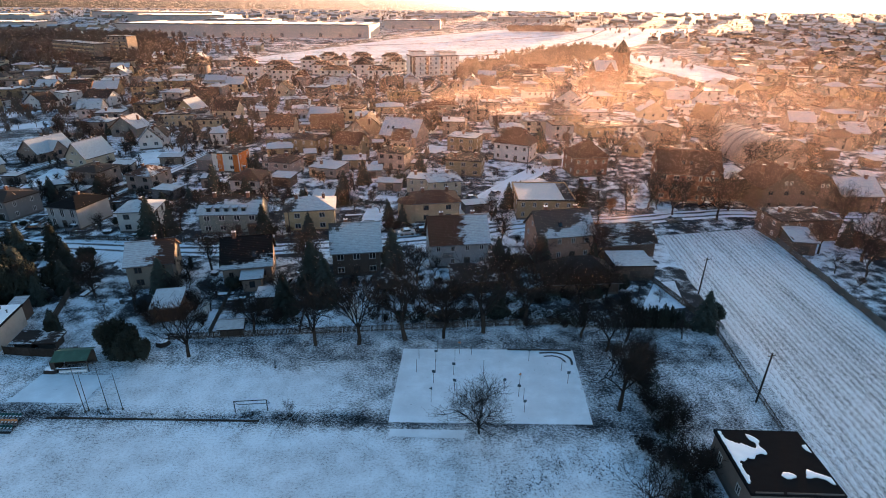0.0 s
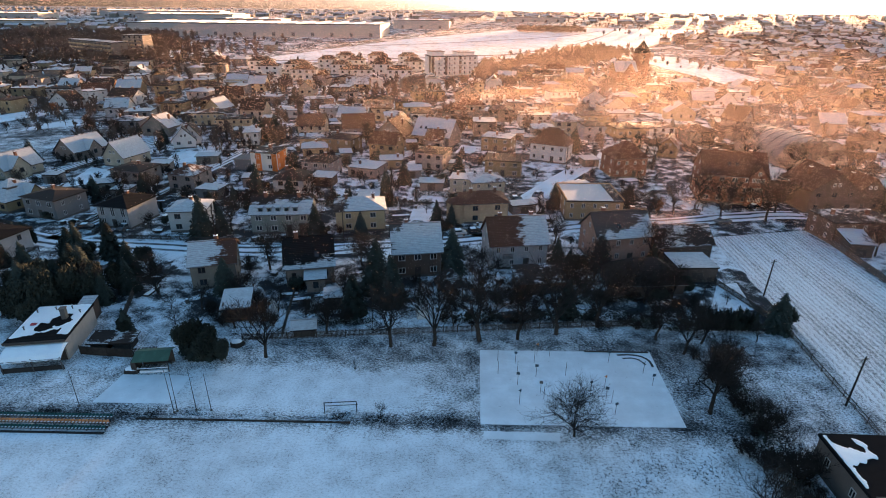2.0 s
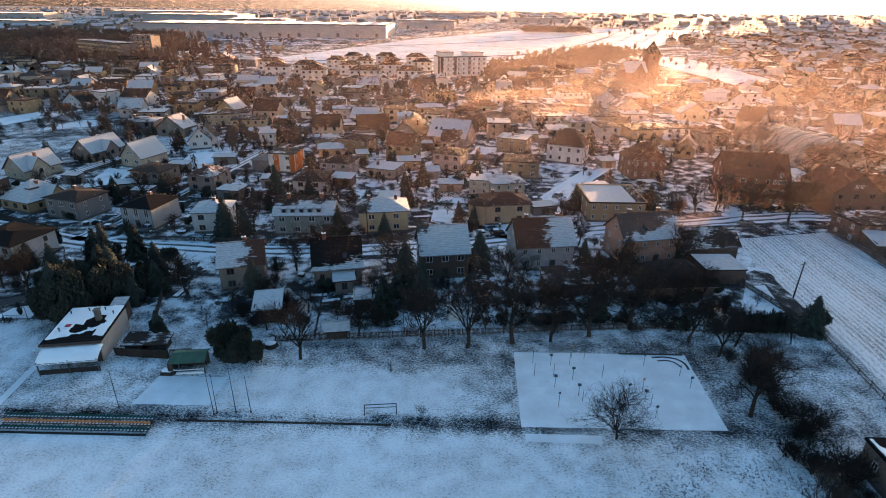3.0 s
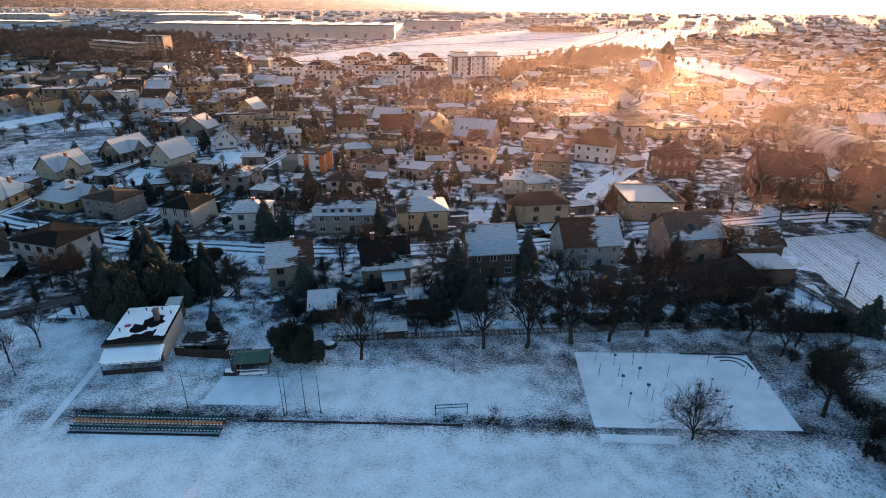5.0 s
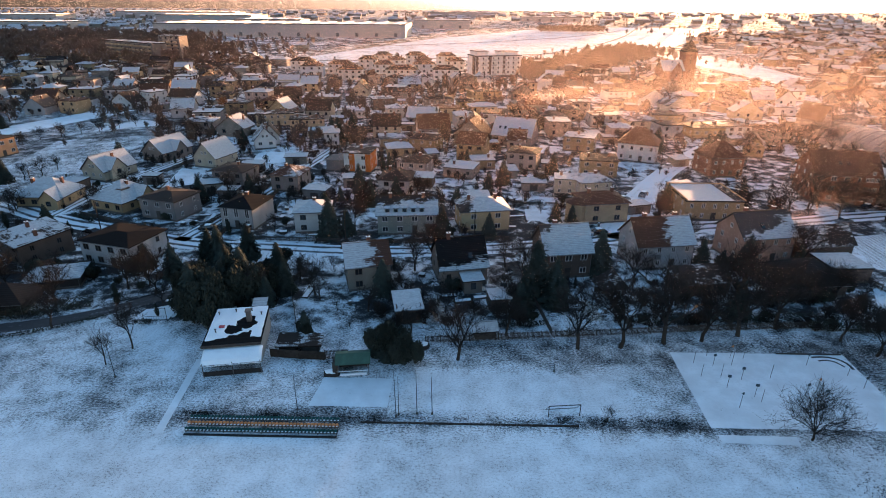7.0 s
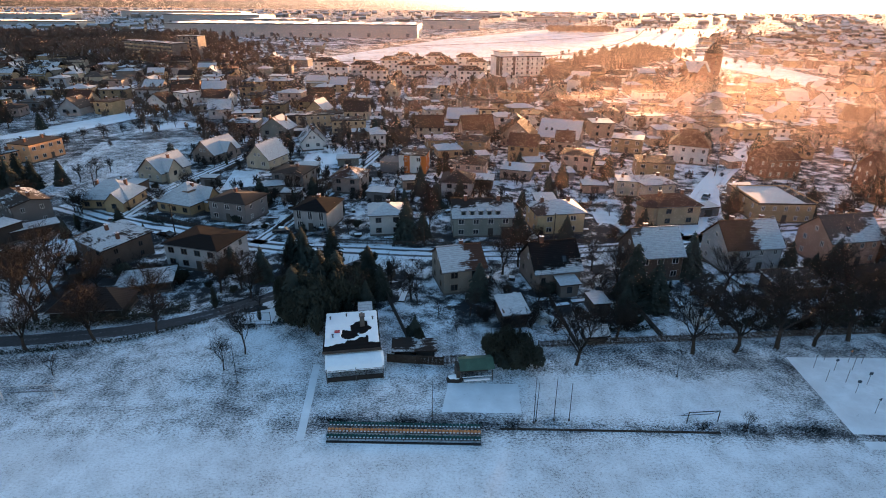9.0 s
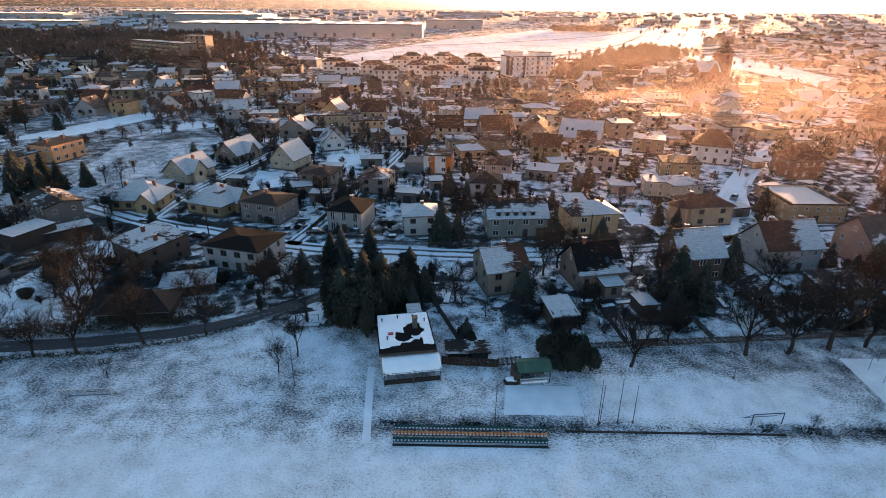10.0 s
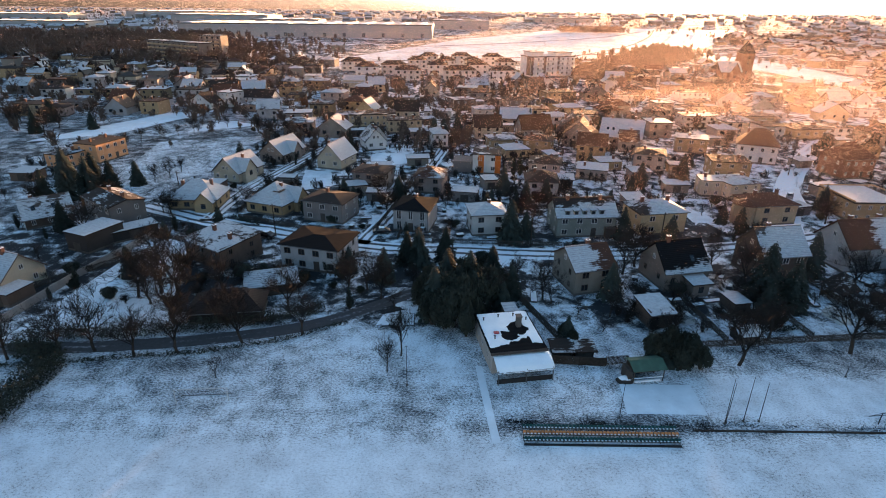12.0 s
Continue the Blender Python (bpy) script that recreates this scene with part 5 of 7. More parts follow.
# changing room pavilion
pav = thing("pavilion", pose(-71.0, 72.3, 0, 0, 0, 10.0), "changing room pavilion with a partly snowed felt roof and awning", "building")
HOUSES.append((-71.4, 74, 6))
part("wall", boxes((-4.0, -4.4, -0.5, 4.0, 5.9, 3.5)), M["pale_wall"], pav)
bm = bmesh.new()
slab(bm, ((-4.2, -4.6, 3.65), (4.2, -4.6, 3.65), (4.2, 6.1, 3.85), (-4.2, 6.1, 3.85)), 0.28)
prf = part("roof", bm, roof_mat("black", 0.0), pav)


def pav_snow(x, y):
    w = 0.5 * noise.noise((x * 0.9, y * 0.9, 1.0)) + 0.25 * noise.noise((x * 2.5, y * 2.5, 5.0))
    hole = math.hypot((x - 1.3) / 1.5, (y - 1.2) / 1.6) + w < 1.0 or math.hypot((x + 0.4) / 1.5, (y + 0.6) / 1.3) + w < 0.9
    return abs(x) < 4.1 and y < 6.0 and not hole and (y > -2.2 + 0.35 * x + 2 * w if x < 2.4 else y > -2.9 + w)


snow_blanket(prf, -4.2, 4.2, -4.6, 6.1, lambda x, y: 3.65 + 0.2 * (y + 4.6) / 10.7, pav_snow)
bm = boxes((-4.26, -4.66, 3.30, 4.26, -4.6, 3.72))
part("fascia", bm, M["wood"], prf)
part("chimney", boxes((1.3, 1.4, 3.5, 2.0, 2.2, 5.5), (1.2, 1.3, 5.5, 2.1, 2.3, 5.65)), M["plinth"], prf)
part("roof_hatch", boxes((-2.6, 0.0, 3.7, -1.8, 0.6, 3.95)), plain("red_sheet", (0.28, 0.03, 0.04), 0.5), prf, "small red roof hatch")
for x, y in ((-3.3, 4.0), (-0.8, 4.6), (1.6, 4.6), (-2.8, -1.2), (3.3, 3.2)):
    part("vent", rods(((x, y, 3.7), (x, y, 4.35), 0.1, 0.1, 8), ((x, y, 4.35), (x, y, 4.45), 0.2, 0.05, 8)), M["steel"], prf)
bm = bmesh.new()
rows_ = []
for k in range(7):
    a = k / 6
    yy, zz = -4.4 - 2.9 * a, 2.95 - 0.85 * a * a
    rows_.append([bm.verts.new(p) for p in ((-3.9, yy, zz), (4.5, yy, zz), (4.5, yy, zz - 0.09), (-3.9, yy, zz - 0.09))])
for k in range(6):
    for c in range(4):
        bm.faces.new((rows_[k][c], rows_[k][(c + 1) % 4], rows_[k + 1][(c + 1) % 4], rows_[k + 1][c]))
bm.faces.new(rows_[0])
bm.faces.new(rows_[-1][::-1])
bmesh.ops.recalc_face_normals(bm, faces=bm.faces)
part("awning", bm, roof_mat("slate", 0.9), pav, "rounded dark awning")
bm = bmesh.new()
for k in range(7):
    a = k / 6
    for i in range(25):
        x = -3.9 + 8.4 * i / 24
        e = min(1.0, 6 * a + 0.35, 6 * (1 - a) + 0.2, 3 * min(i, 24 - i) / 3 + 0.15)
        bm.verts.new((x, -4.4 - 2.95 * a + 0.06 * noise.noise((x * 2, a * 4, 1)), 2.97 - 0.85 * a * a + 0.24 * e + 0.04 * noise.noise((x * 1.5, a * 5, 3))))
bm.verts.ensure_lookup_table()
for k in range(6):
    for i in range(24):
        bm.faces.new([bm.verts[q] for q in (k * 25 + i, (k + 1) * 25 + i, (k + 1) * 25 + i + 1, k * 25 + i + 1)])
for v_ in [bm.verts[q] for q in range(150, 175)]:
    v_.co.z -= 0.18
part("awning_snow", bm, M["snow"], pav, "thick cushion of snow on the awning")
# dark board standing in for the shadow below the awning
part("plank_screen", boxes((-3.8, -6.95, 0.0, 4.4, -6.87, 0.8)), M["tar"], pav, "dark board added for the shadow below the awning")
for x in (-3.7, 0.4, 4.3):
    part("post", boxes((x - 0.06, -7.2, -0.1, x + 0.06, -7.08, 2.3)), M["steel"], pav)
for x in (-3.0, -0.6, 2.2):
    add_window(pav, "wide", x * 0.85, -4.4, 1.5, 0)
link("door", DOOR, M["wood"], pav, m=pose(3.2, -4.4, 0.05))
for y in (-2.2, 1.4, 4.0):
    add_window(pav, "small", -4.0, y, 1.9, -90)
annex = thing("lean_to", pose(-70.2, 80.6, 0, 0, 0, 10.0), "small lean-to with a snowy sheet roof behind the pavilion", "shed")
part("wall", boxes((-1.0, -1.6, 0, 1.0, 1.6, 3.0)), M["umber"], annex)
bm = bmesh.new()
slab(bm, ((-1.2, -1.8, 3.15), (1.2, -1.8, 3.15), (1.2, 1.8, 3.45), (-1.2, 1.8, 3.45)), 0.12)
part("roof", bm, roof_mat("dark", 1.0), annex)
# dark sheds beside the pavilion
for x, y, w, d, h, s in ((-63.2, 72.4, 2.6, 2.6, 1.3, 0.55), (-59.8, 72.6, 2.8, 2.2, 1.2, 0.6)):
    house(x, y, 4, w, d, h, "shed", 0.3, "tar", "dark", s * 0.8, name="shed", rich=False)

# roofed team shelter
dug = thing("team_shelter", Matrix.LocRotScale((-52.2, 67.0, 0), Euler((0, 0, radians(8))), (0.74, 0.8, 0.95)), "open team shelter with a green sheet roof", "shelter")
for x in (-3.0, 3.0):
    for y in (-1.6, 1.6):
        part("post", boxes((x - 0.07, y - 0.07, -0.1, x + 0.07, y + 0.07, 2.3)), M["wood"], dug)
bm = bmesh.new()
slab(bm, ((-3.4, -2.0, 2.35), (3.4, -2.0, 2.35), (3.4, 0.3, 3.05), (-3.4, 0.3, 3.05)), 0.09)
slab(bm, ((3.4, 2.2, 2.45), (-3.4, 2.2, 2.45), (-3.4, 0.3, 3.05), (3.4, 0.3, 3.05)), 0.09)
part("roof", bm, M["green_roof"], dug, "green painted metal roof")
part("back_wall", boxes((-3.0, 1.55, 0, 3.0, 1.65, 2.3)), M["wood"], dug)
part("bench", boxes((-2.7, 0.6, 0.42, 2.7, 1.1, 0.5), (-2.6, 0.7, 0, -2.5, 1.0, 0.42), (2.5, 0.7, 0, 2.6, 1.0, 0.42)), M["wood"], dug)
part("front_rail", boxes((-3.0, -1.65, 0.85, 3.0, -1.55, 0.95), (-2.6, -1.5, 0.0, 2.6, -1.2, 0.35)), M["snow"], dug, "snow capped rail")
part("side_wall", boxes((-4.0, -1.4, 0, -3.2, 1.4, 2.0)), M["wood"], dug, "stacked dark timber at its side")

# long dark drain along the pitch
drain = thing("drain", pose(-35.4, 56.05, 0), "long dark concrete drain with covers in the snow", "drain")
cover = mesh_of("cover", boxes((-0.98, -0.15, -0.05, 0.98, 0.15, 0.09)))
for k in range(14):
    link("cover", cover, M["bark"], drain, m=pose(-13.0 + 2.0 * k, 0, 0.012 * (k % 3)))


M["dark_steel"] = plain("dark_painted_steel", (0.035, 0.033, 0.034), 0.6, 0.2, amount=0.25)


def lamp_post(x, y, h, lean=0.0, head=True):
    ob = thing("floodlight_mast", pose(x, y, 0, 0, lean, rng.uniform(-10, 10)), "slim dark steel mast beside the pitch", "mast", "masts by the pitch")
    part("pole", rods(((0, 0, -0.2), (0, 0, h * 0.5), 0.055, 0.045, 8), ((0, 0, h * 0.5), (0, 0, h), 0.045, 0.028, 8)), M["dark_steel"], ob)
    part("foot", rods(((0, 0, -0.2), (0, 0, 0.2), 0.18, 0.14, 8)), M["plinth"], ob)
    if head:
        part("crossarm", boxes((-0.2, -0.03, h - 0.08, 0.2, 0.03, h)), M["steel"], ob)
    return ob


for x, y, h, l in ((-45.0, 57.3, 7.2, -1), (-44.7, 57.6, 6.2, 0.5), (-42.3, 57.9, 7.0, -0.5), (-40.3, 57.9, 6.0, -1), (-58.2, 58.2, 6.0, 0), (-86.2, 64.4, 6.5, 0), (-22.7, 67.6, 1.9, 0)):
    lamp_post(x, y, h, l, h == 6.5)


def goal(x, y, w, h, turn, label, bar="frame", netted=True):
    ob = thing("goal", pose(x, y, 0, 0, 0, turn), label, "goal", "goals")
    for s in (-1, 1):
        part("post", rods(((s * w / 2, 0, -0.1), (s * w / 2, 0, h), 0.06, 0.06, 8)), M[bar], ob)
        part("stay", rods(((s * w / 2, 0, h), (s * w / 2, 1.5, 0), 0.03, 0.03, 6)), M["steel"], ob)
    part("crossbar", rods(((-w / 2, 0, h), (w / 2, 0, h), 0.06, 0.06, 8)), M[bar], ob)
    part("ground_bar", rods(((-w / 2, 1.5, 0.04), (w / 2, 1.5, 0.04), 0.05, 0.05, 6)), M["steel"], ob)
    if not netted:
        return
    bm = bmesh.new()
    for k in range(16):
        xx = -w / 2 + w * k / 15
        rod(bm, (xx, 0, h), (xx, 1.5, 0.03), 0.02, n=3)
    for k in range(7):
        f = k / 6
        rod(bm, (-w / 2, 1.5 * f, h * (1 - f)), (w / 2, 1.5 * f, h * (1 - f)), 0.02, n=3)
    part("net", bm, M["dark_steel"], ob)


goal(-113.2, 60.2, 6.8, 2.2, 5, "white football goal with a sagging net")
goal(-23.0, 57.9, 4.2, 1.8, 6, "small dark metal training goal frame", "dark_steel", False)
plant(ORCHARD, -17.6, 57.0, 0.5, 0.72)

# traffic signs of the training court
M["sign_back"] = plain("sign_back", (0.05, 0.07, 0.09), 0.5, amount=0.15)
M["sign_amber"] = plain("sign_amber", (0.55, 0.22, 0.08), 0.5, amount=0.15)


def traffic_sign(x, y, h, shape, turn=0.0, amber=False):
    ob = thing("traffic_sign", pose(x, y, 0.05, 0, 0, turn), "small training traffic sign on a thin post" if shape else "thin bare post standing in the snow", "sign" if shape else "post", "signs of the training court")
    part("post", rods(((0, 0, -0.2), (0, 0, h), 0.035, 0.03, 6)), M["steel"], ob)
    bm = bmesh.new()
    r = 0.24
    if shape == "round":
        rod(bm, (0, -0.05, h - 0.15), (0, -0.03, h - 0.15), r, n=12)
    elif shape == "triangle":
        rod(bm, (0, -0.05, h - 0.2), (0, -0.03, h - 0.2), r * 1.15, n=3)
    elif shape == "square":
        box(bm, -r, -0.05, h - 0.45, r, -0.03, h)
    if shape:
        part("plate", bm, M["sign_amber" if amber else "sign_back"], ob)
    else:
        bm.free()


for x, y, h, s, a in ((-1.5, 66.9, 2.3, "", 0), (-1.3, 70.2, 2.4, "", 0), (1.3, 69.5, 2.2, "round", 0), (1.5, 72.2, 2.2, "", 0), (4.2, 69.8, 2.3, "", 0), (4.9, 71.8, 2.3, "triangle", 1), (1.3, 66.8, 2.4, "", 0), (1.1, 64.4, 2.3, "square", 0), (0.9, 60.2, 2.6, "triangle", 0), (4.0, 66.3, 2.3, "square", 0),
                      (4.1, 62.6, 2.2, "square", 0), (4.4, 61.4, 2.2, "", 0), (6.8, 71.6, 2.1, "", 0), (8.4, 66.8, 2.4, "", 0), (15.5, 70.1, 2.3, "square", 0), (11.1, 62.8, 2.2, "round", 0), (13.4, 64.0, 2.3, "triangle", 1), (13.0, 61.6, 2.2, "square", 0), (13.6, 60.9, 2.1, "", 0), (13.4, 58.4, 2.1, "round", 0), (20.4, 64.7, 2.2, "square", 0), (20.0, 67.6, 2.3, "", 0)):
    traffic_sign(x, y, h, s, rng.uniform(-20, 20), a)
plank = thing("edging_board", pose(17.5, 73.0, 0), "low board edging at the court's corner", "board")
part("board", boxes((-5, -0.06, -0.1, 5, 0.06, 0.28)), M["wood"], plank)


# ---------------------------------------------------------------- fences, hedges, poles
def fence(pts, h=1.4, gap=2.4, label="weathered garden fence between plots", solid=0.55, mat="wood"):
    ob = thing("fence", pose(0, 0, 0), label, "fence", "garden fences")
    post = mesh_of("post", boxes((-0.05, -0.05, -0.3, 0.05, 0.05, h + 0.1)))
    for (x0, y0), (x1, y1) in zip(pts, pts[1:]):
        L = math.hypot(x1 - x0, y1 - y0)
        n = max(1, round(L / gap))
        turn = math.degrees(math.atan2(y1 - y0, x1 - x0))
        g = L / n
        cols, k = [], 0.0
        while k < g - 0.12:
            cols += [k + 0.04, k + 0.04 + 0.2 * solid]
            k += 0.2
        slats = lattice(cols, (0.06, 0.3, 0.38, h * 0.8, h * 0.8 + 0.08, h), -0.02, 0.03, lambda i, j: i % 2 == 0 or j in (1, 3))
        pm = mesh_of("panel", slats)
        for k in range(n):
            x, y = x0 + (x1 - x0) * k / n, y0 + (y1 - y0) * k / n
            link("post", post, M[mat], ob, m=pose(x, y, height(x, y), 0, 0, turn))
            link("panel", pm, M[mat], ob, m=pose(x, y, height(x, y), 0, 0, turn))
    return ob


def hedge(pts, h=1.5, w=0.9, label="clipped dark garden hedge with snow below", dens=26):
    dens *= 2.4
    r = random.Random(int(pts[0][0] * 7 + pts[0][1]))
    vs, fs = [], []
    for (x0, y0), (x1, y1) in zip(pts, pts[1:]):
        L = math.hypot(x1 - x0, y1 - y0)
        nx_, ny_ = -(y1 - y0) / L, (x1 - x0) / L
        for k in range(int(L * dens * h)):
            f, o = r.random(), r.uniform(-0.5, 0.5) * w
            x, y = x0 + (x1 - x0) * f + nx_ * o, y0 + (y1 - y0) * f + ny_ * o
            z = height(x, y) + r.random() * h * (0.9 + 0.25 * noise.noise((x * 0.6, y * 0.6, 0)))
            s, k0 = 0.12, len(vs)
            for _ in range(3):
                vs.append((x + r.gauss(0, s), y + r.gauss(0, s), max(z + r.gauss(0, s), height(x, y))))
            fs.append((k0, k0 + 1, k0 + 2))
    bx, by = pts[0]
    ob = thing("hedge", pose(bx, by, 0), label, "hedge", "garden hedges")
    link("foliage", raw_mesh("foliage", [(x - bx, y - by, z) for x, y, z in vs], fs, M["hedge"]), None, ob)
    sv, sf = [], []
    for (x0, y0), (x1, y1) in zip(pts, pts[1:]):
        for k in range(int(math.hypot(x1 - x0, y1 - y0) / 0.7)):
            f = r.random()
            x, y = x0 + (x1 - x0) * f + r.gauss(0, w * 0.15), y0 + (y1 - y0) * f + r.gauss(0, w * 0.15)
            z = height(x, y)
            tube(sv, sf, Vector((x - bx, y - by, z - 0.2)), Vector((x - bx + r.gauss(0, 0.12), y - by + r.gauss(0, 0.12), z + h * 0.8)), 0.035, 0.015, 4)
    stems = link("stems", raw_mesh("stems", sv, sf, M["bark"]), None, ob)
    stems["kind"] = "stuff"
    return ob


fence(((-42, 74.5), (-28, 76.0), (-12, 77.6), (4, 79.3), (16, 80.4), (24, 81.0)), 1.3, label="long weathered fence behind the gardens")
fence(((-65.4, 70.0), (-61, 69.6), (-57, 69.4)), 1.5, 2.2, "dark close-boarded fence beside the pavilion", 0.95, "bark")
fence(((-57, 69.6), (-53.5, 70.2)), 1.6)
fence(((-62.5, 75), (-69, 93.5), (-67, 99)), 1.5, label="dark fence along a vegetable plot")
fence(((-36, 76), (-38, 92)), 1.2), fence(((-21.5, 77.5), (-23.5, 93)), 1.2), fence(((-8, 79), (-10, 98)), 1.2), fence(((9, 80.5), (8.5, 90)), 1.2)
fence(((-54, 114.3), (-40, 115.0), (-25, 117.2)), 1.1, label="low street fence before the houses"), fence(((-84, 115.3), (-66, 114.4), (-55, 114.2)), 1.1, label="low street fence before the houses")
fence(((-108, 119.6), (-122, 125.3), (-133, 130)), 1.1), fence(((-92, 117), (-88, 150)), 1.2), fence(((-98, 121), (-91, 160)), 1.2), fence(((-134, 133), (-134, 150), (-126, 180)), 1.1)
fence(((48.0, 81), (46.8, 66), (45.9, 55)), 1.1, 3.0, "thin wire fence with leaning posts beside the field", 0.06)
fence(((-98, 107.5), (-116, 99), (-140, 92)), 1.3), fence(((-142, 110), (-160, 88)), 1.4)
fence(((20, 116), (34, 122), (45, 125)), 1.2), fence(((47, 120), (43.5, 97), (47, 84)), 1.3)
gw = thing("garden_wall", pose(0, 0, 0), "plain grey concrete garden wall", "wall")
for (x0, y0), (x1, y1) in (((-154.2, 78.9), (-152.2, 95.9)), ((-152.2, 95.9), (-147.6, 117.0))):
    L, t_ = math.hypot(x1 - x0, y1 - y0), math.degrees(math.atan2(y1 - y0, x1 - x0))
    for k in range(int(L / 2.5) + 1):
        part("wall_panel", boxes((2.5 * k + 0.03, -0.08, -0.3, min(2.5 * k + 2.47, L), 0.08, 1.5)), M["concrete"], gw, m=pose(x0, y0, height(x0, y0), 0, 0, t_))
fw = thing("field_wall", pose(0, 0, 0), "long grey-brown concrete panel wall along the field", "wall")
for (x0, y0), (x1, y1) in (((79.8, 127), (76.7, 75)), ((76.7, 75), (76.2, 40))):
    L, t_ = math.hypot(x1 - x0, y1 - y0), math.degrees(math.atan2(y1 - y0, x1 - x0))
    wp = mesh_of("wall_panel", boxes((0.08, -0.05, -0.3, 2.42, 0.05, 1.2), (0.08, -0.07, 1.2, 2.42, 0.07, 1.3)))
    pp = mesh_of("post", boxes((-0.09, -0.1, -0.3, 0.09, 0.1, 1.4)))
    for k in range(int(L / 2.5)):
        m_ = pose(x0 + (x1 - x0) * 2.5 * k / L, y0 + (y1 - y0) * 2.5 * k / L, 0, 0, 0, t_)
        link("wall_panel", wp, M["plinth"], fw, m=m_)
        link("post", pp, M["plinth"], fw, m=m_)
hedge(((-8, 81.2), (8, 82.6), (24, 83.4)), 1.7, 1.4), hedge(((9, 88), (24, 89.5)), 1.5, 1.2), hedge(((-34, 79.5), (-22, 80.5)), 1.1, 0.9)
hedge(((22, 80.6), (33, 79.8)), 2.2, 1.2), hedge(((-20, 120), (-6, 124)), 1.3, 0.8), hedge(((80.6, 127), (77.5, 75), (77, 40)), 0.9, 1.2, "dark low brush along the field wall", 20)
hedge(((32.5, 71), (31.6, 62), (30.8, 50), (29.0, 38)), 2.0, 3.2, "dark overgrown brush beside the court", 26), hedge(((-36, 138), (-14, 142)), 1.8, 1.2), hedge(((-137, 40), (-138.5, 55), (-138, 68), (-146, 72)), 3.0, 4.0, "dense dark thicket at the pitch's edge", 70)
hedge(((-154, 67.5), (-142, 67.6), (-131.5, 69.6), (-118, 71.6), (-106, 75.4), (-97, 81)), 0.6, 0.9, "dark brush along the lane verge", 30), hedge(((-147, 75.4), (-134, 76.0), (-126, 77.0), (-112, 80.5), (-102, 85)), 2.2, 2.4, "dark brush beside the lane", 30), hedge(((-126, 124.5), (-134, 129)), 1.2, 0.8), hedge(((-20, 150), (0, 146)), 1.6, 1.0), hedge(((-70, 138), (-40, 140)), 1.6, 1.2)


def power_pole(x, y, h, lean=0.0):
    ob = thing("power_pole", pose(x, y, height(x, y), 0, lean, 20), "dark wooden power pole standing in the snow", "pole", "power poles")
    part("pole", rods(((0, 0, -0.3), (0, 0, h), 0.15, 0.10, 8)), M["bark"], ob)
    part("crossarm", boxes((-0.7, -0.05, h - 0.5, 0.7, 0.05, h - 0.38)), M["wood"], ob)
    for s in (-0.6, 0, 0.6):
        part("insulator", rods(((s, 0, h - 0.38), (s, 0, h - 0.2), 0.05, 0.04, 6)), M["frame"], ob)


for x, y, h, l in ((45.7, 61.3, 8.0, 3), (50.7, 92.7, 7.5, 2), (-152, 141, 8.5, 0), (-62, 114.2, 8, 0), (-33, 115, 8, 0), (28, 172, 9, 0), (-120, 117.8, 8, 0)):
    power_pole(x, y, h, l)

# small things along the garden fence
house(-32.6, 77.4, 9, 3.4, 2.6, 1.5, "gx", 0.7, "tar", "dark", 0.8, name="shed", rich=False, label="low dark hut with a snowy ridged roof at the fence")


def covered_heap(x, y, w, d, h, label):
    """A heap under a tarpaulin, its top snowed over."""
    ob = thing("covered_heap", pose(x, y, 0, 0, 0, 8), label, "heap")
    r = random.Random(int(x * 10))
    for nm, z0, z1, mt in (("tarpaulin", 0.0, 0.72, "tar"), ("snow_cap", 0.66, 1.0, "snow")):
        vs_, fs_, n_, m_ = [], [], 16, 5
        for j in range(m_):
            f = z0 + (z1 - z0) * j / (m_ - 1)
            q = math.sqrt(max(0.0, 1 - f * f * 0.96)) + (0.02 if nm == "snow_cap" else 0)
            for i in range(n_):
                t = 2 * math.pi * i / n_
                k = q * (1 + 0.42 * noise.noise((math.cos(t) * 1.7 + x, math.sin(t) * 1.7, 0.3)))
                vs_.append((math.cos(t) * w / 2 * k, math.sin(t) * d / 2 * k, f * h - 0.05))
        fs_ = [(j * n_ + i, j * n_ + (i + 1) % n_, (j + 1) * n_ + (i + 1) % n_, (j + 1) * n_ + i) for j in range(m_ - 1) for i in range(n_)]
        fs_.append(tuple((m_ - 1) * n_ + i for i in range(n_)))
        me_ = raw_mesh(nm, vs_, fs_, M[mt])
        link(nm, me_, None, ob)


covered_heap(-42.4, 73.2, 2.4, 1.6, 1.1, "heap under a dark cover with a snow cap")
covered_heap(-55.2, 66.0, 2.2, 1.6, 0.9, "dark heap of brush beside the shelter")
# curved tyre tracks in the far corner of the court
strip("tyre_track", ((17.4, 72.2), (19.2, 72.4), (21.0, 72.0), (22.0, 70.8), (22.0, 69.2)), 0.35, M["lane"], "dark curved tyre track in the court's snow", "track", 0.125)
strip("tyre_track", ((18.0, 71.3), (19.4, 71.5), (20.5, 71.0), (21.1, 69.8)), 0.3, M["lane"], "dark curved tyre track in the court's snow", "track", 0.125)


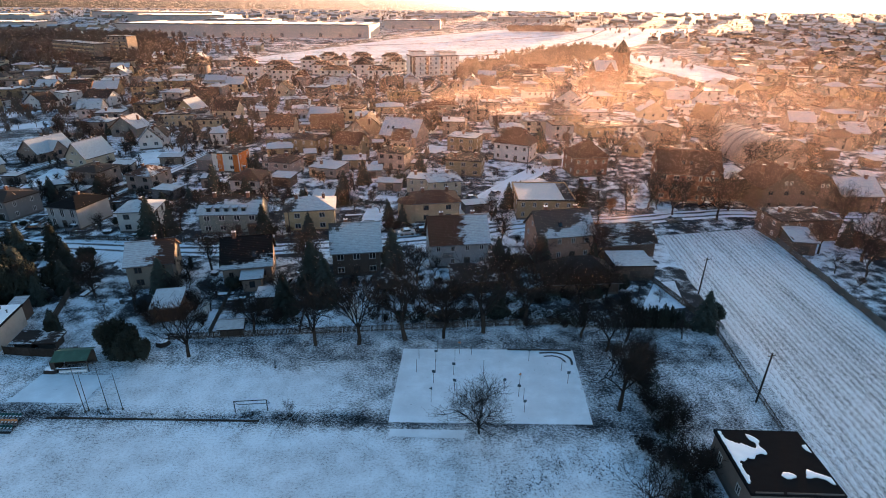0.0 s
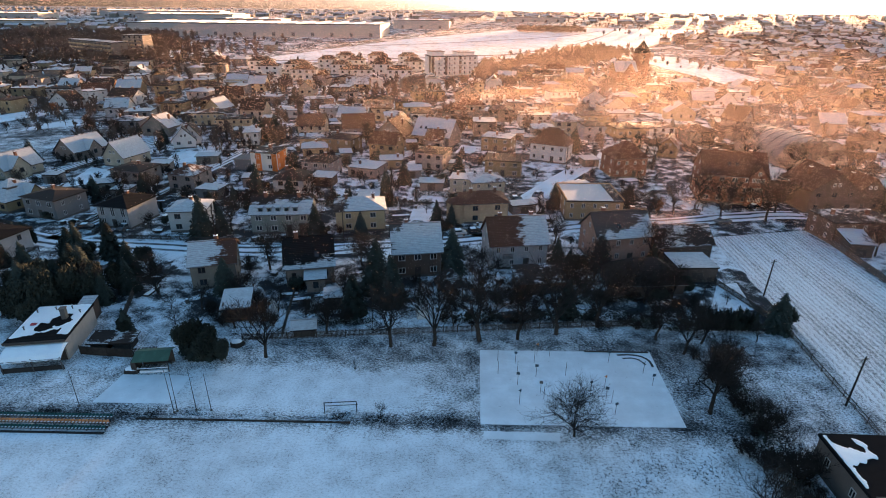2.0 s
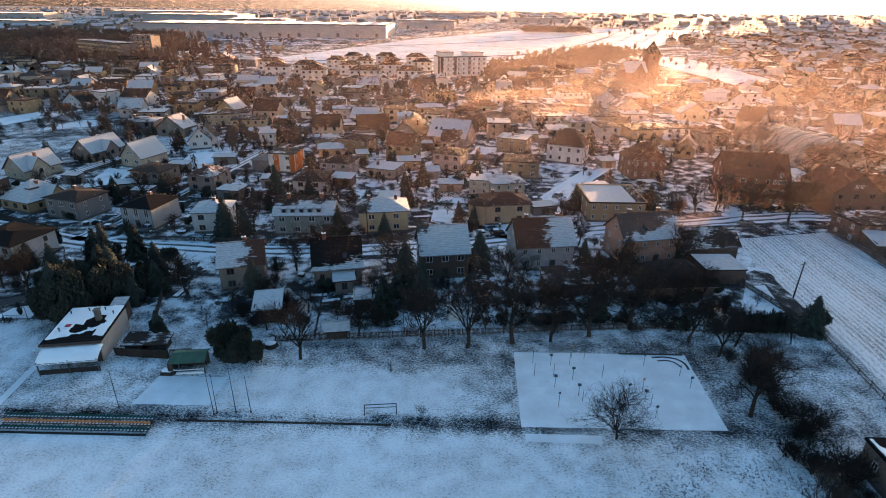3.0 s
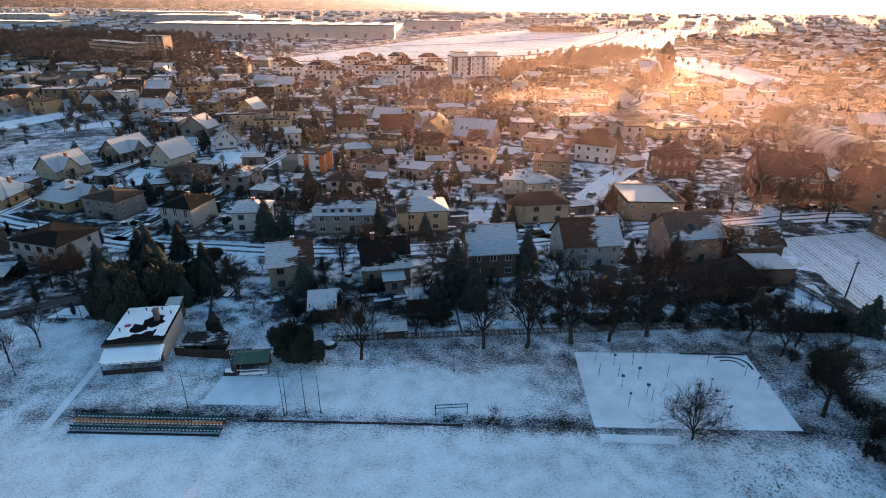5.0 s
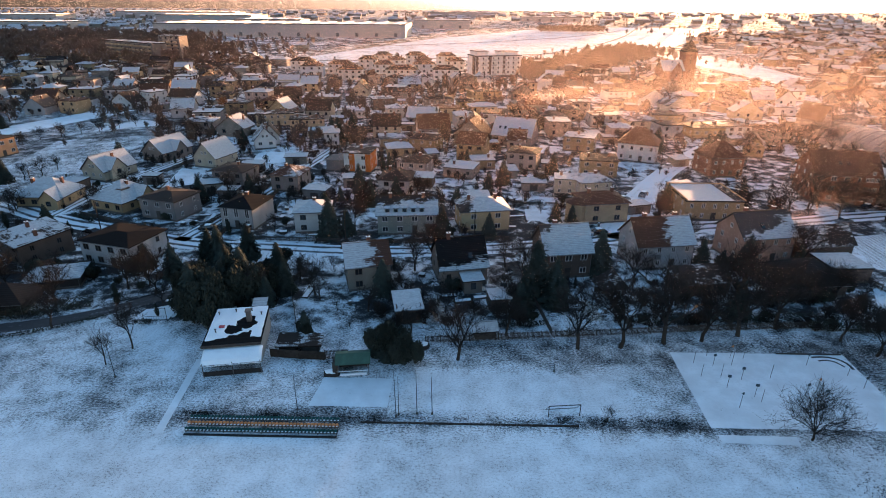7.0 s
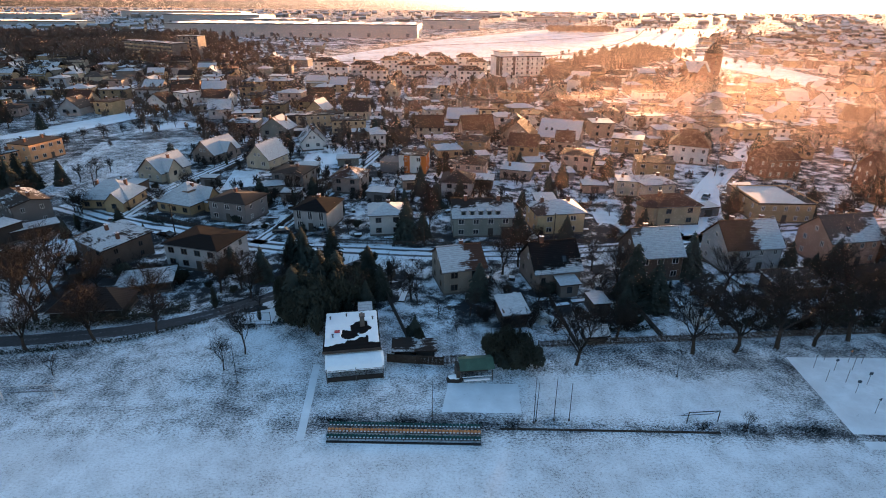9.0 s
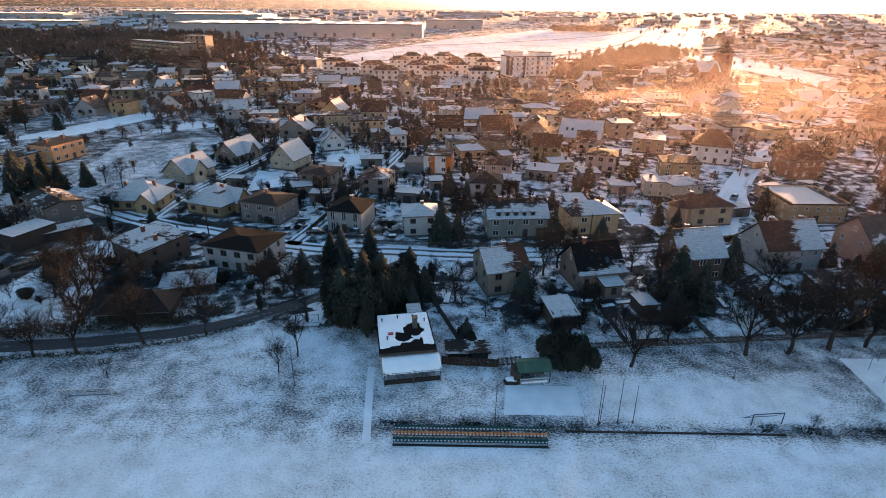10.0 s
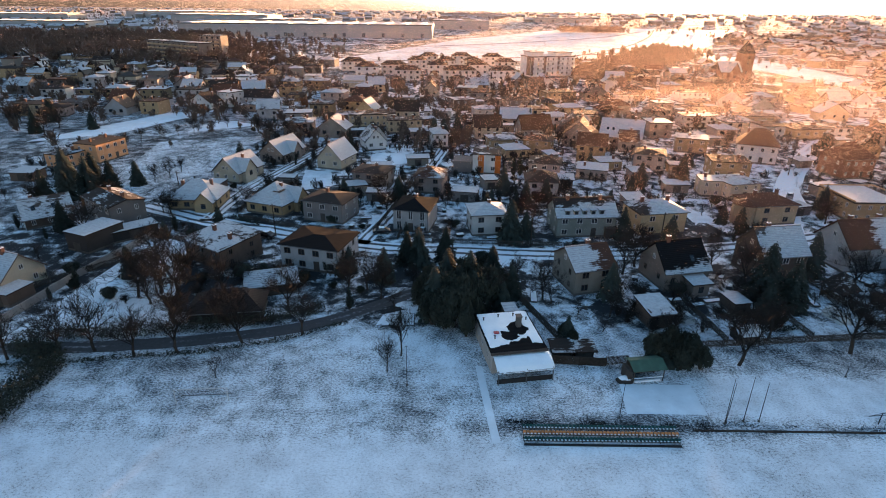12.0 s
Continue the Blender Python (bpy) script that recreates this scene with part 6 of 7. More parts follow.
def weeds(spots, label):
    """Dead stalks and tufts that stand out of the snow, as one mesh."""
    r = random.Random(41)
    vs_, fs_ = [], []
    for x0, y0, x1, y1, spread, n in spots:
        for _ in range(n):
            t = r.random()
            x, y = x0 + (x1 - x0) * t + r.gauss(0, spread), y0 + (y1 - y0) * t + r.gauss(0, spread * 0.6)
            z, h = height(x, y), r.uniform(0.05, 0.22)
            if noise.noise((x * 0.25, y * 0.25, 2.0)) < r.uniform(-0.3, 0.25):
                continue
            for _ in range(4):
                a, k0 = r.uniform(0, 6.28), len(vs_)
                dx, dy = math.cos(a) * 0.035, math.sin(a) * 0.035
                vs_ += [(x - dx, y - dy, z - 0.05), (x + dx, y + dy, z - 0.05), (x + r.gauss(0, 0.12), y + r.gauss(0, 0.12), z + h)]
                fs_.append((k0, k0 + 1, k0 + 2))
    tagged(link("dry_weeds", raw_mesh("dry_weeds", vs_, fs_, M["twig"]), None), label, "grass", kind="stuff")


weeds(((-73, 57.2, -50, 57.0, 0.45, 1300), (-51, 56.4, -47, 56.8, 0.5, 260), (-49, 57.3, -17, 56.5, 0.35, 700), (-24, 57.3, -8, 56.9, 0.7, 1300), (-45, 57.8, -40, 58.2, 0.5, 60), (-6, 75.2, 24, 75.6, 1.2, 700), (23.6, 56, 24.4, 74, 0.8, 500),
       (-40, 73.4, -8, 74.8, 0.8, 700), (-8, 55.6, 24, 55.7, 0.3, 260), (-62, 69.2, -53, 69.0, 0.7, 200), (36, 50, 45, 78, 3.0, 1500), (8, 45, 24, 52, 4.0, 1500), (-140, 67, -95, 78, 1.2, 700)), "dead stalks and grass tufts above the snow")

# entrance from the lane: snowy apron, low brush and a tall pipe gate
sheet("entrance_snow", ((-92.5, 80.0), (-86.2, 80.4), (-86.4, 86.0), (-91.6, 83.6)), M["court"], "smooth snow at the entrance from the lane", "pavement", 0.09, 1.5)
hedge(((-92.0, 78.9), (-88.6, 79.2)), 0.8, 0.8, "low dark brush beside the entrance", 22)
gate = thing("pipe_gate", pose(-88.2, 79.4, 0, 0, 0, 6), "tall thin steel pipe gate at the snowy entrance", "gate")
for x in (-1.6, 2.2):
    part("gate_post", rods(((x, 0, -0.2), (x, 0, 2.7), 0.05, 0.05, 8)), M["dark_steel"], gate)
part("top_rail", rods(((-1.6, 0, 2.6), (2.2, 0, 2.6), 0.04, 0.04, 6)), M["dark_steel"], gate)
part("gate_leaf", rods(((-1.5, 0, 0.35), (2.1, 0, 0.35), 0.03, 0.03, 6), ((-1.5, 0, 1.1), (2.1, 0, 1.1), 0.03, 0.03, 6), *[((-1.5 + 0.4 * k, 0, 0.35), (-1.5 + 0.4 * k, 0, 1.1), 0.015, 0.015, 4) for k in range(10)]), M["dark_steel"], gate)
sheet("orchard_snow", ((37.2, 85.2), (46.2, 87.2), (48.0, 97.8), (43.8, 97.0)), ground_snow("orchard_thin_snow", fixed=0.25, grain=1.6), "small snowy garden beside the field", "garden", 0.1, 2.0)

# dark-roofed house at the field's near corner
near = house(39.2, 46.2, -1, 9.3, 8.9, 4.0, "flat", 0.35, "taupe", "black", 0.0, chimneys=0, label="low brown house with a wet dark flat roof and snow remnants")


def near_snow(x, y):
    w = 0.5 * noise.noise((x * 0.8, y * 0.8, 11.0)) + 0.25 * noise.noise((x * 2.2, y * 2.2, 15.0))
    left = -4.6 < x < -4.1 + 0.9 * w and y > -3.5
    wedge = y > 1.2 + 0.4 * x + 1.5 * w and x < 0.8 and y < 3.0 + w - 0.5 * (x + 4)
    bits = noise.noise((x * 0.55, y * 0.7, 21.0)) > 0.34 and x > -1.5
    return left or wedge or bits


snow_blanket(near, -4.6, 4.6, -4.4, 4.4, lambda x, y: 4.36, near_snow)
for xx in (-3.0, 0.2, 3.1):
    part("roof_parapet", boxes((xx - 1.4, -4.62, 4.3, xx + 1.4, -4.5, 4.5)), M["plinth"], near)


# garden clutter
def woodpile(x, y, turn, n=5):
    ob = thing("woodpile", pose(x, y, height(x, y), 0, 0, turn), "stacked firewood under a cap of snow", "woodpile", "woodpiles")
    log = mesh_of("log", rods(((0, -0.45, 0), (0, 0.45, 0), 0.13, 0.12, 7)))
    for r in range(3):
        for k in range(n):
            link("log", log, M["bark"], ob, m=pose(0.27 * k - 0.13 * n + 0.13 * (r % 2), 0, 0.13 + 0.23 * r))
    part("snow_cap", boxes((-0.14 * n, -0.5, 0.70, 0.14 * n, 0.5, 0.82)), M["snow"], ob)


def garden_table(x, y, turn):
    ob = thing("garden_table", pose(x, y, height(x, y), 0, 0, turn), "wooden garden table with snow on its top", "table", "garden tables")
    part("tabletop", boxes((-0.9, -0.4, 0.70, 0.9, 0.4, 0.75)), M["wood"], ob)
    part("snow_cap", boxes((-0.88, -0.38, 0.75, 0.88, 0.38, 0.83)), M["snow"], ob)
    for sx in (-0.8, 0.8):
        for sy in (-0.32, 0.32):
            part("leg", boxes((sx - 0.04, sy - 0.04, 0, sx + 0.04, sy + 0.04, 0.70)), M["wood"], ob)
    for sy in (-0.85, 0.85):
        part("bench", boxes((-0.9, sy - 0.15, 0.40, 0.9, sy + 0.15, 0.45), (-0.8, sy - 0.1, 0, -0.7, sy + 0.1, 0.4), (0.7, sy - 0.1, 0, 0.8, sy + 0.1, 0.4)), M["wood"], ob)


def polytunnel(x, y, turn, w=2.2, L=4.0):
    ob = thing("polytunnel", pose(x, y, height(x, y), 0, 0, turn), "small arched garden polytunnel dusted with snow", "greenhouse")
    bm = bmesh.new()
    rr = [[bm.verts.new((w / 2 * math.cos(math.pi * k / 10), -L / 2 + L * j, 1.7 * math.sin(math.pi * k / 10))) for k in range(11)] for j in (0, 1)]
    for k in range(10):
        bm.faces.new((rr[0][k], rr[0][k + 1], rr[1][k + 1], rr[1][k]))
    bm.faces.new(rr[0])
    bm.faces.new(rr[1][::-1])
    part("cover", bm, M["membrane_pale"], ob)
    for j in range(4):
        bm = bmesh.new()
        for k in range(10):
            a, b = math.pi * k / 10, math.pi * (k + 1) / 10
            y_ = -L / 2 + L * j / 3
            rod(bm, (w / 2 * 1.01 * math.cos(a), y_, 1.72 * math.sin(a)), (w / 2 * 1.01 * math.cos(b), y_, 1.72 * math.sin(b)), 0.025, n=4)
        part("hoop", bm, M["steel"], ob)


def barrel(x, y):
    ob = thing("rain_barrel", pose(x, y, height(x, y)), "dark rain barrel with a snowy lid", "barrel", "rain barrels")
    part("body", rods(((0, 0, 0), (0, 0, 0.45), 0.27, 0.31, 12), ((0, 0, 0.45), (0, 0, 0.9), 0.31, 0.27, 12)), M["plinth"], ob)
    part("lid", rods(((0, 0, 0.9), (0, 0, 0.97), 0.28, 0.22, 12)), M["snow"], ob)


def raised_bed(x, y, turn, L=3.0):
    ob = thing("raised_bed", pose(x, y, height(x, y), 0, 0, turn), "timber framed garden bed filled with snow", "garden bed", "garden beds")
    part("timber", lattice((-L / 2, -L / 2 + 0.06, L / 2 - 0.06, L / 2), (-0.6, -0.54, 0.54, 0.6), 0.0, 0.3, lambda i, j: i != 1 or j != 1), M["wood"], ob, m=pose(0, 0, 0.3, -90, 0, 0))
    part("bed_snow", boxes((-L / 2 + 0.07, -0.53, 0.02, L / 2 - 0.07, 0.53, 0.24)), M["snow"], ob)


M["membrane_pale"] = plain("polythene", (0.5, 0.52, 0.52), 0.4, amount=0.15)
cl = random.Random(19)
polytunnel(-40.2, 83.5, 15), polytunnel(-44.0, 88.5, 12, 2.0, 3.0), polytunnel(-13.5, 84, 8)
done = 0
while done < 80:
    x, y = cl.uniform(-160, 44), cl.uniform(81, 165)
    if any(math.hypot(x - a, y - b) < r + 1.0 for a, b, r in HOUSES) or min((Vector((x, y)) - Vector(p)).length for p in STREET) < 8 or abs(y - 111) < 5 or (x < -84 and y < 98):
        continue
    cl.choice((lambda: woodpile(x, y, cl.uniform(0, 180), cl.randint(4, 6)), lambda: garden_table(x, y, cl.uniform(0, 180)), lambda: barrel(x, y), lambda: raised_bed(x, y, cl.gauss(8, 4), cl.uniform(2.5, 4.5)), lambda: raised_bed(x, y, cl.gauss(98, 4), cl.uniform(2.5, 4.5))))()
    done += 1


# ---------------------------------------------------------------- cars
def car(x, y, turn, colour, label, z=None):
    ob = thing("car", pose(x, y, (height(x, y) if z is None else z) + 0.1, 0, 0, turn), label, "car", "parked cars")
    prof = ((-2.1, 0.35), (-2.05, 0.8), (-1.3, 0.92), (-0.7, 1.42), (0.75, 1.45), (1.5, 0.98), (2.05, 0.85), (2.1, 0.35))
    bm = bmesh.new()
    sides = []
    for s in (-1, 1):
        sides.append([bm.verts.new((px_, s * (0.84 if pz < 1.2 else 0.66), pz)) for px_, pz in prof])
    for k in range(len(prof)):
        j = (k + 1) % len(prof)
        bm.faces.new((sides[0][k], sides[0][j], sides[1][j], sides[1][k]))
    bm.faces.new(sides[0][::-1])
    bm.faces.new(sides[1])
    bmesh.ops.recalc_face_normals(bm, faces=bm.faces)
    bmesh.ops.bevel(bm, geom=bm.edges[:], offset=0.05, segments=1, affect="EDGES")
    part("body", bm, colour, ob)
    for s in (-1, 1):
        bm = bmesh.new()
        v = [bm.verts.new((px_, s * py_, pz)) for px_, py_, pz in ((-1.15, 0.835, 0.98), (-0.65, 0.70, 1.36), (0.70, 0.70, 1.38), (1.25, 0.835, 1.0))]
        bm.faces.new(v if s < 0 else v[::-1])
        part("side_glass", bm, M["glass"], ob)
    bm = bmesh.new()
    bm.faces.new([bm.verts.new(p) for p in ((-1.28, -0.68, 0.97), (-1.28, 0.68, 0.97), (-0.76, 0.58, 1.42), (-0.76, -0.58, 1.42))][::-1])
    part("windscreen", bm, M["glass"], ob)
    part("roof_snow", boxes((-0.6, -0.6, 1.43, 0.7, 0.6, 1.52)), M["snow"], ob)
    for wx in (-1.3, 1.3):
        for s in (-1, 1):
            wh = part("wheel", rods(((wx, s * 0.72, 0.25), (wx, s * 0.88, 0.25), 0.33, 0.33, 12)), M["plinth"], ob)
            part("rim", rods(((wx, s * 0.88, 0.25), (wx, s * 0.89, 0.25), 0.2, 0.2, 10)), M["steel"], wh)


paints = [plain("car_paint_" + k, c, 0.25, 0.3, amount=0.08, bump=0) for k, c in (("white", (0.6, 0.6, 0.6)), ("black", (0.02, 0.02, 0.022)), ("grey", (0.15, 0.15, 0.16)), ("red", (0.25, 0.03, 0.03)))]
for x, y, t, k in ((-7, 120.5, 12, 0), (-3.5, 121.5, 12, 1), (16, 150, 55, 2), (9, 146, 8, 2), (33, 179, 50, 0), (60, 131, 10, 2), (-96, 120.5, 8, 1), (-86.5, 121, 70, 2), (-122, 117.3, -20, 1), (36, 138, 8, 2), (-28, 93.5, 80, 0), (73, 142, 30, 1)):
    car(x, y, t, paints[k], ("white", "black", "grey", "red")[k] + " parked car with snow on its roof")


# ---------------------------------------------------------------- far buildings
def terrace(x, y, w, turn):
    return house(x, y, turn, w * 0.78, 9.5, 6.4, "hip", 2.6, "white", "dark", 0.10, rich=False, group="houses of the new estate", label="white terraced house with a dark hipped roof and balconies", win="wide", chimneys=2)


for x, y, w in ((-107, 379, 21), (-73, 381, 27), (-44, 382, 21), (-119, 408, 22), (-88, 409, 18), (-60, 412, 20), (-104, 440, 18), (-82, 438, 17), (-62, 440, 16), (-38, 432, 18), (-96, 470, 18), (-70, 472, 20), (-45, 468, 20), (-136, 395, 20), (-150, 425, 22)):
    terrace(x, y, w, 4)
blk = house(-10, 412, 18, 34, 17, 12.4, "flat", 0.7, "chalk", "dark", 0.7, rich=False, label="white and brown four storey apartment block with balconies", win="small", chimneys=2, floors=4, cols=9, name="apartment_block")
part("upper_floor", boxes((-16, -6.5, 13.1, -7, 6.5, 15.6), (3, -6.5, 13.1, 15, 6.5, 15.0)), M["chalk"], blk, "set-back white top floor")
part("upper_roof", boxes((-16.4, -7, 15.6, -6.6, 7, 16.0), (2.6, -7, 15.0, 15.4, 7, 15.4)), roof_mat("brown", 0.6), blk)
for x in (-16.0, -6.2, 4.2):
    part("panel", boxes((x - 0.9, -8.58, 0.4, x + 0.9, -8.48, 13.0)), M["umber"], blk, "brown facade panel")
part("panel", boxes((-17.08, -8.0, 0.4, -16.98, -2.0, 13.0)), M["umber"], blk, "brown facade panel")
for f in range(4):
    for k in range(4):
        x = -12.5 + 7.6 * k
        b = part("balcony", boxes((x, -9.7, 0.3 + 3.1 * f, x + 3.2, -8.5, 0.45 + 3.1 * f)), M["concrete"], blk)
        part("railing", boxes((x, -9.75, 0.45 + 3.1 * f, x + 3.2, -9.66, 1.4 + 3.1 * f)), M["white"], b)

M["sheet"] = plain("warehouse_cladding", (0.30, 0.295, 0.29), 0.6, big=0.03, fine=0.4, amount=0.12)


def warehouse(x, y, w, d, h, turn=0.0):
    ob = thing("warehouse", pose(x, y, height(x, y), 0, 0, turn), "long pale warehouse with a snow covered flat roof", "warehouse")
    part("wall", boxes((-w / 2, -d / 2, -2, w / 2, d / 2, h)), M["sheet"], ob)
    rf = part("roof", boxes((-w / 2 - 0.5, -d / 2 - 0.5, h, w / 2 + 0.5, d / 2 + 0.5, h + 1.0)), roof_mat("slate", 1.0), ob)
    n = int(w / 24)
    for k in range(n):
        xx = -w / 2 + w * (k + 0.5) / n
        part("skylight", boxes((xx - 4, -d / 2 + 6, h + 1.0, xx + 4, d / 2 - 6, h + 1.6)), M["snow"], rf)
        part("gate", boxes((xx - 2, -d / 2 - 0.2, 0, xx + 2, -d / 2 + 0.1, 4.5)), M["steel"], ob)


warehouse(-262, 800, 322, 110, 14), warehouse(-480, 1080, 170, 90, 14), warehouse(-350, 1010, 110, 60, 10), warehouse(-60, 980, 90, 60, 12), warehouse(-700, 900, 160, 50, 9), warehouse(-640, 1300, 260, 60, 12), warehouse(-900, 1150, 200, 60, 10)
warehouse(160, 1250, 120, 40, 8), warehouse(-20, 1500, 160, 50, 10)


def panel_block(x, y, w, d, h, turn):
    ob = house(x, y, turn, w, d, h, "flat", 0.6, "taupe", "dark", 0.5, rich=False, name="panel_block", label="grey prefabricated apartment block of many storeys", win="wide", chimneys=0, floors=max(1, round(h / 3)), cols=max(4, int(w / 7)))
    return ob


for blk_ in (panel_block(-297, 468, 74, 12, 15, -35), panel_block(-281, 500, 19, 13, 17.5, -6)):
    long_ = blk_.matrix_world.translation.x < -290
    for f in range(5):
        for k in range(12 if long_ else 3):
            x = (-34 + 6.0 * k) if long_ else (-8 + 6.0 * k)
            part("balcony", boxes((x, -7.6 if long_ else -7.9, 0.8 + 2.9 * f, x + 3.4, -6.0 if long_ else -6.5, 1.9 + 2.9 * f)), M["beige"], blk_)

# church
chx, chy = 117.0, 388.0
ch = thing("church", pose(chx, chy, height(chx, chy), 0, 0, 8), "brick village church with a pointed tower", "church")
HOUSES.append((chx, chy, 24))
part("tower", boxes((-4, -4, -1, 4, 4, 18)), M["brick"], ch)
bm = bmesh.new()
b4 = [bm.verts.new((sx * 4.4, sy * 4.4, 18)) for sx, sy in ((-1, -1), (1, -1), (1, 1), (-1, 1))]
ap = bm.verts.new((0, 0, 26))
for k in range(4):
    bm.faces.new((b4[k], b4[(k + 1) % 4], ap))
bm.faces.new(b4[::-1])
part("spire", bm, roof_mat("dark", 0.1), ch)
part("cross", boxes((-0.08, -0.08, 25.5, 0.08, 0.08, 28), (-0.5, -0.08, 27, 0.5, 0.08, 27.2)), M["steel"], ch)
bm = boxes((-19, -6.0, -1, -4, 6.0, 7))
part("nave", bm, M["brick"], ch)
bm = bmesh.new()
slab(bm, ((-19.5, -6.6, 6.6), (-4, -6.6, 6.6), (-4, 0, 13), (-19.5, 0, 13)), 0.3)
slab(bm, ((-4, 6.6, 6.6), (-19.5, 6.6, 6.6), (-19.5, 0, 13), (-4, 0, 13)), 0.3)
part("nave_roof", bm, roof_mat("slate", 0.7), ch)
bm = bmesh.new()
tri = [[bm.verts.new(p) for p in ((-14.5, y, 6.9), (-7.5, y, 6.9), (-11, y, 12.4))] for y in (-9.0, 0.0)]
bm.faces.new(tri[0])
bm.faces.new(tri[1][::-1])
for k in range(3):
    bm.faces.new((tri[0][k], tri[1][k], tri[1][(k + 1) % 3], tri[0][(k + 1) % 3]))
box(bm, -14.5, -9.0, -1, -7.5, -5.9, 6.9)
bmesh.ops.recalc_face_normals(bm, faces=bm.faces)
part("transept", bm, M["brick"], ch)
bm = bmesh.new()
slab(bm, ((-15.0, 0, 6.5), (-15.0, -9.4, 6.5), (-11, -9.4, 12.7), (-11, 0, 12.7)), 0.25)
slab(bm, ((-7.0, -9.4, 6.5), (-7.0, 0, 6.5), (-11, 0, 12.7), (-11, -9.4, 12.7)), 0.25)
part("transept_roof", bm, roof_mat("slate", 0.7), ch)
for k in range(3):
    add_window(ch, "tall", (-17.2, -11, -5.6)[k], (-6.0, -9.0, -6.0)[k], 4.0, 0, False)
for z in (6, 12, 15.5):
    add_window(ch, "tall", 0, -4, z, 0, False)

# barrel vaulted hall
hx, hy = 112.0, 196.0
hall = thing("arched_hall", pose(hx, hy, height(hx, hy), 0, 0, 12), "arched grey sports hall with ribbed roof", "hall")
HOUSES.append((hx, hy, 15))
M["membrane"] = plain("grey_membrane", (0.20, 0.185, 0.175), 0.55, big=0.2, amount=0.15)
bm = bmesh.new()
rings = []
for j in range(9):
    yy = -15 + 30 * j / 8
    rings.append([bm.verts.new((11 * math.cos(math.pi * k / 16), yy, 9.5 * math.sin(math.pi * k / 16) - 0.3)) for k in range(17)])
for j in range(8):
    for k in range(16):
        bm.faces.new((rings[j][k], rings[j][k + 1], rings[j + 1][k + 1], rings[j + 1][k]))
bm.faces.new(rings[0])
bm.faces.new(rings[-1][::-1])
bmesh.ops.recalc_face_normals(bm, faces=bm.faces)
part("vault", bm, M["membrane"], hall)
for j in range(9):
    bm = bmesh.new()
    yy = -15 + 30 * j / 8
    for k in range(16):
        a, b = math.pi * k / 16, math.pi * (k + 1) / 16
        rod(bm, (11.05 * math.cos(a), yy, 9.55 * math.sin(a) - 0.3), (11.05 * math.cos(b), yy, 9.55 * math.sin(b) - 0.3), 0.14, n=4)
    part("rib", bm, M["plinth"], hall)

# the rest of the village, plot by plot
fr = random.Random(29)
KINDS = (("hip", 1.4, 5.2), ("flat", 0.4, 5.2), ("gx", 3.6, 4.2), ("gy", 4.2, 3.8), ("hip", 2.2, 4.6), ("flat", 0.3, 3.0))
TONES = ("pale", "rose", "beige", "cream", "white", "taupe", "mustard", "stone", "grey", "umber", "ochre")


def open_land(x, y):
    """Fields and meadows where nothing is built."""
    if -200 < x < -149 and 140 < y < 246 or (138 < x < 216 and 355 < y < 720):
        return True
    if -260 < x < -200 and 190 < y < 250:
        return True
    if -170 < x < 20 and 362 < y < 500:
        return True
    if 30 < x and 420 < y < 1000 and x < max(20 + 0.28 * (y - 330) + 60, 150 + 0.62 * (y - 560) if y > 540 else 0):
        return True
    return y > 480 and x < 240


count = 0
FAR = []
for row in range(30):
    y0 = 205 + row * 17.0 + (row * 0.5) ** 2 * 0.6
    for col in range(-26, 40):
        x, y = col * 18.5 + fr.uniform(-5, 5) + (row % 2) * 9, y0 + fr.uniform(-5, 5)
        if abs(x + 40) > 0.72 * y + 60 or open_land(x, y) or any(math.hypot(x - a, y - b) < r + 8 for a, b, r in HOUSES) or fr.random() < 0.16:
            continue
        roof, rise, h = fr.choice(KINDS)
        w, d, h = fr.uniform(8, 13), fr.uniform(8, 10.5), h * fr.uniform(0.9, 1.1)
        tone, rm, sn, turn = fr.choice(TONES), fr.choice(("dark", "dark", "slate", "brown")), fr.choice((0.05, 0.1, 0.3, 0.4, 0.6, 0.8, 0.95)), fr.gauss(4, 7)
        if y < 335 and count < 170:
            house(x, y, turn, w, d, h, roof, rise, tone, rm, sn, rich=False, group="houses of the village")
            count += 1
        else:
            FAR.append((x, y, turn, w, d, h, roof, rise, tone, rm, sn))
            HOUSES.append((x, y, max(w, d) / 2))


def joined_houses():
    """The houses past the nearest three hundred: real walls and roofs, joined by their material."""
    walls, roofs = defaultdict(bmesh.new), defaultdict(bmesh.new)
    for x, y, turn, w, d, h, roof, rise, tone, rm, sn in FAR:
        m = pose(x, y, height(x, y), 0, 0, turn)
        bm = walls[tone]
        k = len(bm.verts)
        box(bm, -w / 2, -d / 2, -1, w / 2, d / 2, h + (rise * 0.3 if roof in ("gx", "gy") else 0))
        bm.verts.ensure_lookup_table()
        for v in bm.verts[k:]:
            v.co = m @ v.co
        bm = roofs[rm, 2 * round(sn * 5)]
        k = len(bm.verts)
        roof_shape(bm, roof, w, d, h, rise, 0.4)
        box(bm, w * 0.2, -0.3, h, w * 0.2 + 0.7, 0.4, h + rise + 0.9)
        bm.verts.ensure_lookup_table()
        for v in bm.verts[k:]:
            v.co = m @ v.co
    for tone, bm in walls.items():
        tagged(link("far_walls", mesh_of("far_walls", bm), M[tone]), f"{WORDS[tone]} walls of far village houses", "houses", kind="stuff")
    for (rm, sn), bm in roofs.items():
        tagged(link("far_village_roofs", mesh_of("far_village_roofs", bm), roof_mat(rm, sn / 10)), "pitched and flat roofs of far village houses", "roofs", kind="stuff")


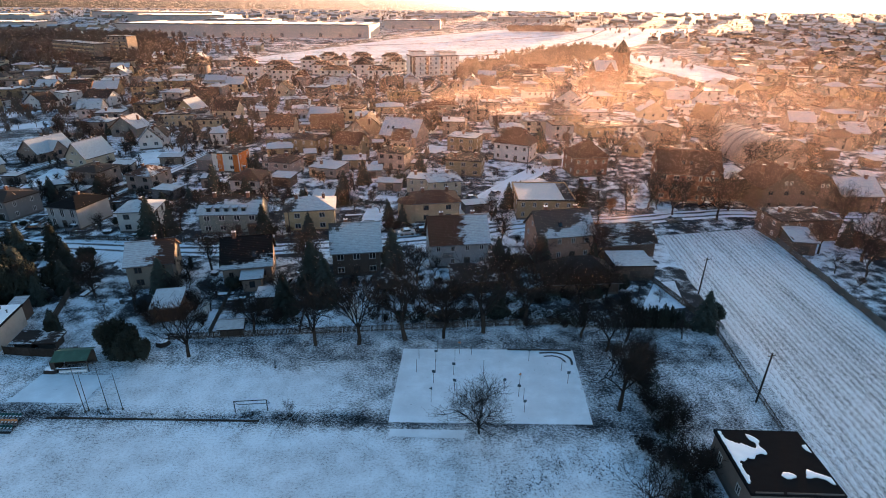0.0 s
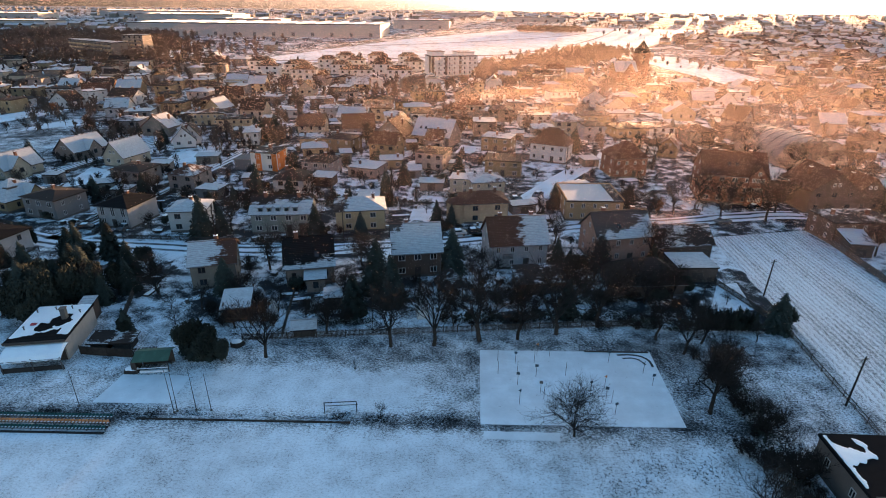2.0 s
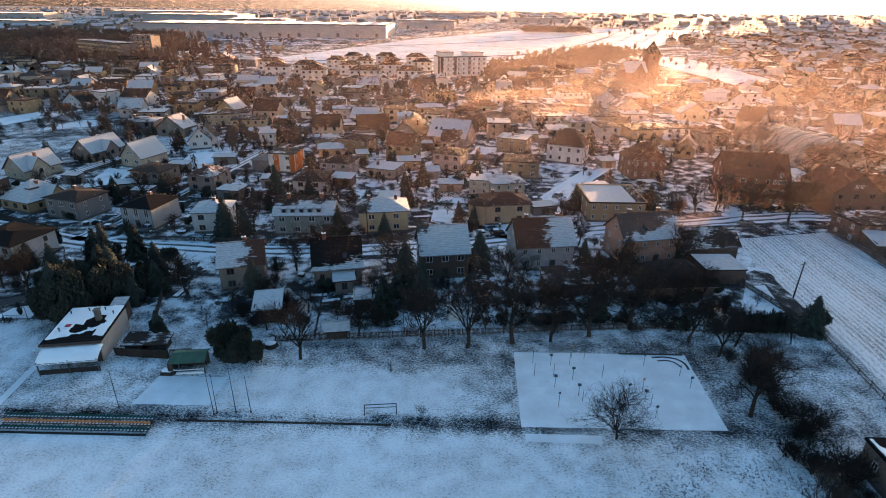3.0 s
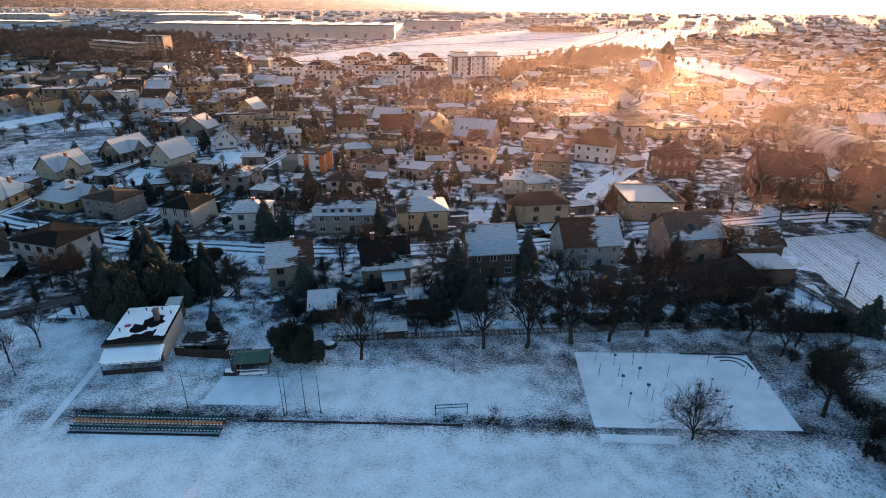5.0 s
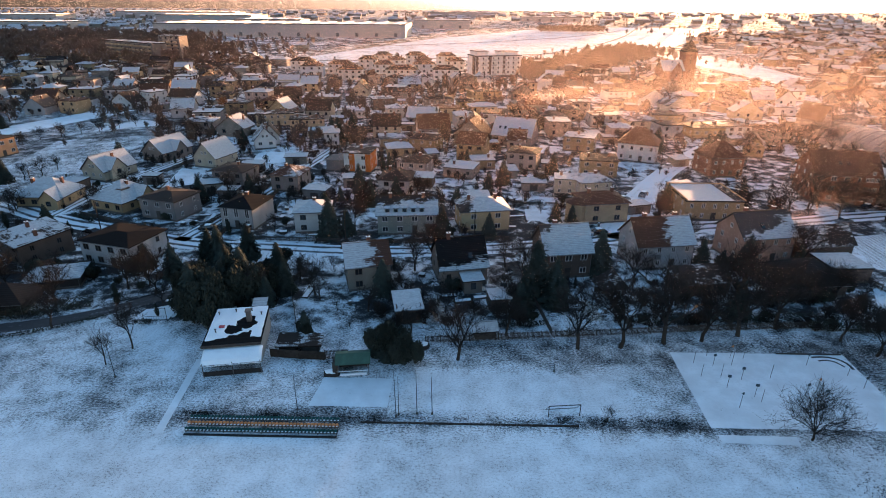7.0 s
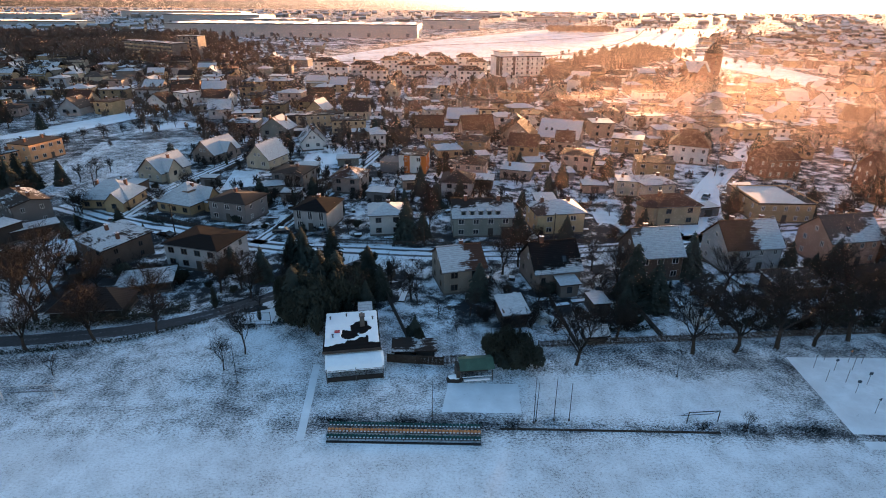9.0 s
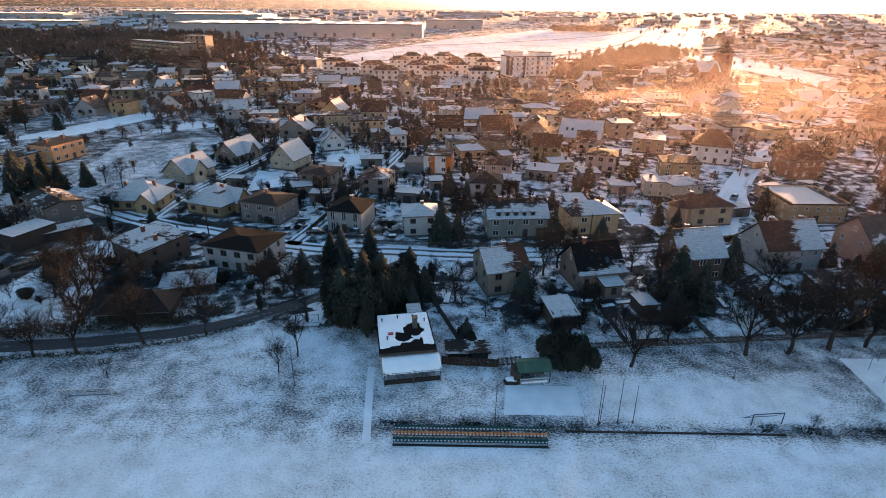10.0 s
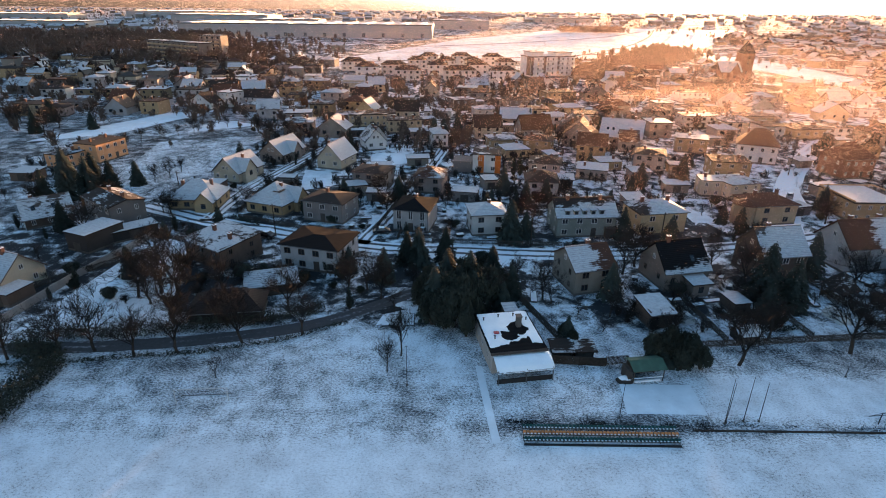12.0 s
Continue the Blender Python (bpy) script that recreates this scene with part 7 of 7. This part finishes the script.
joined_houses()
for k in range(150):
    x, y = fr.uniform(-210, 160), fr.uniform(135, 300)
    if any(math.hypot(x - a, y - b) < r + 3.0 for a, b, r in HOUSES) or open_land(x, y) or abs(x - 65) < 16 and y < 130:
        continue
    if min((Vector((x, y)) - Vector(p)).length for p in STREET) < 8:
        continue
    house(x, y, fr.gauss(5, 10), fr.uniform(3.5, 7), fr.uniform(3.5, 6), fr.uniform(2.3, 2.8), fr.choice(("flat", "shed")), 0.3, fr.choice(("umber", "taupe", "grey", "stone")), "dark", fr.choice((0.8, 0.95, 1.0)), name="shed", rich=False, group="sheds of the village")


# ---------------------------------------------------------------- far trees and woods
def brush(name, spots, material, label, n=30, thick=0.022, least=0.05):
    """Many far trees as one mesh: each a stem and a fan of rising twigs."""
    r = random.Random(len(spots))
    vs, fs = [], []
    for x, y, h in spots:
        z = height(x, y)
        w = h * 0.34
        k0 = len(vs)
        vs += [(x - 0.12, y, z - 0.5), (x + 0.12, y, z - 0.5), (x, y, z + h * 0.7)]
        fs.append((k0, k0 + 1, k0 + 2))
        for k in range(n):
            t, u = r.uniform(0, 6.283), r.uniform(0.25, 1.0)
            bx, by = x + r.gauss(0, w * 0.3), y + r.gauss(0, w * 0.3)
            bz = z + h * r.uniform(0.15, 0.55)
            tx, ty, tz = x + math.cos(t) * w * u, y + math.sin(t) * w * u, z + h * r.uniform(0.5, 1.0) * (1.05 - 0.35 * u)
            s = h * thick + least
            k0 = len(vs)
            vs += [(bx - s, by, bz), (bx + s, by, bz), (tx, ty, tz)]
            fs.append((k0, k0 + 1, k0 + 2))
            k0 = len(vs)
            vs += [(tx - s * 1.6, ty, tz - s), (tx + s * 1.6, ty, tz - s * 0.6), (bx, by, bz + h * 0.15)]
            fs.append((k0, k0 + 1, k0 + 2))
    tagged(link(name, raw_mesh(name, vs, fs, material), None), label, "trees", kind="stuff")


# distance haze is put into this brown, far paler than the near twigs
M["wood_far"] = plain("hazed_winter_wood", (0.15, 0.105, 0.08), 0.95, big=0.02, fine=0.3, amount=0.4, bump=0)
tr = random.Random(77)
spots = []
for _ in range(2600):
    x, y = tr.uniform(-720, -190), tr.uniform(430, 720)
    if x > -0.47 * y - 10 + tr.gauss(0, 12) or y < 420 + 0.14 * (-x - 190):
        continue
    spots.append((x, y, tr.uniform(8, 15)))
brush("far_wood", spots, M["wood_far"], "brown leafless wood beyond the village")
spots = []
for _ in range(900):
    t = tr.random()
    x, y = 10 + 140 * t + tr.gauss(0, 12), 385 + 210 * t + tr.gauss(0, 22)
    if math.hypot(x - chx, y - chy) < 24 or x < 8:
        continue
    spots.append((x, y, tr.uniform(5, 9)))
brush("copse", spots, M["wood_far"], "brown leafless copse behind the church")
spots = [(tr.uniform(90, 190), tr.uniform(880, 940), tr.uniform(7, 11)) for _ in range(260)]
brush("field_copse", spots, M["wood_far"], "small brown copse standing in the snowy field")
spots = []
for _ in range(3800):
    x, y = tr.uniform(-360, 420), tr.uniform(190, 480)
    if 0 < x < 200 and y < 330 and tr.random() < 0.6:
        continue
    if abs(x + 40) > 0.75 * y + 60 or (open_land(x, y) and tr.random() < 0.9) or any(math.hypot(x - a, y - b) < r + 1.5 for a, b, r in HOUSES):
        continue
    spots.append((x, y, tr.uniform(3, 9)))
spots_near = []
for _ in range(1200):
    x, y = tr.uniform(-215, 150), tr.uniform(138, 215)
    if x > -12 and tr.random() < 0.7:
        continue
    if open_land(x, y) or any(math.hypot(x - a, y - b) < r + 1.0 for a, b, r in HOUSES) or min((Vector((x, y)) - Vector(p)).length for p in ((6, 134), (18, 155), (36, 181), (26, 168), (50, 198), (-95, 135), (-88, 168), (-92, 150), (-134, 168), (-138, 150), (-124, 205))) < 6:
        continue
    spots_near.append((x, y, tr.uniform(1.6, 4.6)))
brush("garden_scrub", spots_near, M["twig"], "dark leafless scrub between the gardens", 44, 0.008, 0.025)
brush("village_trees", spots, plain("village_twigs", (0.055, 0.042, 0.034), 0.95, big=0.05, fine=0.5, amount=0.4, bump=0), "bare trees scattered among the far gardens")
spots = []
for _ in range(5200):
    y = 480 * (4200 / 480) ** tr.random()
    x = tr.uniform(-0.95, 0.95) * y
    if -0.3 * y < x < 0.24 * y and y < 1050 or (-450 < x < -90 and 730 < y < 900):
        continue
    if noise.noise((x * 0.006, y * 0.004, 1.0)) < -0.05:
        continue
    spots.append((x, y, tr.uniform(4, 9)))
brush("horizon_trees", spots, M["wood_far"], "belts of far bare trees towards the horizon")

# far settlements near the horizon, too small to tell apart
vs, fs, vr, frf = [], [], [], []
for _ in range(1000):
    y = 560 * (3600 / 560) ** tr.random()
    x = tr.uniform(-0.95, 1.0) * y
    if -0.3 * y < x < 0.42 * y and y < 1150 or (-470 < x < -80 and 700 < y < 930) or (x < -190 and 430 < y < 720):
        continue
    w, d, h = tr.uniform(8, 20), tr.uniform(8, 12), tr.uniform(3.5, 7)
    z = height(x, y)
    k0 = len(vs)
    vs += [(x + sx * w / 2, y + sy * d / 2, z + zz) for zz in (-1, h) for sx, sy in ((-1, -1), (1, -1), (1, 1), (-1, 1))]
    fs += [tuple(k0 + q for q in f) for f in ((0, 1, 5, 4), (1, 2, 6, 5), (2, 3, 7, 6), (3, 0, 4, 7))]
    k0 = len(vr)
    e = 0.5
    vr += [(x - w / 2 - e, y - d / 2 - e, z + h), (x + w / 2 + e, y - d / 2 - e, z + h), (x + w / 2 + e, y + d / 2 + e, z + h), (x - w / 2 - e, y + d / 2 + e, z + h), (x - w / 2 - e, y, z + h + 2.6), (x + w / 2 + e, y, z + h + 2.6)]
    frf += [tuple(k0 + q for q in f) for f in ((0, 1, 5, 4), (2, 3, 4, 5), (1, 2, 5), (3, 0, 4))]
tagged(link("far_houses", raw_mesh("far_houses", vs, fs, M["stone"]), None), "far houses near the hazy horizon", "houses", kind="stuff")
tagged(link("far_roofs", raw_mesh("far_roofs", vr, frf, roof_mat("dark", 0.6)), None), "snowy roofs of the far houses", "roofs", kind="stuff")

# the wide snowy fields behind the village
sheet("field_far", ((-195, 455), (10, 505), (150, 1040), (-70, 730)), M["far_snow"], "wide open snow field behind the village", "field", 0.25, 25)
sheet("field_farther", ((10, 505), (150, 560), (420, 1000), (150, 1040)), M["far_snow"], "wide open snow field behind the copse", "field", 0.22, 25)
strip("field_track", ((-190, 470), (-60, 505), (60, 560), (200, 640), (330, 760)), 5.0, M["lane"], "dark farm track across the snowy field", "track", 0.45)
strip("field_track", ((-120, 620), (0, 690), (130, 800), (220, 930)), 3.0, M["lane"], "dark farm track across the snowy field", "track", 0.45)
strip("field_track", ((20, 520), (110, 640), (190, 800), (260, 980)), 2.5, M["lane"], "dark farm track across the snowy field", "track", 0.45)
sheet("field_church", ((172, 366), (208, 405), (202, 550), (148, 560)), M["far_snow"], "sloping snow field beyond the church", "field", 0.28, 20)
sheet("garden_snow", ((-150.5, 76.8), (-127, 79.0), (-138.0, 113.0), (-146.5, 117.0)), ground_snow("garden_thin_snow", fixed=0.22, grain=1.6), "open snowy garden behind the lane", "garden", 0.1, 3)
M["yard"] = ground_snow("garden_yard_snow", fixed=0.16, grain=1.8, bumpy=0.3)
for quad in (((-123.0, 151.5), (-113.2, 157.3), (-118.0, 171.5), (-126.4, 172.5)), ((-105.3, 176.8), (-91.8, 181.6), (-94.3, 193.5), (-108.4, 193.8)), ((-20.4, 144.4), (-7.4, 144.3), (-6.4, 150.2), (-18.2, 151.2)),
             ((8.2, 138.3), (14.2, 135.0), (25.6, 164.5), (15.2, 156.6)), ((-19.4, 128.4), (-13.0, 130.3), (-13.0, 138.0), (-18.9, 138.6)), ((-7.8, 195.6), (-0.1, 197.7), (0.7, 206.1), (-5.1, 207.6)), ((63.0, 240.8), (82.2, 230.9), (85.0, 244.5), (69.8, 250.0))):
    sheet("yard_snow", quad, M["yard"], "smooth untrodden snow in a yard", "garden", 0.13, 2.5)
sheet("hill_snow", ((-344, 358), (-281, 394), (-348, 418), (-385, 476)), M["far_snow"], "snowy slope below the wood", "field", 0.25, 12)
sheet("meadow_snow", ((-186, 221), (-161, 237), (-177, 246), (-186, 233)), M["yard"], "snowy strip beyond the meadow", "field", 0.13, 4)
sheet("court_apron", ((-4.3, 53.6), (5.2, 53.4), (5.6, 54.9), (-4.2, 55.0)), M["court"], "strip of smooth snow in front of the court", "court", 0.09, 1.0)
sheet("field_white", ((-240, 202), (-214, 214), (-188, 272), (-212, 260)), M["court"], "narrow white field strip beside a track", "field", 0.12, 6)
sheet("meadow", ((-180, 151), (-160.5, 143), (-151, 219), (-189, 206)), ground_snow("thin_snow_meadow", fixed=0.46, grain=2.0), "fallow meadow with thin snow", "field", 0.1, 4)

# ---------------------------------------------------------------- chimney smoke, and threads that stand in for haze
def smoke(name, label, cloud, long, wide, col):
    """Countless fine threads that the low sun shines through: smoke plumes, and a stand-in for haze."""
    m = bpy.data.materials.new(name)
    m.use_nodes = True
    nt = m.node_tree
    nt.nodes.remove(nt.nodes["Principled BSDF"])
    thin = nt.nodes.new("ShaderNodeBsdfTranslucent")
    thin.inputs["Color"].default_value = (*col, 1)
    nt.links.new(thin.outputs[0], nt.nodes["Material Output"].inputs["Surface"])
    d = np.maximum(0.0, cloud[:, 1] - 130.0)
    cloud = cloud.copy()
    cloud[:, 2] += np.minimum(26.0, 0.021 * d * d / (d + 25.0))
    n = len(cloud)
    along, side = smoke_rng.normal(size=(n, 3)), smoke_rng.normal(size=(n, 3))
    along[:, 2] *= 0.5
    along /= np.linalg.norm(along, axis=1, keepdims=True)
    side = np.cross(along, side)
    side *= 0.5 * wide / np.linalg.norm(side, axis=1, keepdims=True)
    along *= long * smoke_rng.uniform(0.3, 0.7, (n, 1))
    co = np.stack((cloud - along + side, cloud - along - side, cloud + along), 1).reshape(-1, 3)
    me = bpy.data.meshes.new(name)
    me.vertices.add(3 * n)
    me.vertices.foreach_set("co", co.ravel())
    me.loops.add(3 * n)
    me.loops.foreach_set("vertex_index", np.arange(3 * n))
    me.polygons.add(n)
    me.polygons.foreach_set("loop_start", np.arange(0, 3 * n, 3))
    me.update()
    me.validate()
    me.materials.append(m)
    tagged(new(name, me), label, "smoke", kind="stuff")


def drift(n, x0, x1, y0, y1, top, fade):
    """n places in a layer of haze threads that thins out upwards, and towards the west over fade metres."""
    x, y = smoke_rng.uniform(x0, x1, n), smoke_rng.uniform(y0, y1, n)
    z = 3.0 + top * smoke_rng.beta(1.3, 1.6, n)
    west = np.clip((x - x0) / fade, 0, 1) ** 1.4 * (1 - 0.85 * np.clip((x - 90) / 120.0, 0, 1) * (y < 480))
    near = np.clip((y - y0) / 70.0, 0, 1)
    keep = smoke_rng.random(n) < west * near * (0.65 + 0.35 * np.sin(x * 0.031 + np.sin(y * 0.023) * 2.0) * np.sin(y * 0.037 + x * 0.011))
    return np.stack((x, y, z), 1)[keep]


def plume(n, x, y, z, dx, dy, dz, r0, r1):
    """n places along a plume that leaves a chimney, widens and breaks up downwind."""
    t = smoke_rng.random(n) ** 0.8
    w = (r0 + (r1 - r0) * t)[:, None]
    p = np.array((x, y, z)) + t[:, None] * np.array((dx, dy, dz)) + smoke_rng.normal(size=(n, 3)) * w * np.array((1.0, 1.0, 0.55))
    p[:, 2] += 2.5 * np.sin(t * 9.0 + x) * t
    return p[p[:, 2] > 1.0]


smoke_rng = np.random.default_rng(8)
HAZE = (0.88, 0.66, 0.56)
# mesh threads added to give the distance a warm haze and glare
smoke("village_smoke", "fine threads standing in for sunlit haze over the village", drift(860000, -230, 380, 112, 480, 42, 250), 4.0, 0.0058, HAZE)
smoke("garden_smoke", "fine threads added for the warm haze glow over the gardens", drift(420000, -50, 170, 120, 250, 34, 80), 2.5, 0.0032, HAZE)
smoke("street_smoke", "fine threads added for the warm veil over the street", drift(760000, -80, 150, 66, 150, 34, 90), 2.5, 0.0012, HAZE)
smoke("far_smoke", "fine threads standing in for haze over the far fields", drift(230000, -1100, 1500, 380, 2600, 55, 1600), 10.0, 0.016, HAZE)
smoke("horizon_smoke", "fine threads standing in for haze towards the horizon", drift(170000, -2600, 2600, 1000, 4300, 85, 1500), 26.0, 0.045, HAZE)
# the last, small plume is added to give a golden glint
for x, y, z, dx, dy, dz, n in ((-6, 262, 9, 85, -35, 12, 15000), (20, 236, 8, 60, -30, 9, 8000), (37, 118.5, 4, 9, -2, 4, 1500)):
    smoke("chimney_smoke", "golden sunlit plume of smoke from a chimney", plume(n, x, y, z, dx, dy, dz, 1.5, 9.0 if n > 2000 else 2.0), 3.0, 0.008, HAZE)

for ob in [o for o in scene.objects if "spare" in o]:
    for c in list(ob.children_recursive) + [ob]:
        bpy.data.objects.remove(c)
